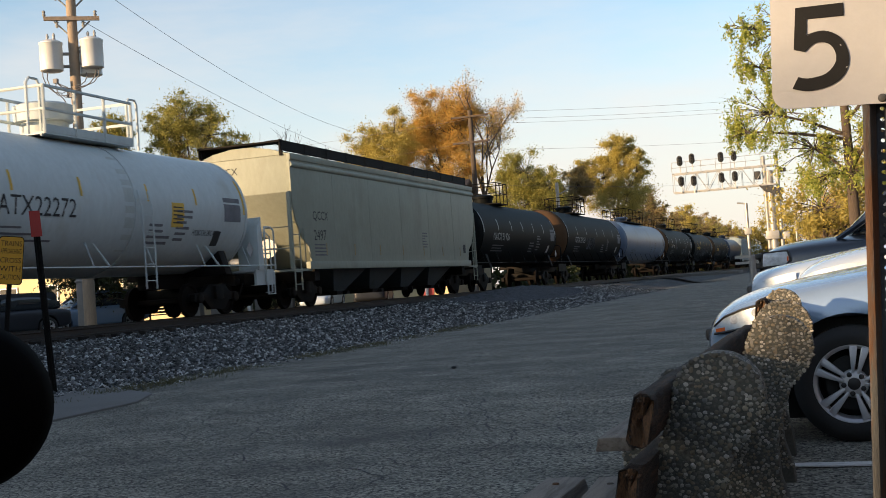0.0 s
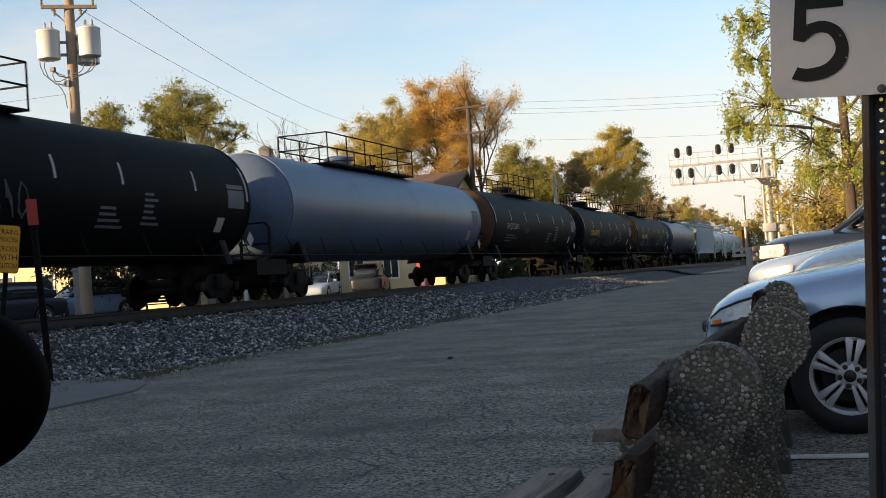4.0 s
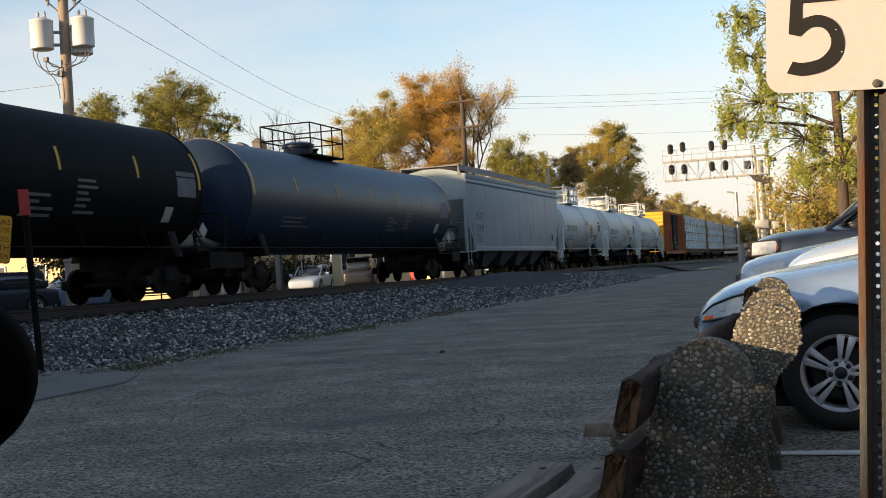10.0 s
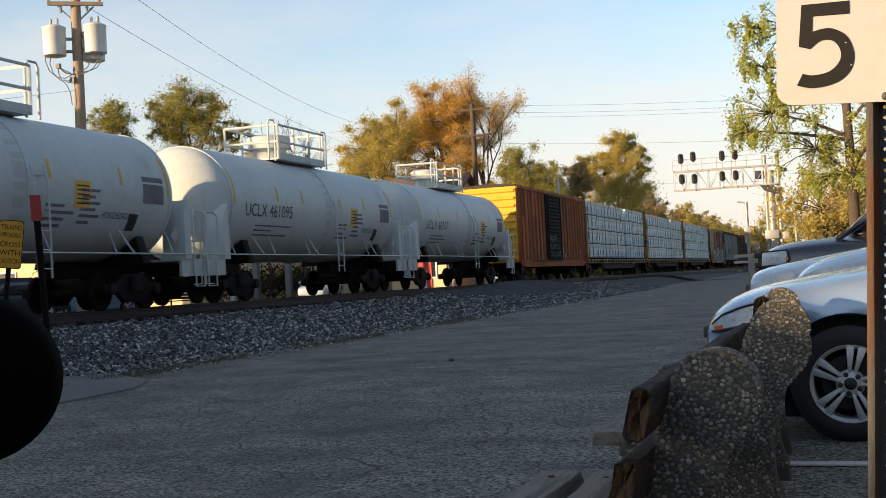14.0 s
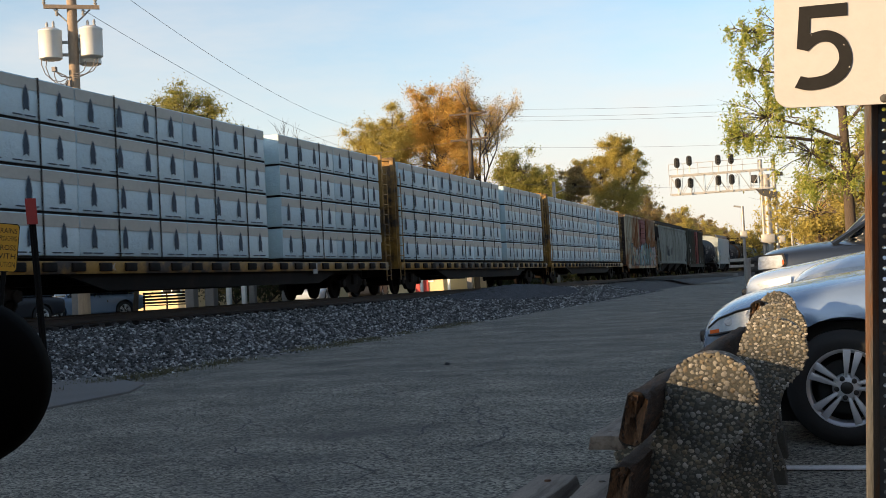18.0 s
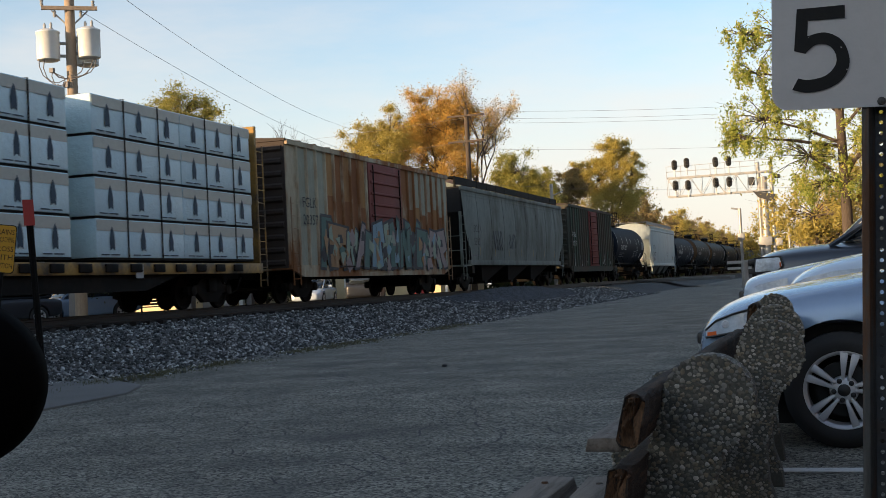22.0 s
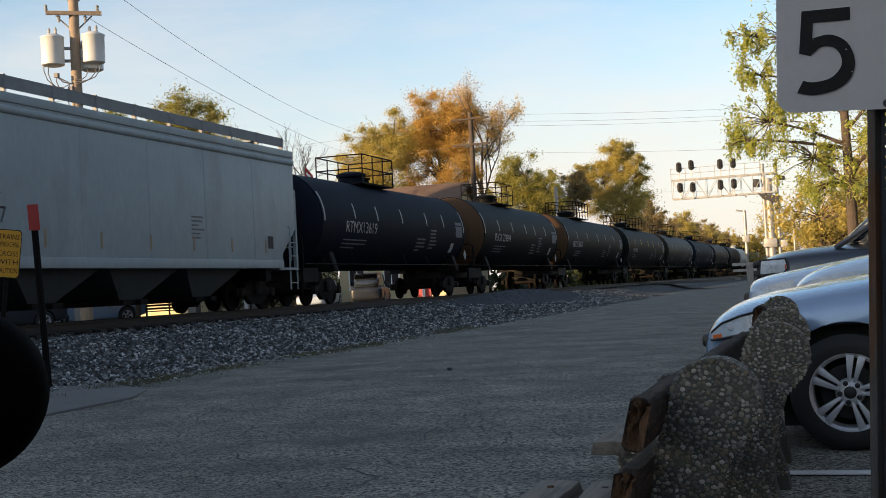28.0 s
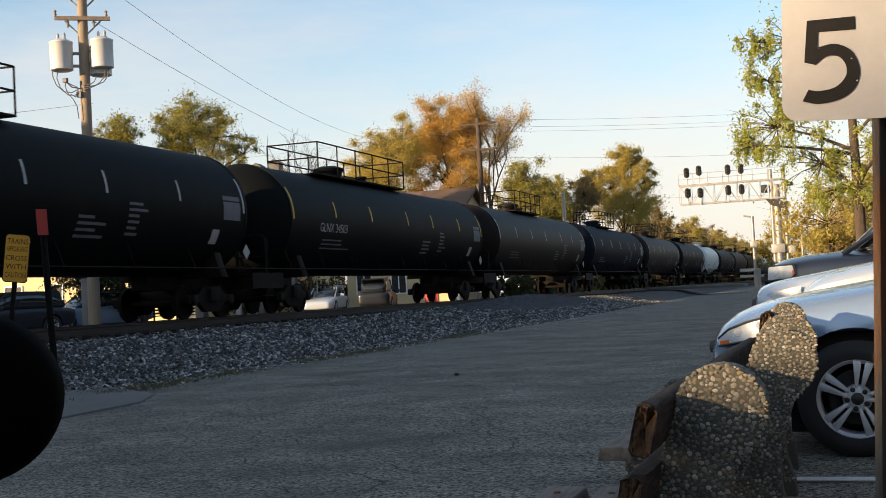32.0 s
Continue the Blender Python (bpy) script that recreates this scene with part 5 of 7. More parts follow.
    tank_car(168.5, 180.6, "navy", "dark blue short tank car", "GATX 72827", low=True, seed=24, plat=(0.3, 2.2))
    hopper_car(184.2, 199.3, "pale", "pale grey covered hopper car with sunlit end", "HRTX 541027", 3, dark_walk=False, seed=25)
    tank_car(201.4, 215.6, "navy", "blue-black tank car with pale stripes", "RTMX13619", low=True, seed=26, plat=(0.45, 2.9), ty=1.8, th=0.36)
    tank_car(218.3, 232.2, "black", black, "PLCX 224894", seed=27, plat=(0.45, 3.0), ty=1.7, sun_head=True)
    tank_car(235.0, 252.6, "black", black, "CBTX 784107", seed=28, plat=(0.42, 4.4), ty=1.3, sun_head=True)
    tank_car(255.3, 273.5, "black", "glossy black tank car with yellow stripes", "GLNX 34503", seed=29, stripe="yellow_letter", plat=(0.4, 7.5), ty=1.9, th=0.26)
    tank_car(276.2, 294.2, "brown", "brown-black tank car with streaked shell", "", seed=30, plat=(0.45, 5))
    tank_car(297.0, 315.0, "navy", "dark blue tank car", "", seed=31, plat=(0.45, 5))
    y = 317.8
    for k in range(9):
        n = (17.2, 16.8, 12.0, 17.0)[k % 4]
        tank_car(y, y + n, ("brown", "black", "white", "black", "brown")[k % 5], "white tank car far down the track" if k % 5 == 2 else "dark tank car far down the track", "", seed=40 + k, plat=(0.45, 4))
        y += n + 2.7


train()


# ---- by the road: speed sign, benches, parked vehicles ----
def speed_sign():
    s = thing("speed_sign", "white metal sign with black figure five on rusty post", "sign", Matrix.Translation((0.002, -0.006, 0.42)) @ Matrix.Scale(0.6, 4) @ pose(0.032, 2.80, 0, 0, 3.0, 0))
    w, z0, z1, r = 0.229, 1.388, 2.0, 0.035
    out = []
    for cx, cz, a0 in ((w - r, z1 - r, 0), (-w + r, z1 - r, 90), (-w + r, z0 + r, 180), (w - r, z0 + r, 270)):
        out += [(cx + r * math.cos(radians(a0 + 15 * k)), cz + r * math.sin(radians(a0 + 15 * k))) for k in range(7)]
    part("plate", Geo().prism(out, "y", -0.036, -0.032), M["sign_white"], s)
    # the figure: bar, stem and bowl
    to = lambda u, v: (-0.229 + u * 0.00117, z0 + (185 - v - u * 0.026) * 0.00123)
    g = Geo()
    g.prism([to(46, 4), to(132, -1), to(132, 22), to(66, 25), to(65, 50), to(62, 84), to(41, 79)], "y", -0.0385, -0.0362)
    bow = lambda p, q, r, k, f: tuple(0.5 * (2 * q[i] + (r[i] - p[i]) * f + (2 * p[i] - 5 * q[i] + 4 * r[i] - k[i]) * f * f + (3 * q[i] - p[i] - 3 * r[i] + k[i]) * f ** 3) for i in (0, 1))
    sides, n = [], 36
    for way in (((64, 53), (97, 47), (127, 62), (140, 95), (132, 125), (107, 145), (67, 154), (37, 149)), ((61, 84), (80, 69), (102, 70), (115, 85), (115, 105), (97, 124), (67, 131), (48, 128))):
        ext = [way[0], *way, way[-1]]
        sides.append([to(*bow(*ext[min(6, int(7 * k / (n - 1))):min(6, int(7 * k / (n - 1))) + 4], 7 * k / (n - 1) - min(6, int(7 * k / (n - 1))))) for k in range(n)])
    ring = sides[0] + sides[1][::-1]
    g.add([(u, -0.0388, w_) for u, w_ in ring], [(i, i + 1, 2 * n - 2 - i, 2 * n - 1 - i) for i in range(n - 1)])
    part("figure", g, M["sign_black"], s)
    part("bolt", Geo().lathe((0.0, -0.036, 1.40), "y", [(-0.009, 0.003), (-0.007, 0.008), (0, 0.0095)], 10), M["rust_post"], s, "rusty bolt head")
    # a hat-shaped channel post, open towards the road, with a row of holes down its web
    yf, yb, t = -0.031, 0.004, 0.0035
    prof = [(-0.041, yf), (-0.026, yf), (-0.0125, yb), (-0.0125, yb + t), (-0.029, yf + t), (-0.041, yf + t)]
    post = part("post", Geo().prism(prof, "z", -0.74, 2.04), M["rust_post"], s, bevel=0.001)
    part("flange", Geo().prism([(-x, y) for x, y in prof[::-1]], "z", -0.74, 2.04), M["rust_post"], post, bevel=0.001)
    web, pitch, r = Geo(), 0.0232, 0.0046
    for i in range(120):
        zc = -0.73 + i * pitch
        h = pitch / 2
        outer = [(0.0125, 0), (0.0125, h), (0, h), (-0.0125, h), (-0.0125, 0), (-0.0125, -h), (0, -h), (0.0125, -h)]
        inner = [(r * math.cos(math.pi * k / 4), r * math.sin(math.pi * k / 4)) for k in range(8)]
        v = [(x, y, zc + z) for y in (yb, yb + t) for x, z in outer + inner]
        f = []
        for k in range(8):
            k2 = (k + 1) % 8
            f += [(k, k2, 8 + k2, 8 + k), (16 + k2, 16 + k, 24 + k, 24 + k2), (8 + k, 8 + k2, 24 + k2, 24 + k)]
        web.add(v, f)
    me, bm = mesh_of("perforated_web", web, M["post_web"]), bmesh.new()
    bm.from_mesh(me)
    bmesh.ops.remove_doubles(bm, verts=bm.verts, dist=0.0002)
    bm.to_mesh(me)
    bm.free()
    part("perforated_web", me, None, post, "dark steel web with round holes")
    return s


speed_sign()


def support(at, seed, r=0.137):
    """A bench end cast in pebbly concrete, with a rounded back."""
    rng = np.random.default_rng(seed)
    s = thing("bench_support", "exposed-aggregate concrete bench end with a rounded top", "bench", at, group="bench ends")
    cx, cz = 0.0, 0.685
    top = [(cx + r * math.cos(radians(a)), cz + r * math.sin(radians(a))) for a in range(-48, 181, 9)]
    out = [(0.02, -0.2), (0.0, 0.02), (-0.035, 0.14), (-0.04, 0.27), (-0.015, 0.375), (0.02, 0.48), (0.035, 0.525)] + top + [(-0.16, 0.62), (-0.20, 0.50), (-0.235, 0.40), (-0.66, 0.375), (-0.70, 0.33), (-0.68, 0.16), (-0.46, 0.10), (-0.36, -0.2)]
    part("casting", Geo().prism(out, "y", -0.065, 0.065), M["mortar"], s, bevel=0.012)
    poly = np.array(out)

    def inside(x, z):
        hit = np.zeros(len(x), bool)
        for (x0, z0), (x1, z1) in zip(poly, np.roll(poly, -1, 0)):
            c = ((z0 > z) != (z1 > z)) & (x < (x1 - x0) * (z - z0) / (z1 - z0 + 1e-12) + x0)
            hit ^= c
        return hit

    n = 34000
    x, z = rng.uniform(-0.70, 0.15, n), rng.uniform(0.02, 0.82, n)
    keep = inside(x, z)
    x, z = x[keep], z[keep]
    size = 0.0028 + 0.0068 * rng.random(len(x)) ** 2.0
    chosen, cell = [], {}
    for i in np.argsort(-size):
        key = (int(x[i] / 0.03), int(z[i] / 0.03))
        near = [j for a in (-1, 0, 1) for b in (-1, 0, 1) for j in cell.get((key[0] + a, key[1] + b), ())]
        if all((x[i] - x[j]) ** 2 + (z[i] - z[j]) ** 2 > (0.72 * (size[i] + size[j])) ** 2 for j in near):
            cell.setdefault(key, []).append(i)
            chosen.append(i)
    V, F = [], []

    def pebble(c, u, w, nrm, sz):
        k = len(V)
        a0, e = rng.random() * 6.28, 0.65 + 0.5 * rng.random()
        for rr, hh in ((1.0, 0.0), (0.82, 0.085)):
            for j in range(7):
                a = a0 + j * 6.283 / 7
                q = 1 + 0.3 * rng.uniform(-1, 1)
                V.append(c + u * (math.cos(a) * sz * rr * q) + w * (math.sin(a) * sz * rr * q * e) + nrm * (hh * sz))
        V.append(c + nrm * 0.11 * sz)
        for j in range(7):
            j2 = (j + 1) % 7
            F.extend([(k + j, k + j2, k + 7 + j2), (k + j, k + 7 + j2, k + 7 + j), (k + 7 + j, k + 7 + j2, k + 14)])

    X_, Y_, Z_ = np.array([1.0, 0, 0]), np.array([0, 1.0, 0]), np.array([0, 0, 1.0])
    for i in chosen:
        pebble(np.array([x[i], -0.0645, z[i]]), X_, Z_, -Y_, size[i])
    for a in np.arange(2, 179, 4.5):
        for y in np.arange(-0.05, 0.06, 0.021):
            aa = radians(a + rng.uniform(-2, 2))
            nrm = np.array([math.cos(aa), 0, math.sin(aa)])
            pebble(np.array([cx, y + rng.uniform(-0.006, 0.006), cz]) + nrm * (r - 0.001), np.array([-math.sin(aa), 0, math.cos(aa)]), Y_, nrm, rng.uniform(0.007, 0.011))
    ob = part("aggregate", raw_mesh("aggregate", np.array(V), np.array(F), M["pebble"], True), None, s, "tan and grey pebbles")
    tagged(ob, kind="stuff")
    return s


def board(x0, x1, y0, y1, z0, z1, m, parent, name, seed, rough=0.0):
    """A weathered board, slightly warped along its length."""
    rng = random.Random(seed)
    g, n = Geo(), 14
    v = []
    for i in range(n + 1):
        y = y0 + (y1 - y0) * i / n
        dz, dx = 0.004 * math.sin(i * 1.3 + seed), 0.004 * math.sin(i * 0.9 + seed * 2)
        e = rough if i in (0, n) else rough * 0.35
        for x, z in ((x0, z0), (x0 + 0.012, z1), ((x0 + x1) / 2, z1 + 0.002), (x1 - 0.012, z1), (x1, z0), ((x0 + x1) / 2, z0)):
            v.append((x + dx + rng.uniform(-e, e), y + rng.uniform(-e, e) * 2, z + dz + rng.uniform(-e, e)))
    k = 6
    f = [(i * k + j, i * k + (j + 1) % k, (i + 1) * k + (j + 1) % k, (i + 1) * k + j) for i in range(n) for j in range(k)]
    f += [tuple(range(k))[::-1], tuple(range(n * k, (n + 1) * k))]
    g.add(v, f)
    ob = part(name, g, m, parent, bevel=0.004)
    for y in (y0 + 0.12, y1 - 0.12):
        if m is M["bench_wood"]:
            part("bolt_head", Geo().lathe(((x0 + x1) / 2, y, z1), "z", [(0, 0.012), (0.005, 0.010), (0.006, 0.002)], 8), M["rust_post"], ob)
    return ob


def beam(x, z, y0, y1, parent, seed, lean=14, w=0.062, h=0.15):
    """A heavy, split and weathered back timber, leaning with the bench, its end grain bare."""
    rng = random.Random(seed)
    n, turn = 40, Matrix.Rotation(radians(lean), 3, "Y")
    sec = [(-w / 2, -h / 2 + 0.012), (-w / 2, 0.0), (-w / 2, h / 2 - 0.014), (-w / 2 + 0.012, h / 2), (0.0, h / 2 + 0.002), (w / 2 - 0.010, h / 2), (w / 2, h / 2 - 0.012), (w / 2, 0.0), (w / 2, -h / 2 + 0.01), (w / 2 - 0.01, -h / 2), (-w / 2 + 0.012, -h / 2)]
    k, v, wear = len(sec), [], [rng.uniform(-0.004, 0.004) for _ in range(11)]
    for i in range(n + 1):
        q = (i / n) ** 1.7
        y = y0 + (y1 - y0) * q
        near = max(0.0, 1 - (y - y0) / 0.25)
        for j, (u, s_) in enumerate(sec):
            e = 0.0022 + 0.0045 * near
            p = turn @ Vector((u * (1 - 0.10 * near * near) + wear[j] + rng.uniform(-e, e), 0, s_ * (1 - 0.06 * near * near) + rng.uniform(-e, e) + 0.003 * math.sin(y * 3 + seed)))
            v.append((x + p.x, y + (rng.uniform(0, 0.018) if i == 0 else 0), z + p.z))
    f = [(i * k + j, i * k + (j + 1) % k, (i + 1) * k + (j + 1) % k, (i + 1) * k + j) for i in range(n) for j in range(k)] + [tuple(range(n * k, (n + 1) * k))]
    ob = part("back_beam", Geo().add(v, f), M["dark_wood"], parent, "dark split timber beam", angle=55)
    # the end: a ragged fan of grain round a hollow
    ring = [Vector(p) for p in v[:k]]
    mid = sum(ring, Vector()) / k
    g = Geo()
    inner = [mid + (p - mid) * rng.uniform(0.35, 0.6) + Vector((0, rng.uniform(0.0, 0.03), 0)) for p in ring]
    g.add(ring + inner + [mid + Vector((0, 0.022, 0))], [(j, (j + 1) % k, k + (j + 1) % k, k + j) for j in range(k)] + [(k + j, k + (j + 1) % k, 2 * k) for j in range(k)])
    part("end_grain", g, M["end_grain"], ob, "bare ragged end grain", angle=25)
    for q in range(7):
        u, s_ = rng.uniform(-w * 0.4, w * 0.4), rng.uniform(-h * 0.42, h * 0.42)
        p = turn @ Vector((u, 0, s_))
        part("splinter", Geo().tube([(x + p.x, y0 + 0.05, z + p.z), (x + p.x + rng.uniform(-0.004, 0.004), y0 - rng.uniform(0.0, 0.018), z + p.z)], rng.uniform(0.006, 0.011), 5, 0.002), M["end_grain"], ob)
    return ob


def benches():
    for k, (x, y, z) in enumerate(((-0.393, 3.75, -0.02), (-0.290, 5.3, 0.015), (-0.312, 6.1, 0.055), (-0.35, 6.95, 0.128))):
        support(pose(x, y, z, 0, 0, 0), 10 + k, 0.10 if k == 3 else 0.137)
    b = thing("park_bench", "weathered timber bench boards on concrete ends", "bench")
    beam(-0.570, 0.646, 3.33, 7.1, b, 3)
    beam(-0.618, 0.450, 3.30, 7.1, b, 5)
    beam(-0.455, 0.805, 6.70, 7.25, b, 9, 10, 0.05, 0.13)
    board(-0.94, -0.80, 4.46, 7.1, 0.40, 0.45, M["bench_wood"], b, "seat_board", 1)
    board(-0.78, -0.64, 4.50, 7.1, 0.40, 0.45, M["bench_wood"], b, "seat_board", 2)
    c = thing("park_bench", "weathered timber bench seat with grey boards", "bench")
    board(-0.98, -0.83, 1.6, 3.80, 0.375, 0.42, M["bench_wood"], c, "seat_board", 7)
    board(-0.80, -0.66, 1.6, 3.78, 0.375, 0.42, M["bench_wood"], c, "seat_board", 8)


benches()


def wheel_parts(parent, x, y, r=0.335, rim=0.225, s=-1):
    w = part("wheel", Geo().lathe((x, y, r), "y", [(0.0, rim), (-0.012, rim + 0.04), (0.0, r - 0.03), (0.03, r), (0.19, r), (0.22, r - 0.03), (0.22, rim)] if s < 0 else [(-0.22, rim), (-0.22, r - 0.03), (-0.19, r), (-0.03, r), (0, r - 0.03), (0.012, rim + 0.04), (0, rim)], 40, True), M["tyre"], parent, "black tyre")
    yy = y + (0.02 if s < 0 else -0.02)
    d = 1 if s < 0 else -1
    part("rim", Geo().lathe((x, yy, r), "y", [(-0.015 * d, rim - 0.006), (-0.015 * d, rim), (0.0, rim), (0.10 * d, rim - 0.01), (0.10 * d, rim - 0.03), (0.0, rim - 0.022)], 40, True), M["alloy"], w, "bright alloy rim")
    part("brake_disc", Geo().lathe((x, yy + 0.09 * d, r), "y", [(0, 0.16), (0.02 * d, 0.16)], 24), M["car_black"], w)
    g = Geo()
    for k in range(5):
        for q in (-0.14, 0.14):
            ac = radians(72 * k + 78)
            a = ac + q
            p0, p1 = (x + 0.06 * math.cos(ac + q * 1.5), r + 0.06 * math.sin(ac + q * 1.5)), (x + (rim - 0.01) * math.cos(a), r + (rim - 0.01) * math.sin(a))
            t = (-math.sin(ac), math.cos(ac))
            i0, o0, i1, o1 = 0.006, 0.011, 0.020, 0.028
            si = 1 if q > 0 else -1
            out = [(p0[0] - si * t[0] * i0, p0[1] - si * t[1] * i0), (p1[0] - si * t[0] * i1, p1[1] - si * t[1] * i1), (p1[0] + si * t[0] * o1, p1[1] + si * t[1] * o1), (p0[0] + si * t[0] * o0, p0[1] + si * t[1] * o0)]
            g.prism(out, "y", yy - 0.014 * d, yy + 0.035 * d)
    g.lathe((x, yy - 0.005 * d, r), "y", [(-0.008 * d, 0.04), (0.0, 0.075), (0.03 * d, 0.085)], 24)
    part("spokes", g, M["alloy"], w, bevel=0.004)
    g = Geo()
    for k in range(5):
        a = radians(72 * k + 42)
        g.lathe((x + 0.057 * math.cos(a), yy - 0.004 * d, r + 0.057 * math.sin(a)), "y", [(-0.014 * d, 0.010), (-0.012 * d, 0.015), (0.01 * d, 0.016)], 10)
    g.lathe((x, yy - 0.013 * d, r), "y", [(-0.006 * d, 0.026), (0.0, 0.036)], 16)
    part("hub_cap", g, M["car_black"], w)
    return w


def loft(stations, n=9):
    """Closed rings along x: (x, half width, low, shoulder, crown)."""
    g, rings = Geo(), []
    for x, w, zl, zs, zt in stations:
        half = [(0, zt), (0.45 * w, zt - 0.012), (0.72 * w, zt - 0.035 - 0.3 * max(0, zt - zs - 0.1)), (0.88 * w, zs + 0.35 * (zt - zs) * 0.4), (0.965 * w, zs - 0.03), (w, zs - 0.16), (0.995 * w, (zs + zl) / 2 - 0.03), (0.97 * w, zl + 0.1), (0.92 * w, zl)]
        rings.append([(x, -y, z) for y, z in half] + [(x, y, z) for y, z in half[::-1][:-1]])
    k = len(rings[0])
    v = [p for ring in rings for p in ring]
    f = [(i * k + j, i * k + (j + 1) % k, (i + 1) * k + (j + 1) % k, (i + 1) * k + j) for i in range(len(rings) - 1) for j in range(k)]
    f += [tuple(range(k))[::-1], tuple(range((len(rings) - 1) * k, len(rings) * k))]
    return g.add(v, f)


def cut_arches(me, arches, width):
    """Wheel openings cut through both flanks."""
    ob = new("cutting", me)
    cutters = []
    for x, z, r in arches:
        for s in (-1, 1):
            c = new("cutter", mesh_of("cutter", Geo().lathe((x, s * width, z), "y", [(-0.36, r), (0.36, r)], 36), M["car_black"]))
            cutters.append(c)
            m = ob.modifiers.new("cut", "BOOLEAN")
            m.operation, m.solver, m.object = "DIFFERENCE", "EXACT", c
    bpy.context.view_layer.update()
    res = bpy.data.meshes.new_from_object(ob.evaluated_get(bpy.context.evaluated_depsgraph_get()))
    for o in cutters + [ob]:
        bpy.data.objects.remove(o)
    return res


def sub_smooth(me, levels=2):
    ob = new("smoothing", me)
    m = ob.modifiers.new("round", "SUBSURF")
    m.levels = m.render_levels = levels
    bpy.context.view_layer.update()
    res = bpy.data.meshes.new_from_object(ob.evaluated_get(bpy.context.evaluated_depsgraph_get()))
    bpy.data.objects.remove(ob)
    return res


SUV = ((0.0, 0.60, 0.36, 0.60, 0.67), (0.04, 0.70, 0.28, 0.69, 0.77), (0.16, 0.80, 0.23, 0.77, 0.86), (0.4, 0.88, 0.21, 0.84, 0.93), (0.8, 0.92, 0.20, 0.91, 0.985), (1.25, 0.925, 0.20, 0.97, 1.05), (1.6, 0.925, 0.20, 1.0, 1.08),
       (2.8, 0.925, 0.20, 1.02, 1.08), (3.8, 0.91, 0.24, 1.03, 1.08), (4.35, 0.86, 0.32, 0.98, 1.02), (4.45, 0.72, 0.42, 0.85, 0.9))
SEDAN = ((0.0, 0.58, 0.34, 0.52, 0.58), (0.04, 0.70, 0.24, 0.60, 0.67), (0.2, 0.82, 0.20, 0.66, 0.74), (0.5, 0.88, 0.19, 0.74, 0.82), (0.95, 0.90, 0.18, 0.83, 0.90), (1.4, 0.90, 0.18, 0.90, 0.96),
         (2.6, 0.90, 0.18, 0.94, 0.99), (3.8, 0.89, 0.22, 0.94, 0.99), (4.5, 0.84, 0.30, 0.90, 0.95), (4.62, 0.70, 0.40, 0.78, 0.84))
BIG = tuple((x, w, zl * 1.1, zs * 1.2, zt * 1.2) for x, w, zl, zs, zt in SUV)
PICKUP = tuple((x, w, zl, zs * 1.105 - 0.025 * x, zt * 1.105 - 0.025 * x) for x, w, zl, zs, zt in ((0.0, 0.80, 0.42, 0.95, 1.02), (0.05, 0.90, 0.40, 1.06, 1.12), (0.3, 0.97, 0.40, 1.12, 1.20), (0.9, 0.99, 0.42, 1.16, 1.25), (1.5, 0.99, 0.42, 1.19, 1.28), (2.4, 0.99, 0.42, 1.2, 1.26), (4.0, 0.99, 0.42, 1.2, 1.25), (5.7, 0.98, 0.5, 1.2, 1.25), (5.8, 0.94, 0.55, 1.15, 1.2)))


def vehicle(name, label, nose, cy, st, paint, hubs, wr, roof, cowl, tail, kind="car", lamp=None):
    """A parked vehicle, its nose at x = nose, pointing towards the track."""
    car = thing(name, label, kind, pose(nose, cy, 0), group="vehicles in the parking lot")
    W = max(s[1] for s in st)
    me = sub_smooth(mesh_of("body", loft(st), paint, 0, 60), 2)
    me = cut_arches(me, [(h, wr + 0.02, wr * 1.16) for h in hubs], W - 0.1)
    me.polygons.foreach_set("use_smooth", [True] * len(me.polygons))
    me.set_sharp_from_angle(angle=radians(38))
    body = part("body", me, None, car)
    for h in hubs:
        part("wheel_well", Geo().box(h - wr * 1.15, h + wr * 1.15, -W + 0.28, W - 0.28, 0.12, wr * 2.1), M["car_black"], car)
        for s in (-1, 1):
            wheel_parts(car, h, s * (W - 0.015), wr, wr * 0.675, s)
    # cabin: glass shell with a painted roof
    zb = st[5][3] - 0.01
    cab = ((cowl, W * 0.80, zb, zb + 0.06, zb + 0.08), (cowl + 0.75, W * 0.78, zb, roof - 0.09, roof - 0.03), (cowl + 1.4, W * 0.77, zb, roof - 0.06, roof), (tail - 0.6, W * 0.75, zb, roof - 0.08, roof - 0.02), (tail, W * 0.74, zb, zb + 0.2, zb + 0.3))
    part("window_glass", sub_smooth(mesh_of("window_glass", loft(cab), M["glass"]), 1), None, car, "dark window glass")
    rf = ((cowl + 0.70, W * 0.66, roof - 0.06, roof - 0.04, roof - 0.01), (cowl + 1.4, W * 0.72, roof - 0.05, roof - 0.02, roof + 0.02), (tail - 0.5, W * 0.70, roof - 0.08, roof - 0.04, roof), (tail - 0.3, W * 0.66, roof - 0.14, roof - 0.12, roof - 0.08))
    part("roof", loft(rf), paint, car)
    for s in (-1, 1):
        part("windscreen_pillar", Geo().tube([(cowl - 0.02, s * W * 0.80, zb + 0.04), (cowl + 0.4, s * W * 0.775, zb + 0.30), (cowl + 0.75, s * W * 0.73, roof - 0.07)], 0.035, 6), paint, car)
        g = Geo().box(cowl + 0.35, cowl + 0.5, s * (W + 0.14) - 0.1, s * (W + 0.14) + 0.1, zb + 0.02, zb + 0.17)
        part("door_mirror", g, paint if kind == "car" else M["car_black"], car, bevel=0.03)
    return car, W


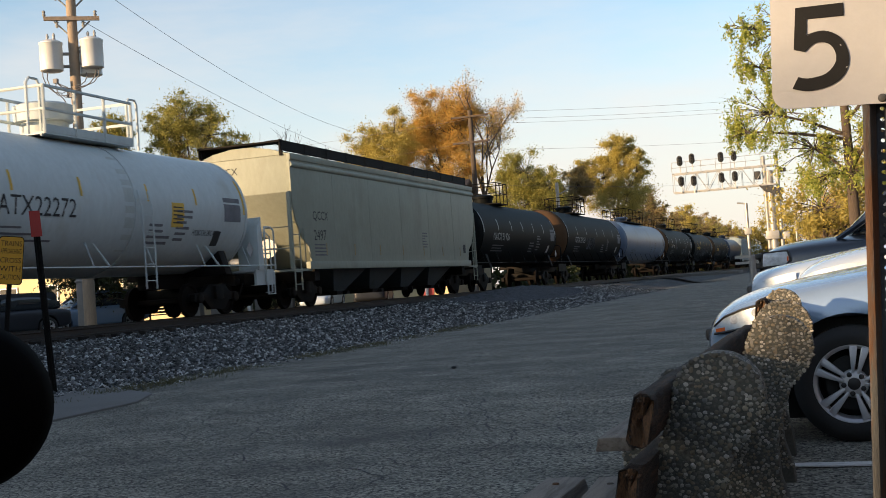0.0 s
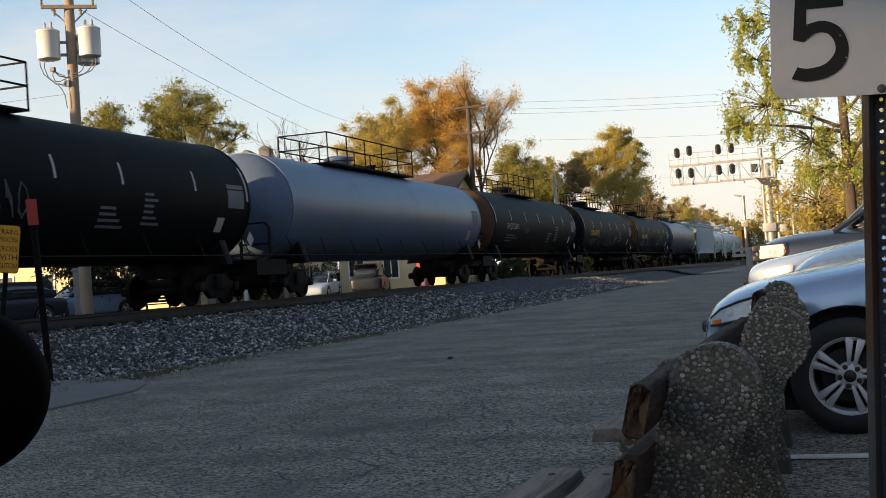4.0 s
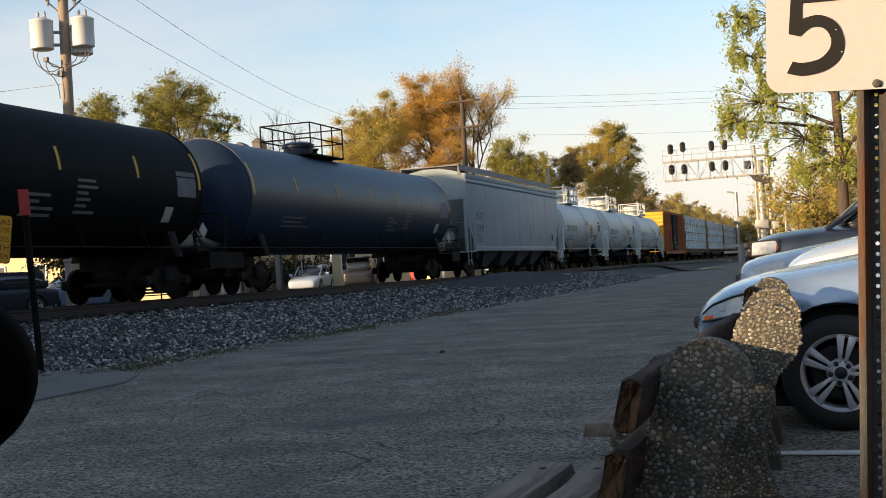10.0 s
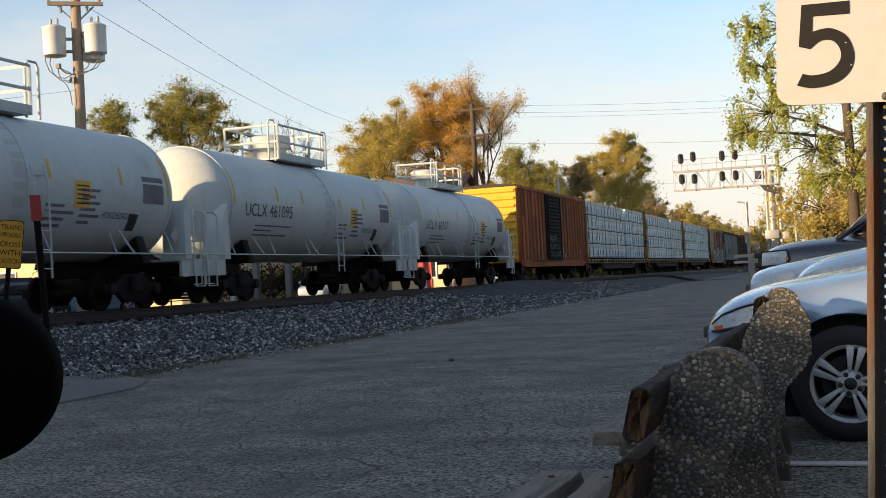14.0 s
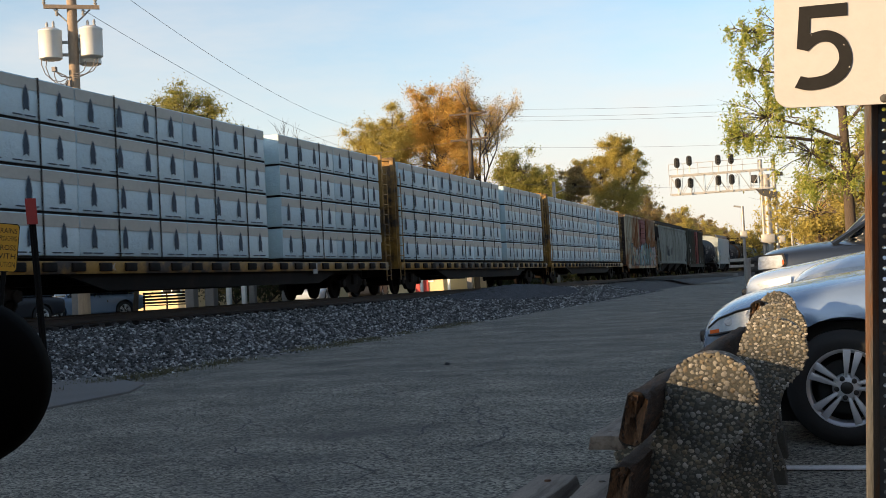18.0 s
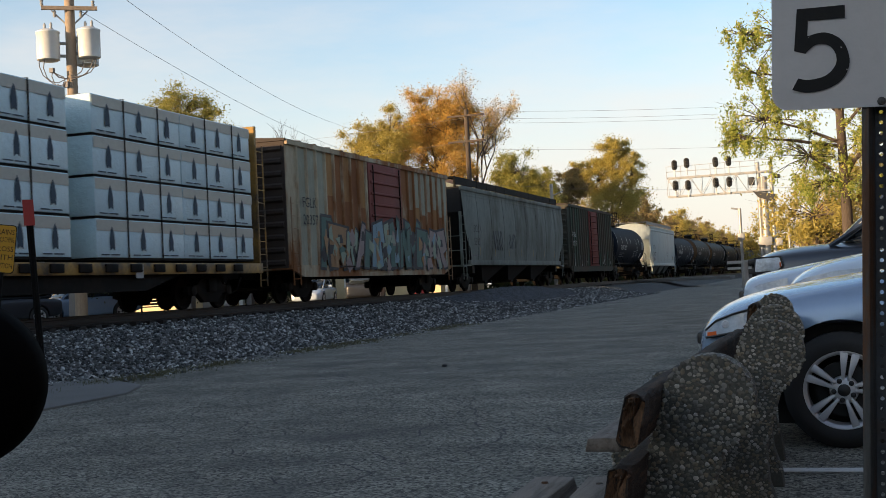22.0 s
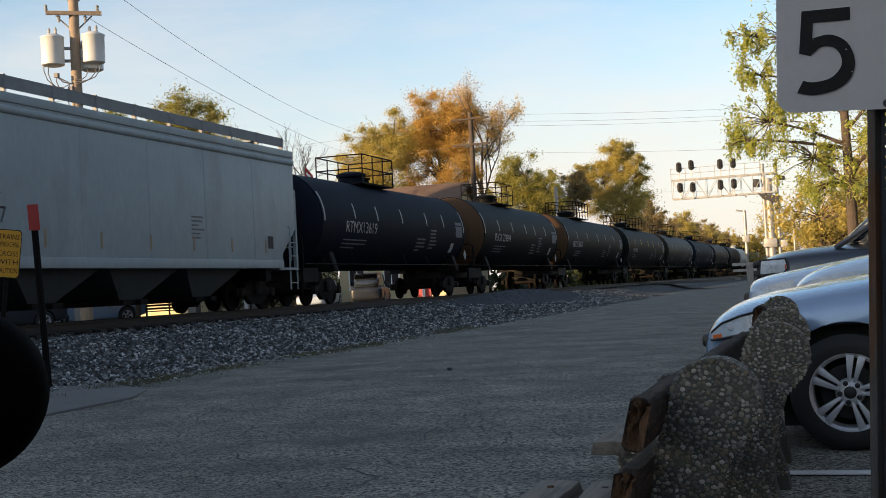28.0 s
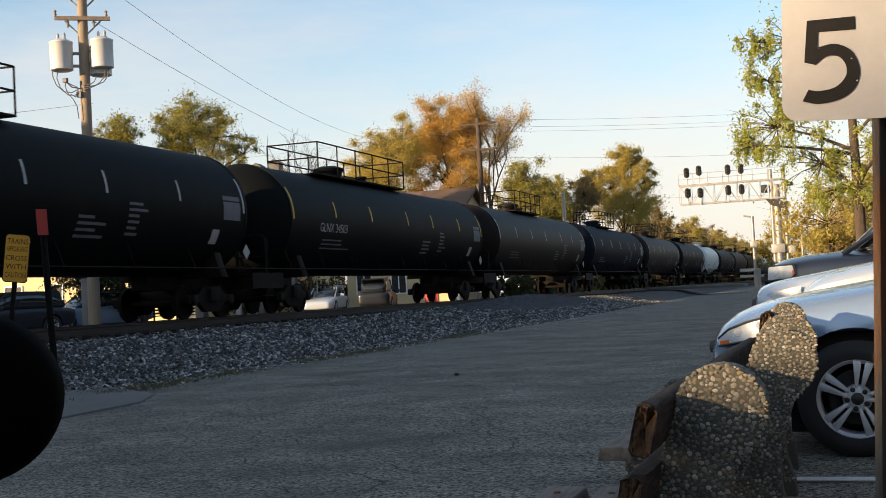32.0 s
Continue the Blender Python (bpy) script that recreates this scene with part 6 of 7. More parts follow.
def parked():
    # pale blue-silver hatch beside the bench
    car, W = vehicle("parked_suv", "pale silver-blue compact SUV parked nose to the track", -0.86, 8.24, SUV, M["paint_silver"], (0.85, 3.5), 0.335, 1.66, 1.30, 4.35)
    for s in (-1, 1):
        g = Geo()
        v = []
        pts = [(0.07, 0.725, 0.655, 0.70), (0.14, 0.79, 0.665, 0.755), (0.25, 0.85, 0.685, 0.795), (0.38, 0.885, 0.72, 0.825), (0.50, 0.90, 0.79, 0.84)]
        for x, w, a, b in pts:
            v += [(x, s * (w + 0.004), a), (x, s * (w - 0.012), b)]
        g.add(v, [(2 * i, 2 * i + 1, 2 * i + 3, 2 * i + 2) for i in range(4)])
        hl = part("headlight", g, M["lens"], car, "clear swept-back headlight")
        bz = Geo().tube([(x, s * (w + 0.006), a) for x, w, a, b in pts] + [(x, s * (w - 0.010), b) for x, w, a, b in pts[::-1]], 0.008, 5)
        part("headlight_bezel", bz, M["car_black"], hl)
        for cx, cw, cz in ((0.20, 0.81, 0.735), (0.33, 0.86, 0.775)):
            part("reflector", Geo().lathe((cx, s * (cw + 0.008), cz), "y", [(-0.012, 0.020), (0.0, 0.026), (0.012, 0.022)], 14), M["lens_clear"], hl)
        part("turn_lamp", Geo().add([(0.08, s * 0.742, 0.664), (0.08, s * 0.738, 0.685), (0.14, s * 0.797, 0.695), (0.14, s * 0.799, 0.672)], [(0, 1, 2, 3)]), M["amber"], hl)
    part("grille", Geo().box(-0.012, 0.05, -0.5, 0.5, 0.60, 0.68).box(-0.02, 0.05, -0.55, 0.55, 0.36, 0.52), M["car_black"], car, bevel=0.02)
    # white sedan
    car, W = vehicle("parked_car", "white SUV parked in the lot", -0.46, 11.2, BIG, M["paint_white"], (0.92, 3.65), 0.37, 1.85, 1.35, 4.4)
    for s in (-1, 1):
        v = []
        for x, w, a, b in ((0.05, 0.73, 0.84, 0.90), (0.2, 0.83, 0.86, 0.965), (0.42, 0.89, 0.90, 1.01), (0.72, 0.92, 0.98, 1.03)):
            v += [(x, s * (w + 0.004), a), (x, s * (w - 0.012), b)]
        part("headlight", Geo().add(v, [(2 * i, 2 * i + 1, 2 * i + 3, 2 * i + 2) for i in range(3)]), M["lens"], car)
    # white small SUV with a dark grille
    car, W = vehicle("parked_car", "white car with a dark grille parked in the lot", -1.0, 13.9, ((0.0, 0.62, 0.36, 0.80, 0.89), (0.04, 0.74, 0.28, 0.88, 0.96), (0.16, 0.84, 0.23, 0.94, 1.01)) + tuple((x, w, zl, zs * 1.13, zt * 1.13) for x, w, zl, zs, zt in SUV[3:]), M["paint_white"], (0.92, 3.65), 0.35, 1.5, 2.3, 4.4)
    part("grille", Geo().box(-0.03, 0.10, -0.62, 0.62, 0.66, 0.84), M["car_black"], car, bevel=0.03)
    for s in (-1, 1):
        v = []
        for x, w, a, b in ((0.05, 0.73, 0.74, 0.83), (0.2, 0.83, 0.78, 0.90), (0.5, 0.90, 0.86, 0.955)):
            v += [(x, s * (w + 0.004), a), (x, s * (w - 0.012), b)]
        part("headlight", Geo().add(v, [(2 * i, 2 * i + 1, 2 * i + 3, 2 * i + 2) for i in range(2)]), M["lens"], car)
    # dark grey pickup
    car, W = vehicle("pickup_truck", "dark grey pickup truck with a black grille", -1.02, 16.6, PICKUP, M["paint_grey"], (1.0, 4.6), 0.42, 2.08, 0.95, 3.6, "truck")
    grille = part("grille", Geo().box(-0.04, 0.06, -0.62, 0.62, 0.84, 1.20), M["car_black"], car, bevel=0.02)
    g = Geo()
    for z in (0.88, 1.0, 1.12):
        g.box(-0.07, 0.02, -0.78, 0.78, z, z + 0.07)
    part("grille_bar", g, M["car_black"], grille, bevel=0.01)
    for s in (-1, 1):
        hl = part("headlight", Geo().prism([(0.02, 1.02), (0.30, 1.03), (0.36, 1.09), (0.33, 1.20), (0.04, 1.19)], "y", s * 0.64, s * 0.985), M["lens_clear"], car, "squared clear headlight", bevel=0.02)
        part("lamp_bezel", Geo().prism([(0.01, 1.005), (0.31, 1.015), (0.38, 1.09), (0.345, 1.215), (0.02, 1.205)], "y", s * 0.62, s * 0.975), M["car_black"], hl)
        part("turn_lamp", Geo().prism([(0.325, 1.07), (0.345, 1.08), (0.345, 1.13), (0.325, 1.14)], "y", s * 0.986, s * 0.989), M["amber"], hl)
    part("bumper", Geo().box(-0.10, 0.25, -0.95, 0.95, 0.44, 0.64), M["chrome"], car, bevel=0.04)
    part("badge", Geo().box(1.42, 1.75, -0.997, -0.992, 1.16, 1.20), M["chrome"], car)


parked()


def parking_lines():
    for k, y in enumerate((6.5, 9.3, 12.3, 15.1, 18.2)):
        solid("parking_line", Geo().box(-0.55, 4.6, y - 0.05, y + 0.05, 0.008, 0.016), M["paint_line"], "faded white painted parking line", "road marking", group="parking lines", at=pose(0, 0, 0, 0, 0, 0))


parking_lines()
pad = solid("crossing_pad", Geo().prism([(-7.6, 9.6), (-7.75, 12.0), (-8.25, 13.1), (-9.6, 14.3), (-13.4, 14.3), (-13.4, 8.0), (-8.6, 8.0)], "z", -0.05, 0.022), M["concrete"], "pale concrete apron of a foot crossing", "pavement", bevel=0.02, kind="structure")


def trackside():
    p = thing("marker_post", "leaning dark steel post with a red reflector", "post", pose(-10.17, 13.77, 0))
    lean = Vector((-0.05, -0.12, 2.47))
    g = Geo()
    side = Vector((0.8, 0.59, 0))
    for s, w in ((-1, 0.045), (1, 0.045)):
        g.tube([side * s * 0.03, side * s * 0.03 + lean], 0.016, 5)
    g.add([(-side * 0.03), (side * 0.03), (side * 0.03 + lean), (-side * 0.03 + lean)], [(0, 1, 2, 3)])
    part("post", g, M["black_steel"], p)
    d = lean.normalized()
    a, b = lean * 0.86, lean * 1.0
    n = Vector((0.59, -0.8, 0))
    out = []
    for q in (0, 0.004):
        out += [a - side * 0.07 + n * (0.03 + q), a + side * 0.07 + n * (0.03 + q), b + side * 0.07 + n * (0.03 + q), b - side * 0.07 + n * (0.03 + q)]
    part("reflector", Geo().add(out, [(0, 1, 2, 3), (4, 5, 6, 7), (0, 1, 5, 4), (1, 2, 6, 5), (2, 3, 7, 6), (3, 0, 4, 7)]), M["red_cap"], p, "red reflector plate", bevel=0.0)
    s = thing("caution_sign", "yellow pedestrian caution sign with black lettering on a dark post", "sign", pose(-11.42, 14.30, 0, 0, 6.5, 36))
    part("post", Geo().tube([(0, 0.03, 0), (0, 0.03, 2.2)], 0.035, 8), M["black_steel"], s)
    r, w, z0, z1 = 0.05, 0.17, 1.55, 2.24
    out = []
    for cx, cz, a0 in ((w - r, z1 - r, 0), (-w + r, z1 - r, 90), (-w + r, z0 + r, 180), (w - r, z0 + r, 270)):
        out += [(cx + r * math.cos(radians(a0 + 22.5 * k)), cz + r * math.sin(radians(a0 + 22.5 * k))) for k in range(5)]
    part("border", Geo().prism(out, "y", -0.012, -0.004), M["sign_black"], s)
    part("plate", Geo().prism([(u * 0.94, (w_ - 1.895) * 0.965 + 1.895) for u, w_ in out], "y", -0.016, -0.0125), M["sign_yellow"], s)
    g = Geo()
    for k, (word, z) in enumerate((("TRAINS", 2.10), ("APPROACHING", 1.99), ("CROSS", 1.86), ("WITH", 1.74), ("CAUTION", 1.62))):
        q, f = text_geo(word, 0.075)
        wd = min(0.28, q[:, 0].max())
        q, f = text_geo(word, 0.075, wd)
        g.add([(-wd / 2 + u, -0.0175, z + w_) for u, w_ in q], f)
    part("lettering", g, M["sign_black"], s)
    pole_d = thing("crossing_post", "grey post beside the track with a small box", "post", pose(-5.45, 74.8, 0))
    part("post", Geo().tube([(0, 0, 0), (0, 0, 4.8)], 0.09, 8).tube([(0, 0, 4.75), (-0.5, 0, 4.85)], 0.05, 6), M["galv"], pole_d)
    part("box", Geo().box(-0.2, 0.2, -0.15, 0.15, 2.9, 3.3), M["galv"], pole_d, bevel=0.02)
    part("barrier", Geo().box(-0.9, 0.9, -0.05, 0.05, 1.5, 1.68).box(-0.9, 0.9, -0.05, 0.05, 1.15, 1.3).tube([(0.1, 0, 0), (0.1, 0, 1.6)], 0.2, 8), M["galv"], pole_d)
    q = thing("street_pole", "slim steel pole beyond the lot", "pole", pose(-2.86, 80, 0))
    part("pole", Geo().tube([(0, 0, 0), (0, 0, 4.6), (-0.3, 0, 4.75)], 0.07, 8), M["galv"], q)
    solid("crossing_deck", Geo().box(-22, -8, 96, 101, RAIL_Z - 0.25, RAIL_Z - 0.02), M["concrete"], "concrete level crossing over the track", "road", bevel=0.02, kind="structure")


trackside()


# ---- signals and power lines ----
def gantry():
    s = thing("signal_gantry", "pale steel cantilever signal bridge with black signal heads", "signal", pose(0, 115, 0))
    x0, x1, zb, zt = -14.8, -5.4, 8.3, 10.05
    g = Geo()
    for z in (zb, zt):
        for y in (-0.6, 0.6):
            g.box(x0, x1, y - 0.05, y + 0.05, z - 0.065, z + 0.065)
    part("boom", g, M["galv"], s)
    g = Geo()
    n = 9
    for i in range(n):
        a, b = x0 + (x1 - x0) * i / n, x0 + (x1 - x0) * (i + 1) / n
        for y in (-0.6, 0.6):
            part("lattice_brace", Geo().tube([(a, y, zb), (b, y, zt)] if i % 2 else [(a, y, zt), (b, y, zb)], 0.03, 4).tube([(a, y, zb), (a, y, zt)], 0.028, 4), M["galv"], s)
    g = Geo()
    for z in (zt + 0.55, zt + 1.05):
        g.tube([(x0, -0.75, z), (x1, -0.75, z)], 0.035, 4)
    for i in range(8):
        x = x0 + (x1 - x0) * i / 7
        g.tube([(x, -0.75, zt), (x, -0.75, zt + 1.05)], 0.035, 4)
    part("guard_rail", g, M["galv"], s)
    for x in (-6.55, -5.4):
        part("mast", Geo().tube([(x, 0, 0), (x, 0, 11.0)], 0.17, 10), M["galv"], s)
    part("column", Geo().tube([(-6.1, 0, 0), (-6.1, 0, 9.6)], 0.33, 12), M["galv"], s)
    part("bracket", Geo().prism([(-7.1, 8.3), (-5.0, 7.9), (-5.2, 7.2), (-6.6, 7.7)], "y", -0.7, 0.7), M["signal_black"], s)
    part("relay_box", Geo().box(-7.4, -6.9, -0.5, 0.5, 8.9, 9.6), M["signal_black"], s, bevel=0.03)
    part("relay_box", Geo().box(-5.3, -4.6, -0.5, 0.5, 9.4, 9.7), M["signal_black"], s, bevel=0.03)
    part("base_cabinet", Geo().box(-6.8, -5.6, -0.5, 0.5, 3.3, 4.1).box(-5.3, -4.7, -0.3, 0.3, 3.2, 3.9), M["galv"], s, bevel=0.03)
    for x, z in ((-14.0, 11.2), (-12.87, 11.32), (-10.25, 11.2), (-9.08, 11.2), (-14.0, 9.3), (-12.84, 9.25), (-10.3, 9.3), (-9.1, 9.3)):
        h = part("signal_head", Geo().prism([(x + 0.26 * math.cos(a), z + 0.26 * math.sin(a) + (0.22 if math.sin(a) > 0 else -0.22)) for a in np.linspace(0, 2 * math.pi, 18, endpoint=False)], "y", -0.95, -0.85), M["signal_black"], s)
        for k in (-0.26, 0, 0.26):
            part("hood", Geo().lathe((x, -0.95, z + k), "y", [(-0.22, 0.095), (-0.22, 0.11), (0, 0.11), (0, 0.095)], 10, True), M["signal_black"], h)
        part("bracket_pipe", Geo().tube([(x, -0.8, z - 1.1), (x, -0.8, z)], 0.05, 6), M["galv"], h)
    return s


gantry()


def sag_wire(a, b, sag, r, n=18):
    a, b = Vector(a), Vector(b)
    return Geo().tube([a.lerp(b, i / n) - Vector((0, 0, sag * 4 * (i / n) * (1 - i / n))) for i in range(n + 1)], r, 4)


def power_lines():
    p = thing("utility_pole", "weathered timber utility pole with two grey transformers", "utility pole", pose(-22.76, 32.9, 0.3))
    part("pole", Geo().tube([(0, 0, 0), (0, 0, 11.6)], 0.20, 12, 0.15), M["wood_pole"], p)
    u = Vector((0.83, 0.56, 0))
    for z in (10.12, 11.0):
        g = Geo()
        a = math.atan2(u.y, u.x)
        turn = Matrix.Rotation(a, 3, "Z")
        g.box(-0.85, 0.85, -0.2, -0.1, z - 0.06, z + 0.06)
        g.v = [tuple(turn @ Vector(q)) for q in g.v]
        arm = part("crossarm", g, M["wood_pole"], p)
        g = Geo()
        for s in (-1, 1):
            e = u * s * 0.55
            g.tube([(e.x, e.y, z - 0.05), (0, 0, z - 0.6)], 0.025, 4)
        part("brace", g, M["galv"], arm)
        for s in (-0.78, -0.4, 0.4, 0.78):
            e = u * s
            g = Geo().lathe((e.x, e.y - 0.1, z + 0.06 if s * s > 0.3 else z - 0.28), "z", [(0, 0.03), (0.08, 0.06), (0.12, 0.035), (0.18, 0.06), (0.22, 0.02)], 8)
            part("insulator", g, M["galv"], arm)
    for s in (-1, 1):
        c = u * s * 0.62
        top = 9.22 if s < 0 else 9.30
        tr = part("transformer", Geo().lathe((c.x, c.y - 0.12, top - 0.78), "z", [(0, 0.29), (0.03, 0.35), (0.10, 0.355), (0.86, 0.355), (0.88, 0.37), (0.92, 0.365), (1.0, 0.2), (1.02, 0.02)], 24), M["transformer"], p, "pale grey oil-filled transformer can")
        g = Geo()
        for k in (-0.12, 0.12):
            g.lathe((c.x + k, c.y - 0.1, top + 0.16), "z", [(0, 0.04), (0.08, 0.06), (0.14, 0.035), (0.2, 0.05), (0.28, 0.02)], 8)
        part("bushing", g, M["galv"], tr)
        for q in (0.2, 0.6):
            part("mount", Geo().tube([(0, 0, top - q), (c.x, c.y, top - q)], 0.05, 6), M["galv"], tr)
    part("transformer", Geo().lathe((0.26, 0.5, 8.35), "z", [(0, 0.29), (0.03, 0.35), (0.86, 0.355), (0.92, 0.365), (1.0, 0.2), (1.02, 0.02)], 20), M["transformer"], p, "pale grey oil-filled transformer can")
    g = Geo()
    # cables hang in slack loops from the cans to the clamps on the pole
    loops = (((-0.86, 8.52), (-0.86, 8.26), (-0.76, 7.98), (-0.55, 7.78), (-0.30, 7.74), (-0.08, 7.86)),
             ((-0.70, 8.46), (-0.74, 8.20), (-0.64, 7.90), (-0.42, 7.66), (-0.20, 7.66), (-0.06, 7.78)),
             ((-0.46, 8.14), (-0.50, 7.94), (-0.42, 7.72), (-0.26, 7.52), (-0.16, 7.30), (-0.12, 6.90)),
             ((-0.42, 8.06), (-0.28, 7.98), (-0.14, 7.92), (-0.10, 7.74), (-0.20, 7.60), (-0.34, 7.70)),
             ((0.86, 8.56), (0.82, 8.28), (0.68, 8.08), (0.46, 7.98), (0.26, 7.94), (0.08, 7.90)),
             ((0.76, 8.46), (0.70, 8.24), (0.56, 8.06), (0.38, 7.94), (0.22, 7.88), (0.08, 7.82)),
             ((0.46, 8.40), (0.46, 8.24), (0.40, 8.10), (0.30, 8.02), (0.18, 7.98), (0.08, 7.98)))
    for loop in loops:
        part("drop_cable", Geo().tube([(u.x * d, u.y * d - 0.2, z) for d, z in loop], 0.016, 6), M["wire"], p)
    e = u * -0.48
    g.box(e.x - 0.07, e.x + 0.07, e.y - 0.26, e.y - 0.15, 8.06, 8.2).tube([(e.x, e.y - 0.2, 8.1), (u.x * -0.3, u.y * -0.3 - 0.19, 7.92), (0, -0.1, 7.86)], 0.022, 6)
    g.box(-0.16, 0.0, -0.26, -0.16, 7.6, 7.78)
    part("cable_clamp", g, M["wire"], p)
    q = thing("utility_pole", "dark timber utility pole with crossarms beyond the track", "utility pole", pose(-21.4, 71.9, 0.3))
    part("pole", Geo().tube([(0, 0, 0), (0, 0, 11.6)], 0.19, 10, 0.14), M["bark"], q)
    for z in (9.6, 11.2):
        part("crossarm", Geo().box(-1.2, 1.2, -0.2, -0.1, z - 0.06, z + 0.06), M["bark"], q)
    r = thing("street_pole", "pale slim pole across the track", "pole", pose(-19.9, 88, 0.3))
    part("pole", Geo().tube([(0, 0, 0), (0, 0, 7.9)], 0.13, 8).tube([(0, 0, 7.0), (0.9, -0.2, 7.3)], 0.05, 5), M["galv"], r)
    A1, A2 = (-21.9, 33.5, 11.3), (-22.45, 33.1, 10.35)
    runs = [(A1, (-34.0, 90, 13.4), 1.1), (A2, (-33.4, 90, 11.0), 0.75),
            ((-20.4, 71.9, 11.7), (6, 90, 12.7), 0.35), ((-21.4, 71.9, 11.35), (6, 90.6, 12.25), 0.35), ((-22.4, 71.9, 11.15), (6, 91, 12.0), 0.35), ((-21.4, 71.9, 9.45), (8, 92, 9.9), 0.4),
            ((-21.4, 71.9, 7.3), (-6, 96, 7.4), 0.25), ((-6, 96, 7.4), (14, 110, 8.0), 0.3), ((-21.4, 71.9, 11.4), (-60, 66, 10.5), 0.6), ((-21.4, 71.9, 9.9), (-60, 68, 9.4), 0.6), ((-22.5, 32.9, 7.7), (-70, 20, 7.5), 0.7)]
    for a, b, sg in runs:
        solid("overhead_wire", sag_wire(a, b, sg, 0.008), M["wire"], "thin dark overhead wire", "wire", group="overhead wires")


power_lines()


# ---- across the track: street, houses, parked cars ----
def window_in(parent, x0, x1, y, z0, z1):
    """A window in a wall that faces -y."""
    w = part("window", Geo().box(x0, x1, y - 0.03, y - 0.01, z0, z1), M["glass"], parent, "dark window")
    t = 0.08
    part("window_frame", Geo().box(x0 - t, x1 + t, y - 0.06, y - 0.01, z0 - t, z0).box(x0 - t, x1 + t, y - 0.06, y - 0.01, z1, z1 + t).box(x0 - t, x0, y - 0.06, y - 0.01, z0, z1).box(x1, x1 + t, y - 0.06, y - 0.01, z0, z1).box((x0 + x1) / 2 - 0.03, (x0 + x1) / 2 + 0.03, y - 0.05, y - 0.01, z0, z1), M["white_paint"], w)


def house(name, label, x0, x1, y0, y1, h, wall, roof=None, ridge=1.6, z=0.3, windows=2, chim=None, along=False):
    b = thing(name, label, "building")
    part("wall", Geo().box(x0, x1, y0, y1, z - 0.3, z + h), wall, b)
    if roof and along:
        ym, e = (y0 + y1) / 2, z + h
        part("roof", Geo().prism([(y0 - 0.5, e - 0.1), (ym, e + ridge), (y1 + 0.5, e - 0.1), (y1 + 0.5, e - 0.3), (ym, e + ridge - 0.2), (y0 - 0.5, e - 0.3)], "x", x0 - 0.4, x1 + 0.4), roof, b)
        part("gable", Geo().prism([(y0, e), (y1, e), (ym, e + ridge - 0.25)], "x", x0, x1), wall, b)
    elif roof:
        xm = (x0 + x1) / 2
        part("roof", Geo().prism([(x0 - 0.5, z + h - 0.1), (xm, z + h + ridge), (x1 + 0.5, z + h - 0.1), (x1 + 0.5, z + h - 0.3), (xm, z + h + ridge - 0.2), (x0 - 0.5, z + h - 0.3)], "y", y0 - 0.5, y1 + 0.5), roof, b)
        part("gable", Geo().prism([(x0, z + h), (x1, z + h), (xm, z + h + ridge - 0.25)], "y", y0, y1), wall, b)
    else:
        part("parapet", Geo().box(x0 - 0.12, x1 + 0.12, y0 - 0.12, y1 + 0.12, z + h - 0.35, z + h), M["concrete"], b)
    for k in range(windows):
        w = (x1 - x0) / windows
        window_in(b, x0 + w * (k + 0.3), x0 + w * (k + 0.7), y0, z + 1.0, z + 2.4)
    if chim:
        for cx, cy, top in chim:
            part("chimney", Geo().box(cx - 0.5, cx + 0.5, cy - 0.45, cy + 0.45, z + h - 0.5, top - 0.35).prism([(cx - 0.62, top - 0.37), (cx + 0.62, top - 0.37), (cx, top)], "y", cy - 0.55, cy + 0.55), M["concrete"], b, bevel=0.02)
    return b


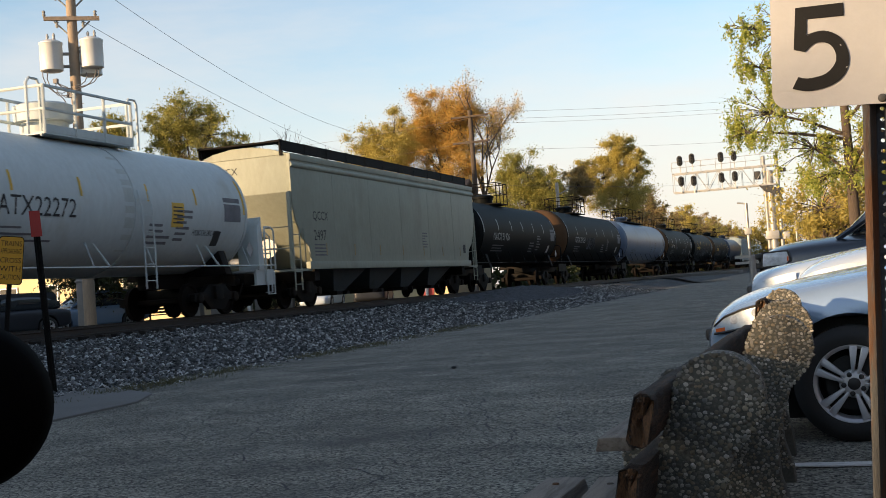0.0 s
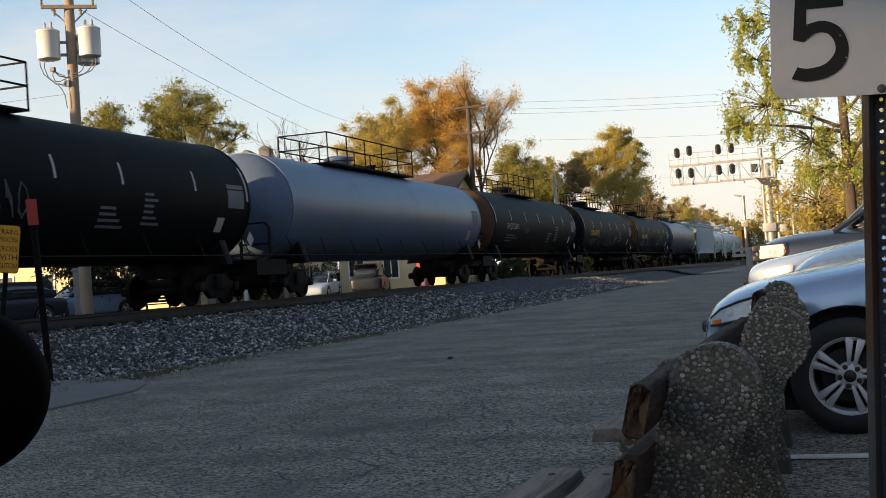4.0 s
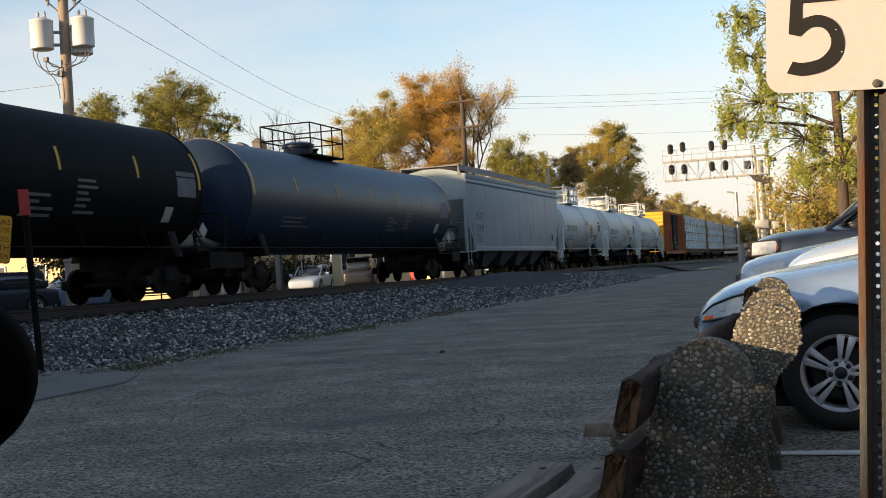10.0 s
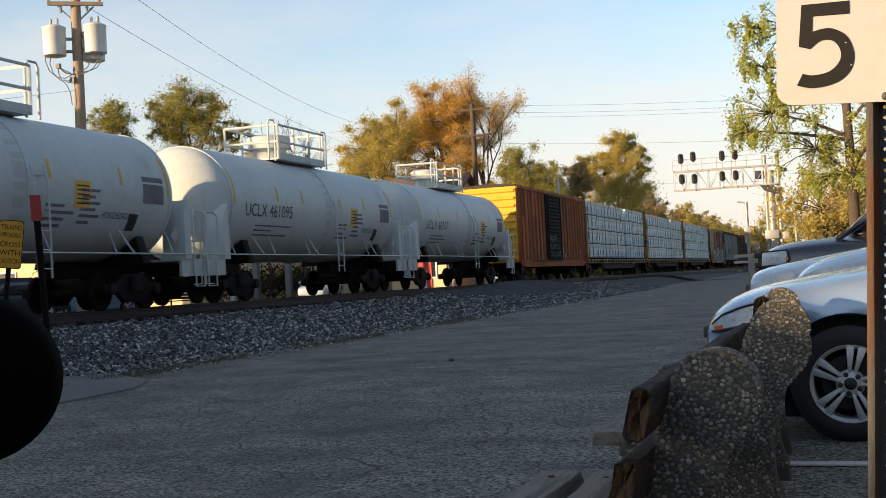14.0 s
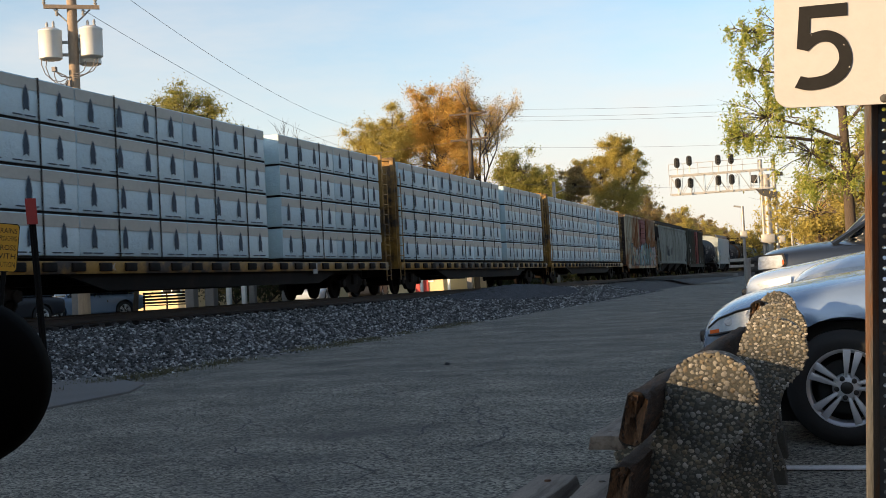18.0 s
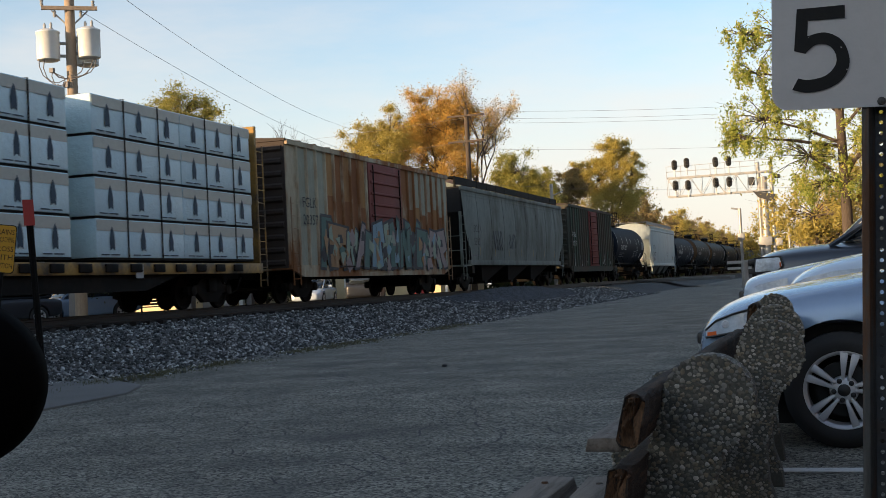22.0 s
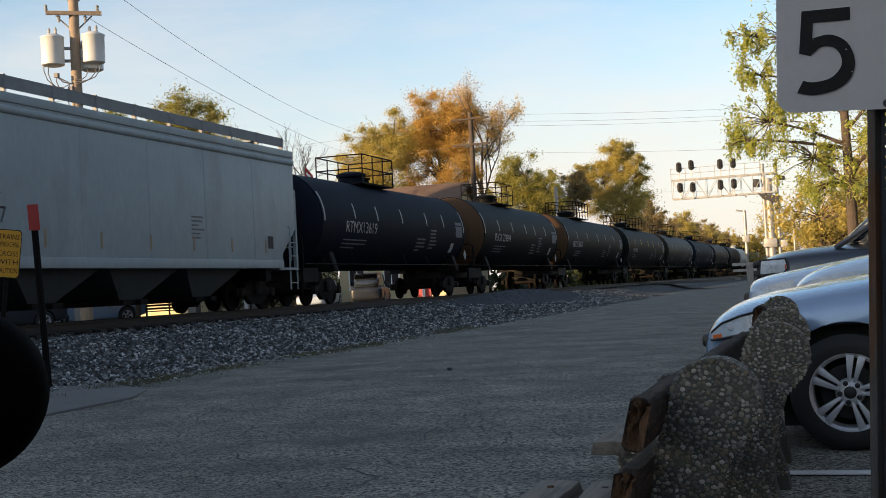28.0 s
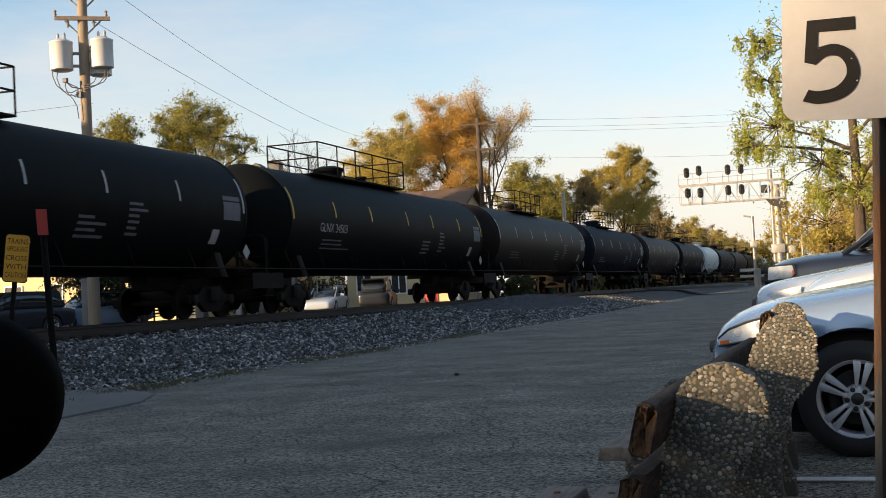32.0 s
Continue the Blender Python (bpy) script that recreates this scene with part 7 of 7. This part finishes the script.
def across():
    house("shop", "low buff shop building across the track", -46, -32.6, 57, 72, 6.2, M["stucco"], None, windows=5, chim=((-42, 62, 10.2),))
    # unseen row, added to stop sun passing under the train
    house("unseen_row", "unseen flat-roofed row that blocks low sun beyond the street", -50, -40, -12, 30, 8.1, M["brick_wall"], None, windows=3)
    # unseen block, added to keep direct sun off the parked vehicles
    house("unseen_annex", "unseen flat-roofed block that shades the parking lot", -52, -40, -33.7, -12.2, 10.4, M["brick_wall"], None, windows=3)
    # unseen taller block, added to shade tank heads farther up the track
    house("unseen_tall_row", "unseen taller block that shades part of the track", -50.2, -39.8, 6, 22, 11.3, M["stucco"], None, windows=3)
    # unseen block with rail, added to hold low sun off the ground
    unseen_hall = house("unseen_hall", "unseen tall block with a roof rail, blocking low sun", -52, -40, -78, -33.9, 10.4, M["brick_wall"], None, windows=3)
    part("roof_rail", Geo().box(-40.1, -40.0, -78, -33.9, 10.72, 10.78), M["galv"], unseen_hall)
    for k in range(8):
        part("rail_post", Geo().box(-40.1, -40.0, -77 + 5.6 * k, -76.9 + 5.6 * k, 10.6, 10.73), M["galv"], unseen_hall)
    # unseen dark block, added to cut sky light on the near side of the train
    house("unseen_block", "unseen dark block that cuts sky light behind the parking lot", 16, 30, -40, 95, 11.5, M["dark_wall"], None, windows=3, z=0.0)
    # unseen block, added to close the place behind the eye
    house("unseen_block", "unseen long brick block behind the road", -30, 12, -46, -32, 7.5, M["brick_wall"], None, windows=3, z=0.0)
    house("house", "small house with a brown gabled roof and yellow walls", -28.6, -22.0, 67, 76, 4.9, M["stucco"], M["roof"], 2.4, windows=3, along=True)
    part("door", Geo().box(-23.7, -22.9, 66.93, 66.99, 0.3, 2.5), M["red_paint"], bpy.data.objects["house"], "red painted door")
    house("house", "tall house with two chimneys behind the street", -60, -48, 96, 112, 11.2, M["stucco"], M["roof"], 1.4, windows=3, chim=((-50.0, 98, 13.7), (-48.2, 98, 13.9)))
    house("storage_shed", "pale shed beside the far street", -25.5, -22.5, 112, 120, 3.2, M["grey_wood"], M["roof"], 0.8, windows=1)
    fl = thing("flag", "small red and white flag on a thin pole", "flag", pose(-28.3, 62, 0.3))
    part("flag_pole", Geo().tube([(0, 0, 0), (0, 0, 7.9), (0.12, 0, 8.2)], 0.03, 6), M["galv"], fl)
    part("cloth", Geo().prism([(0.03, 7.3), (0.55, 7.15), (0.50, 7.5), (0.28, 7.75), (0.05, 8.05)], "y", -0.01, 0.01), M["red_cap"], fl, "red cloth")
    part("cloth_band", Geo().prism([(0.10, 7.55), (0.36, 7.35), (0.38, 7.45), (0.14, 7.7)], "y", -0.016, -0.011), M["white_paint"], fl, "white band")
    # posts and a street bench on the far verge
    k = 0
    for az, r, w, hgt, m in ((-34.9, 42, 0.34, 1.9, "grey_wood"), (-29.9, 43, 0.34, 1.9, "grey_wood"), (-29.0, 43, 0.34, 1.9, "grey_wood"), (-28.2, 44, 0.16, 1.35, "white_paint"), (-27.5, 44, 0.16, 1.35, "white_paint"), (-27.1, 44, 0.22, 1.8, "grey_wood"), (-25.6, 46, 0.22, 1.8, "grey_wood"), (-19.2, 60, 0.14, 1.3, "white_paint"), (-17.9, 64, 0.14, 1.3, "white_paint"), (-16.9, 68, 0.3, 1.7, "grey_wood")):
        x, y = r * math.sin(radians(az)), r * math.cos(radians(az))
        solid("verge_post", Geo().box(-w / 2, w / 2, -w / 2, w / 2, 0, hgt).box(-w / 2 - 0.03, w / 2 + 0.03, -w / 2 - 0.03, w / 2 + 0.03, hgt - 0.12, hgt - 0.04), M[m], "white painted verge post" if m == "white_paint" else "grey timber verge post", "post", bevel=0.02, at=pose(x, y, 0.3), group="posts across the track")
    b = thing("street_bench", "dark metal street bench across the track", "bench", pose(-24.6, 40.9, 0.36, 0, 0, 30))
    for zz in (0.5, 0.62, 0.74, 0.86):
        part("back_slat", Geo().box(-0.9, 0.9, 0.2, 0.24, zz, zz + 0.08), M["black_steel"], b)
    part("seat", Geo().box(-0.9, 0.9, -0.25, 0.2, 0.42, 0.46), M["black_steel"], b)
    for x in (-0.85, 0, 0.85):
        part("leg", Geo().box(x - 0.03, x + 0.03, -0.25, 0.24, 0, 0.44).box(x - 0.03, x + 0.03, 0.2, 0.25, 0.4, 0.95), M["black_steel"], b)
    # parked cars seen under the train
    def far_car(label, x, y, turn, st, paint, roof, cowl, tail, hubs, wr):
        c, W = vehicle("street_car", label, 0, 0, st, paint, hubs, wr, roof, cowl, tail)
        c.matrix_basis = pose(x, y, 0.36, 0, 0, turn)
        c["group"] = "cars across the track"
    far_car("dark SUV parked across the track", -25.2, 64, -75, SUV, M["paint_dark"], 1.75, 1.3, 4.4, (0.85, 3.5), 0.35)
    far_car("white car parked across the track", -27.7, 60.5, 100, SEDAN, M["paint_white"], 1.5, 1.35, 4.4, (0.92, 3.65), 0.33)
    far_car("silver car parked across the track", -28.6, 37.5, 60, SEDAN, M["paint_silver"], 1.5, 1.35, 4.4, (0.92, 3.65), 0.33)
    far_car("dark blue car parked across the track", -29.0, 33.0, 60, SEDAN, M["paint_dark"], 1.5, 1.35, 4.4, (0.92, 3.65), 0.33)


across()


# ---- trees ----
def tree(name, label, x, y, trunk_h, trunk_r, blobs, leaf, n, size, seed, z=0.0, bare=0.0, droop=0.0, limb_r=0.07, fine=0.85):
    """A trunk, limbs to every bough, and leaves in uneven clumps. blobs: (dx, dy, z, radius across, radius up, share)."""
    rng = np.random.default_rng(seed)
    t = thing(name, label, "tree", pose(x, y, z))
    lean = (rng.random(2) - 0.5) * 0.6
    g = Geo().tube([(0, 0, -0.2), (lean[0] * 0.3, lean[1] * 0.3, trunk_h * 0.35), (lean[0] * 0.8, lean[1] * 0.8, trunk_h * 0.7), (lean[0], lean[1], trunk_h)], trunk_r, 10, trunk_r * 0.45)
    part("trunk", g, M["bark"], t)
    tips, limbs = [], Geo()
    total = sum(b[5] for b in blobs)
    pos, clump_r = [], []
    for bx, by, bz, br, bh, share in blobs:
        k = max(6, int(78 * share / total * len(blobs) ** 0.5))
        base = Vector((lean[0], lean[1], trunk_h)) * min(1, max(0.35, (bz - bh) / max(0.1, trunk_h)))
        base.z = min(base.z, trunk_h)
        mid = Vector((bx, by, bz))
        limbs.tube([base, base.lerp(mid, 0.5) + Vector((0, 0, 0.1 * bh)), mid], limb_r, 6, limb_r * 0.4)
        for _ in range(k):
            d = rng.normal(size=3)
            d /= np.linalg.norm(d)
            r = rng.random() ** 0.4
            c = np.array([bx, by, bz]) + d * r * np.array([br, br, bh])
            pos.append(c)
            clump_r.append(br * rng.uniform(0.20, 0.42) * fine)
            m2 = mid.lerp(Vector(c), 0.55) + Vector((0, 0, 0.05))
            limbs.tube([mid, m2, Vector(c)], limb_r * 0.4, 4, limb_r * 0.1)
            for _ in range(2):
                e = Vector(c) + Vector(rng.normal(size=3)) * clump_r[-1] * 0.8
                limbs.tube([m2, e], limb_r * 0.16, 3, limb_r * 0.05)
    part("branchwork", limbs, M["bark"], t)
    if n:
        pos, clump_r = np.array(pos), np.array(clump_r)
        pick = rng.integers(0, len(pos), n)
        d = rng.normal(size=(n, 3))
        d /= np.linalg.norm(d, axis=1)[:, None]
        p = pos[pick] + d * (clump_r[pick] * np.minimum(np.abs(rng.normal(size=n)) * 0.78, 1.9))[:, None] * np.array([1, 1, 0.8])
        p[:, 2] -= droop * rng.random(n) ** 2
        s = size * rng.uniform(0.6, 1.3, n)
        a = rng.normal(size=(n, 3))
        a[:, 2] -= droop * 1.2
        a /= np.linalg.norm(a, axis=1)[:, None]
        b = np.cross(a, rng.normal(size=(n, 3)))
        b /= np.linalg.norm(b, axis=1)[:, None]
        c = np.cross(a, b)
        v = np.stack([p - a * s[:, None], p + b * (s * 0.42)[:, None] + c * (s * 0.15)[:, None], p + a * s[:, None], p - b * (s * 0.42)[:, None] + c * (s * 0.15)[:, None]], 1).reshape(-1, 3)
        q = 4 * np.arange(n)[:, None]
        f = np.concatenate([q + np.array([[0, 1, 2]]), q + np.array([[0, 2, 3]])], 1).reshape(-1, 3)
        part("crown", raw_mesh("crown", v, f, M[leaf]), None, t)
    return t


def twiggy_tree(name, label, x, y, trunk_h, trunk_r, reach, leaf, n, size, seed, depth=4, z=0.0):
    """A tree whose boughs fork again and again, with leaves (if any) only round the twigs."""
    rng = np.random.default_rng(seed)
    t = thing(name, label, "tree", pose(x, y, z))
    part("trunk", Geo().tube([(0, 0, -0.2), (0.05, 0, trunk_h * 0.5), (-0.05, 0, trunk_h)], trunk_r, 8, trunk_r * 0.7), M["bark"], t)
    limbs, tips = Geo(), []

    def fork(p, d, length, r, level):
        bend = Vector(rng.normal(size=3)) * 0.12 * length
        mid, end = p + d * length * 0.5 + bend * 0.5, p + d * length + bend
        limbs.tube([p, mid, end], r, 4, r * 0.6)
        if level <= 1:
            tips.append(end)
        if level == 0:
            return
        for k in range(3):
            q = (d + Vector(rng.normal(size=3)) * 0.42 + Vector((0, 0, 0.12))).normalized()
            fork(mid if k == 2 else end, q, length * rng.uniform(0.6, 0.8), r * 0.62, level - 1)

    for k in range(4):
        a = k * 1.57 + rng.random()
        d = Vector((math.cos(a) * 0.28, math.sin(a) * 0.28, 1)).normalized()
        fork(Vector((-0.05, 0, trunk_h * (0.8 + 0.06 * k))), d, reach * 0.34, trunk_r * 0.55, depth)
    part("branchwork", limbs, M["bark"], t)
    if n:
        c = np.array([tuple(q) for q in tips])[rng.integers(0, len(tips), n)]
        p = c + rng.normal(size=(n, 3)) * 0.22
        a = rng.normal(size=(n, 3))
        a /= np.linalg.norm(a, axis=1)[:, None]
        b = np.cross(a, rng.normal(size=(n, 3)))
        b /= np.linalg.norm(b, axis=1)[:, None]
        s = size * rng.uniform(0.6, 1.3, n)[:, None]
        v = np.stack([p - a * s, p + b * s * 0.45, p + a * s, p - b * s * 0.45], 1).reshape(-1, 3)
        q = 4 * np.arange(n)[:, None]
        part("crown", raw_mesh("crown", v, np.concatenate([q + np.array([[0, 1, 2]]), q + np.array([[0, 2, 3]])], 1).reshape(-1, 3), M[leaf]), None, t)
    return t


def woods():
    tree("tree", "green leafy tree beyond the track", -32.4, 56.5, 7.5, 0.22, ((-0.2, 0, 10.6, 1.9, 1.8, 3), (-1.5, 0, 10.2, 1.2, 1.3, 1), (1.3, 0, 9.9, 1.4, 1.2, 1), (2.5, 0.6, 9.0, 0.9, 0.9, 0.5), (0, 0, 8.6, 2.0, 1.2, 1)), "leaf_green", 44000, 0.058, 1)
    tree("tree", "small green tree beyond the track", -35.8, 54.3, 7.5, 0.18, ((0, 0, 10.0, 1.3, 1.3, 1), (-0.6, 0, 8.7, 1.5, 1.2, 1)), "leaf_green", 22000, 0.058, 2)
    twiggy_tree("bare_tree", "bare leafless young tree", -29.4, 63.5, 6.4, 0.09, 5.2, "leaf_brown", 0, 0.1, 3)
    tree("tree", "broad green tree turning yellow", -30.6, 79.5, 6, 0.3, ((-1.0, 0, 10.6, 1.9, 2.3, 2), (1.3, 0, 11.6, 2.0, 2.2, 2), (-2.2, 0, 8.6, 1.6, 1.8, 1), (0.6, -1, 8.6, 2.6, 2.2, 1.6)), "leaf_mixed", 80000, 0.070, 4)
    tree("tree", "golden autumn tree with a thinning crown", -26.4, 81, 8, 0.32, ((-0.9, 0, 12.9, 2.0, 2.3, 2), (0.9, 0, 12.2, 1.9, 2.2, 2), (0, -0.5, 9.2, 2.9, 2.2, 2), (-2.2, 0, 10.8, 1.5, 1.6, 1), (1.7, 0, 9.4, 1.5, 1.6, 1)), "leaf_gold", 90000, 0.066, 5)
    twiggy_tree("tree", "tall thin-crowned tree turning brown", -23.8, 82, 8.6, 0.17, 7.6, "leaf_gold", 22000, 0.062, 7)
    twiggy_tree("tree", "tall nearly bare tree with brown twigs", -27.6, 84, 9.6, 0.17, 6.2, "leaf_brown", 9000, 0.055, 17)
    tree("tree", "dark green tree beyond the track", -27.0, 107, 6, 0.3, ((0, 0, 10.9, 2.2, 2.3, 2), (-1.9, 0, 9.2, 1.8, 2.0, 1.2), (2.2, 0, 9.2, 1.7, 2.0, 1.2), (0, 0, 8.0, 3.4, 2.0, 1.5)), "leaf_green", 64000, 0.088, 7)
    tree("tree", "dark green tree beyond the track", -23.4, 112, 6, 0.3, ((0, 0, 9.6, 1.7, 1.9, 1), (-2.2, 0, 8.2, 2.4, 2.0, 1)), "leaf_brown", 24000, 0.095, 8)
    tree("tree", "olive-green tree beside the track", -21.0, 118, 6, 0.3, ((0.6, 0, 12.8, 1.8, 2.3, 2), (-2.8, 0, 11.0, 1.6, 2.1, 1.4), (2.3, 0, 10.8, 1.5, 2.5, 1.3), (-0.9, 0, 10.6, 1.8, 2.2, 1.3), (0.2, 0, 8.6, 3.7, 1.9, 1.8)), "leaf_mixed", 90000, 0.088, 9)
    for k in range(20):
        f = k / 19
        x, y = -20.6 + 0.5 * math.sin(k * 2.1) - 0.6 * f, 124 + 190 * f
        h = 9.9 - 0.9 * f + 0.9 * math.sin(k * 1.7)
        tree("brush_tree", "brown autumn brush along the track", x, y, 3, 0.14, ((0, 0, h * 0.74, 1.7, h * 0.26, 2), (0.5, 3.5, h * 0.58, 1.6, h * 0.30, 1.4), (-0.6, -3, h * 0.45, 1.8, h * 0.3, 1.2)), ("leaf_brown", "leaf_brown", "leaf_mixed", "leaf_brown", "leaf_mixed")[k % 5], 10000, 0.13, 30 + k)
    for k in range(12):
        x = -10 + 6.5 * k + 3 * math.sin(k * 1.9)
        tree("wood_edge_tree", "autumn trees at the far end of the lot", x, 205 - 5 * k + 8 * math.sin(k * 2.7), 4, 0.2, ((0, 0, 7.0 + 1.5 * math.sin(k * 1.3), 4.5, 3.6, 2), (3.0, 0, 5.0, 3.6, 3.0, 1), (-2.8, 0, 4.6, 3.4, 2.8, 1)), ("leaf_mixed", "leaf_gold", "leaf_brown")[k % 3], 9000, 0.22, 60 + k)
    tree("tree", "green tree behind the parked vehicles", -1.0, 62, 3, 0.2, ((0, 0, 3.6, 2.6, 2.0, 1), (2.4, 0, 4.6, 2.2, 2.2, 1), (4.5, 0, 4.2, 2.2, 2.2, 1)), "leaf_mixed", 16000, 0.10, 80)
    # a dark street tree, and shrubs added as dark fill, seen under the cars
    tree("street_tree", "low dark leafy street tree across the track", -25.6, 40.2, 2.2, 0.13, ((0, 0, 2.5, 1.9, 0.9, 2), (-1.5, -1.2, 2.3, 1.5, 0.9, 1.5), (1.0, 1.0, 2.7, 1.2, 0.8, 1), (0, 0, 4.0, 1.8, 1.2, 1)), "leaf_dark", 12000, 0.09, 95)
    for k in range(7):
        tree("shrub", "dark shrub added across the track", -33.0 + 0.75 * k, 58.5 + 2.6 * k, 0.8, 0.08, ((0, 0, 1.3, 1.5, 1.0, 2), (1.0, 0, 0.9, 1.1, 0.7, 1)), "leaf_dark", 1500, 0.11, 110 + k, z=0.3)
    # the big tree over the lot
    tree("shade_tree", "tall yellow-green shade tree with drooping sprays of leaves", 0.35, 38, 8.5, 0.19,
         ((-1.6, -0.4, 8.0, 1.5, 1.2, 1), (-2.7, -0.3, 8.2, 0.8, 0.4, 0.5), (-2.9, -0.2, 5.1, 0.9, 0.5, 0.6), (-0.2, 0, 3.6, 1.5, 0.7, 0.8), (-2.2, 0, 5.6, 1.3, 0.9, 1.1), (-1.0, 0, 4.4, 1.3, 0.9, 1), (0.8, 0, 4.8, 1.5, 1.2, 1), (-2.4, -0.2, 7.0, 0.9, 0.5, 0.6), (-1.0, 0.3, 6.4, 1.2, 0.8, 0.9), (1.6, 0, 6.6, 1.6, 1.5, 1), (0, 0, 9.4, 2.4, 1.6, 1.4), (3.0, 0, 8.5, 2.2, 2.0, 1), (3.0, 0, 5.5, 1.8, 1.5, 0.8)), "leaf_yellow", 30000, 0.056, 90, droop=0.4, limb_r=0.06, fine=0.62)


woods()


def scrub():
    """A long low thicket of dark scrub added behind the track."""
    # dark fill, so that no bright sky shows under the far cars
    rng = np.random.default_rng(77)
    n = 17000
    y = 80 + 260 * rng.random(n)
    x = -22.6 + 1.3 * rng.normal(size=n).clip(-1.5, 1.5)
    z = 0.3 + (2.3 + 0.7 * np.sin(y * 0.31) + 0.5 * np.sin(y * 0.83)) * rng.random(n) ** 0.8
    p = np.stack([x, y, z], 1)
    a = rng.normal(size=(n, 3))
    a /= np.linalg.norm(a, axis=1)[:, None]
    b = np.cross(a, rng.normal(size=(n, 3)))
    b /= np.linalg.norm(b, axis=1)[:, None]
    s = 0.32 * rng.uniform(0.5, 1.4, n)[:, None]
    v = np.stack([p - a * s, p + b * s * 0.5, p + a * s, p - b * s * 0.5], 1).reshape(-1, 3)
    q = 4 * np.arange(n)[:, None]
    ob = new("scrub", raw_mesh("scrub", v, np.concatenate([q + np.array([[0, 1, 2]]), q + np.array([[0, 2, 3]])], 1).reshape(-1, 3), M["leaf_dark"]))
    tagged(ob, "dark low scrub added along the far side of the track", "shrub", kind="stuff")


scrub()


def own_car():
    """The door of the car from which we look, below the view, with its black mirror."""
    c = thing("car_door", "black door mirror and door of a car", "car", pose(0, 0, 0))
    part("door_panel", Geo().prism([(-0.80, 0.62), (-0.74, 0.74), (0.5, -0.35), (0.44, -0.47)], "z", 0.02, 0.82), M["paint_dark"], c, bevel=0.02)
    g = Geo().lathe((0, 0, 0), "y", [(-0.03, 0.004), (-0.028, 0.033), (-0.015, 0.0485), (0.0, 0.0545), (0.03, 0.052), (0.04, 0.044), (0.042, 0.01)], 40)
    g.v = [(x * (1.06 if x > 0 else 2.0), y, z) for x, y, z in g.v]
    part("mirror_housing", g, M["mirror_black"], c, "black plastic mirror housing", at=pose(-0.5255, 0.6055, 1.002, 0, 0, 40))
    part("mirror_arm", Geo().tube([(-0.60, 0.56, 0.98), (-0.66, 0.58, 0.9), (-0.70, 0.62, 0.80)], 0.03, 8), M["mirror_black"], c)
    return c


own_car()


# ---- what moves: the train rolls towards the eye and past it ----
def motions():
    times = [0, 4, 8, 12, 16, 20, 24, 28, 32]
    for car, lead in CARS:
        rows = []
        for t in times:
            u = t - 16
            rows.append((t, pose(TRACK_X, lead - SPEED * u - GAIN * u * u, RAIL_Z)))
        walk(car, rows)


motions()
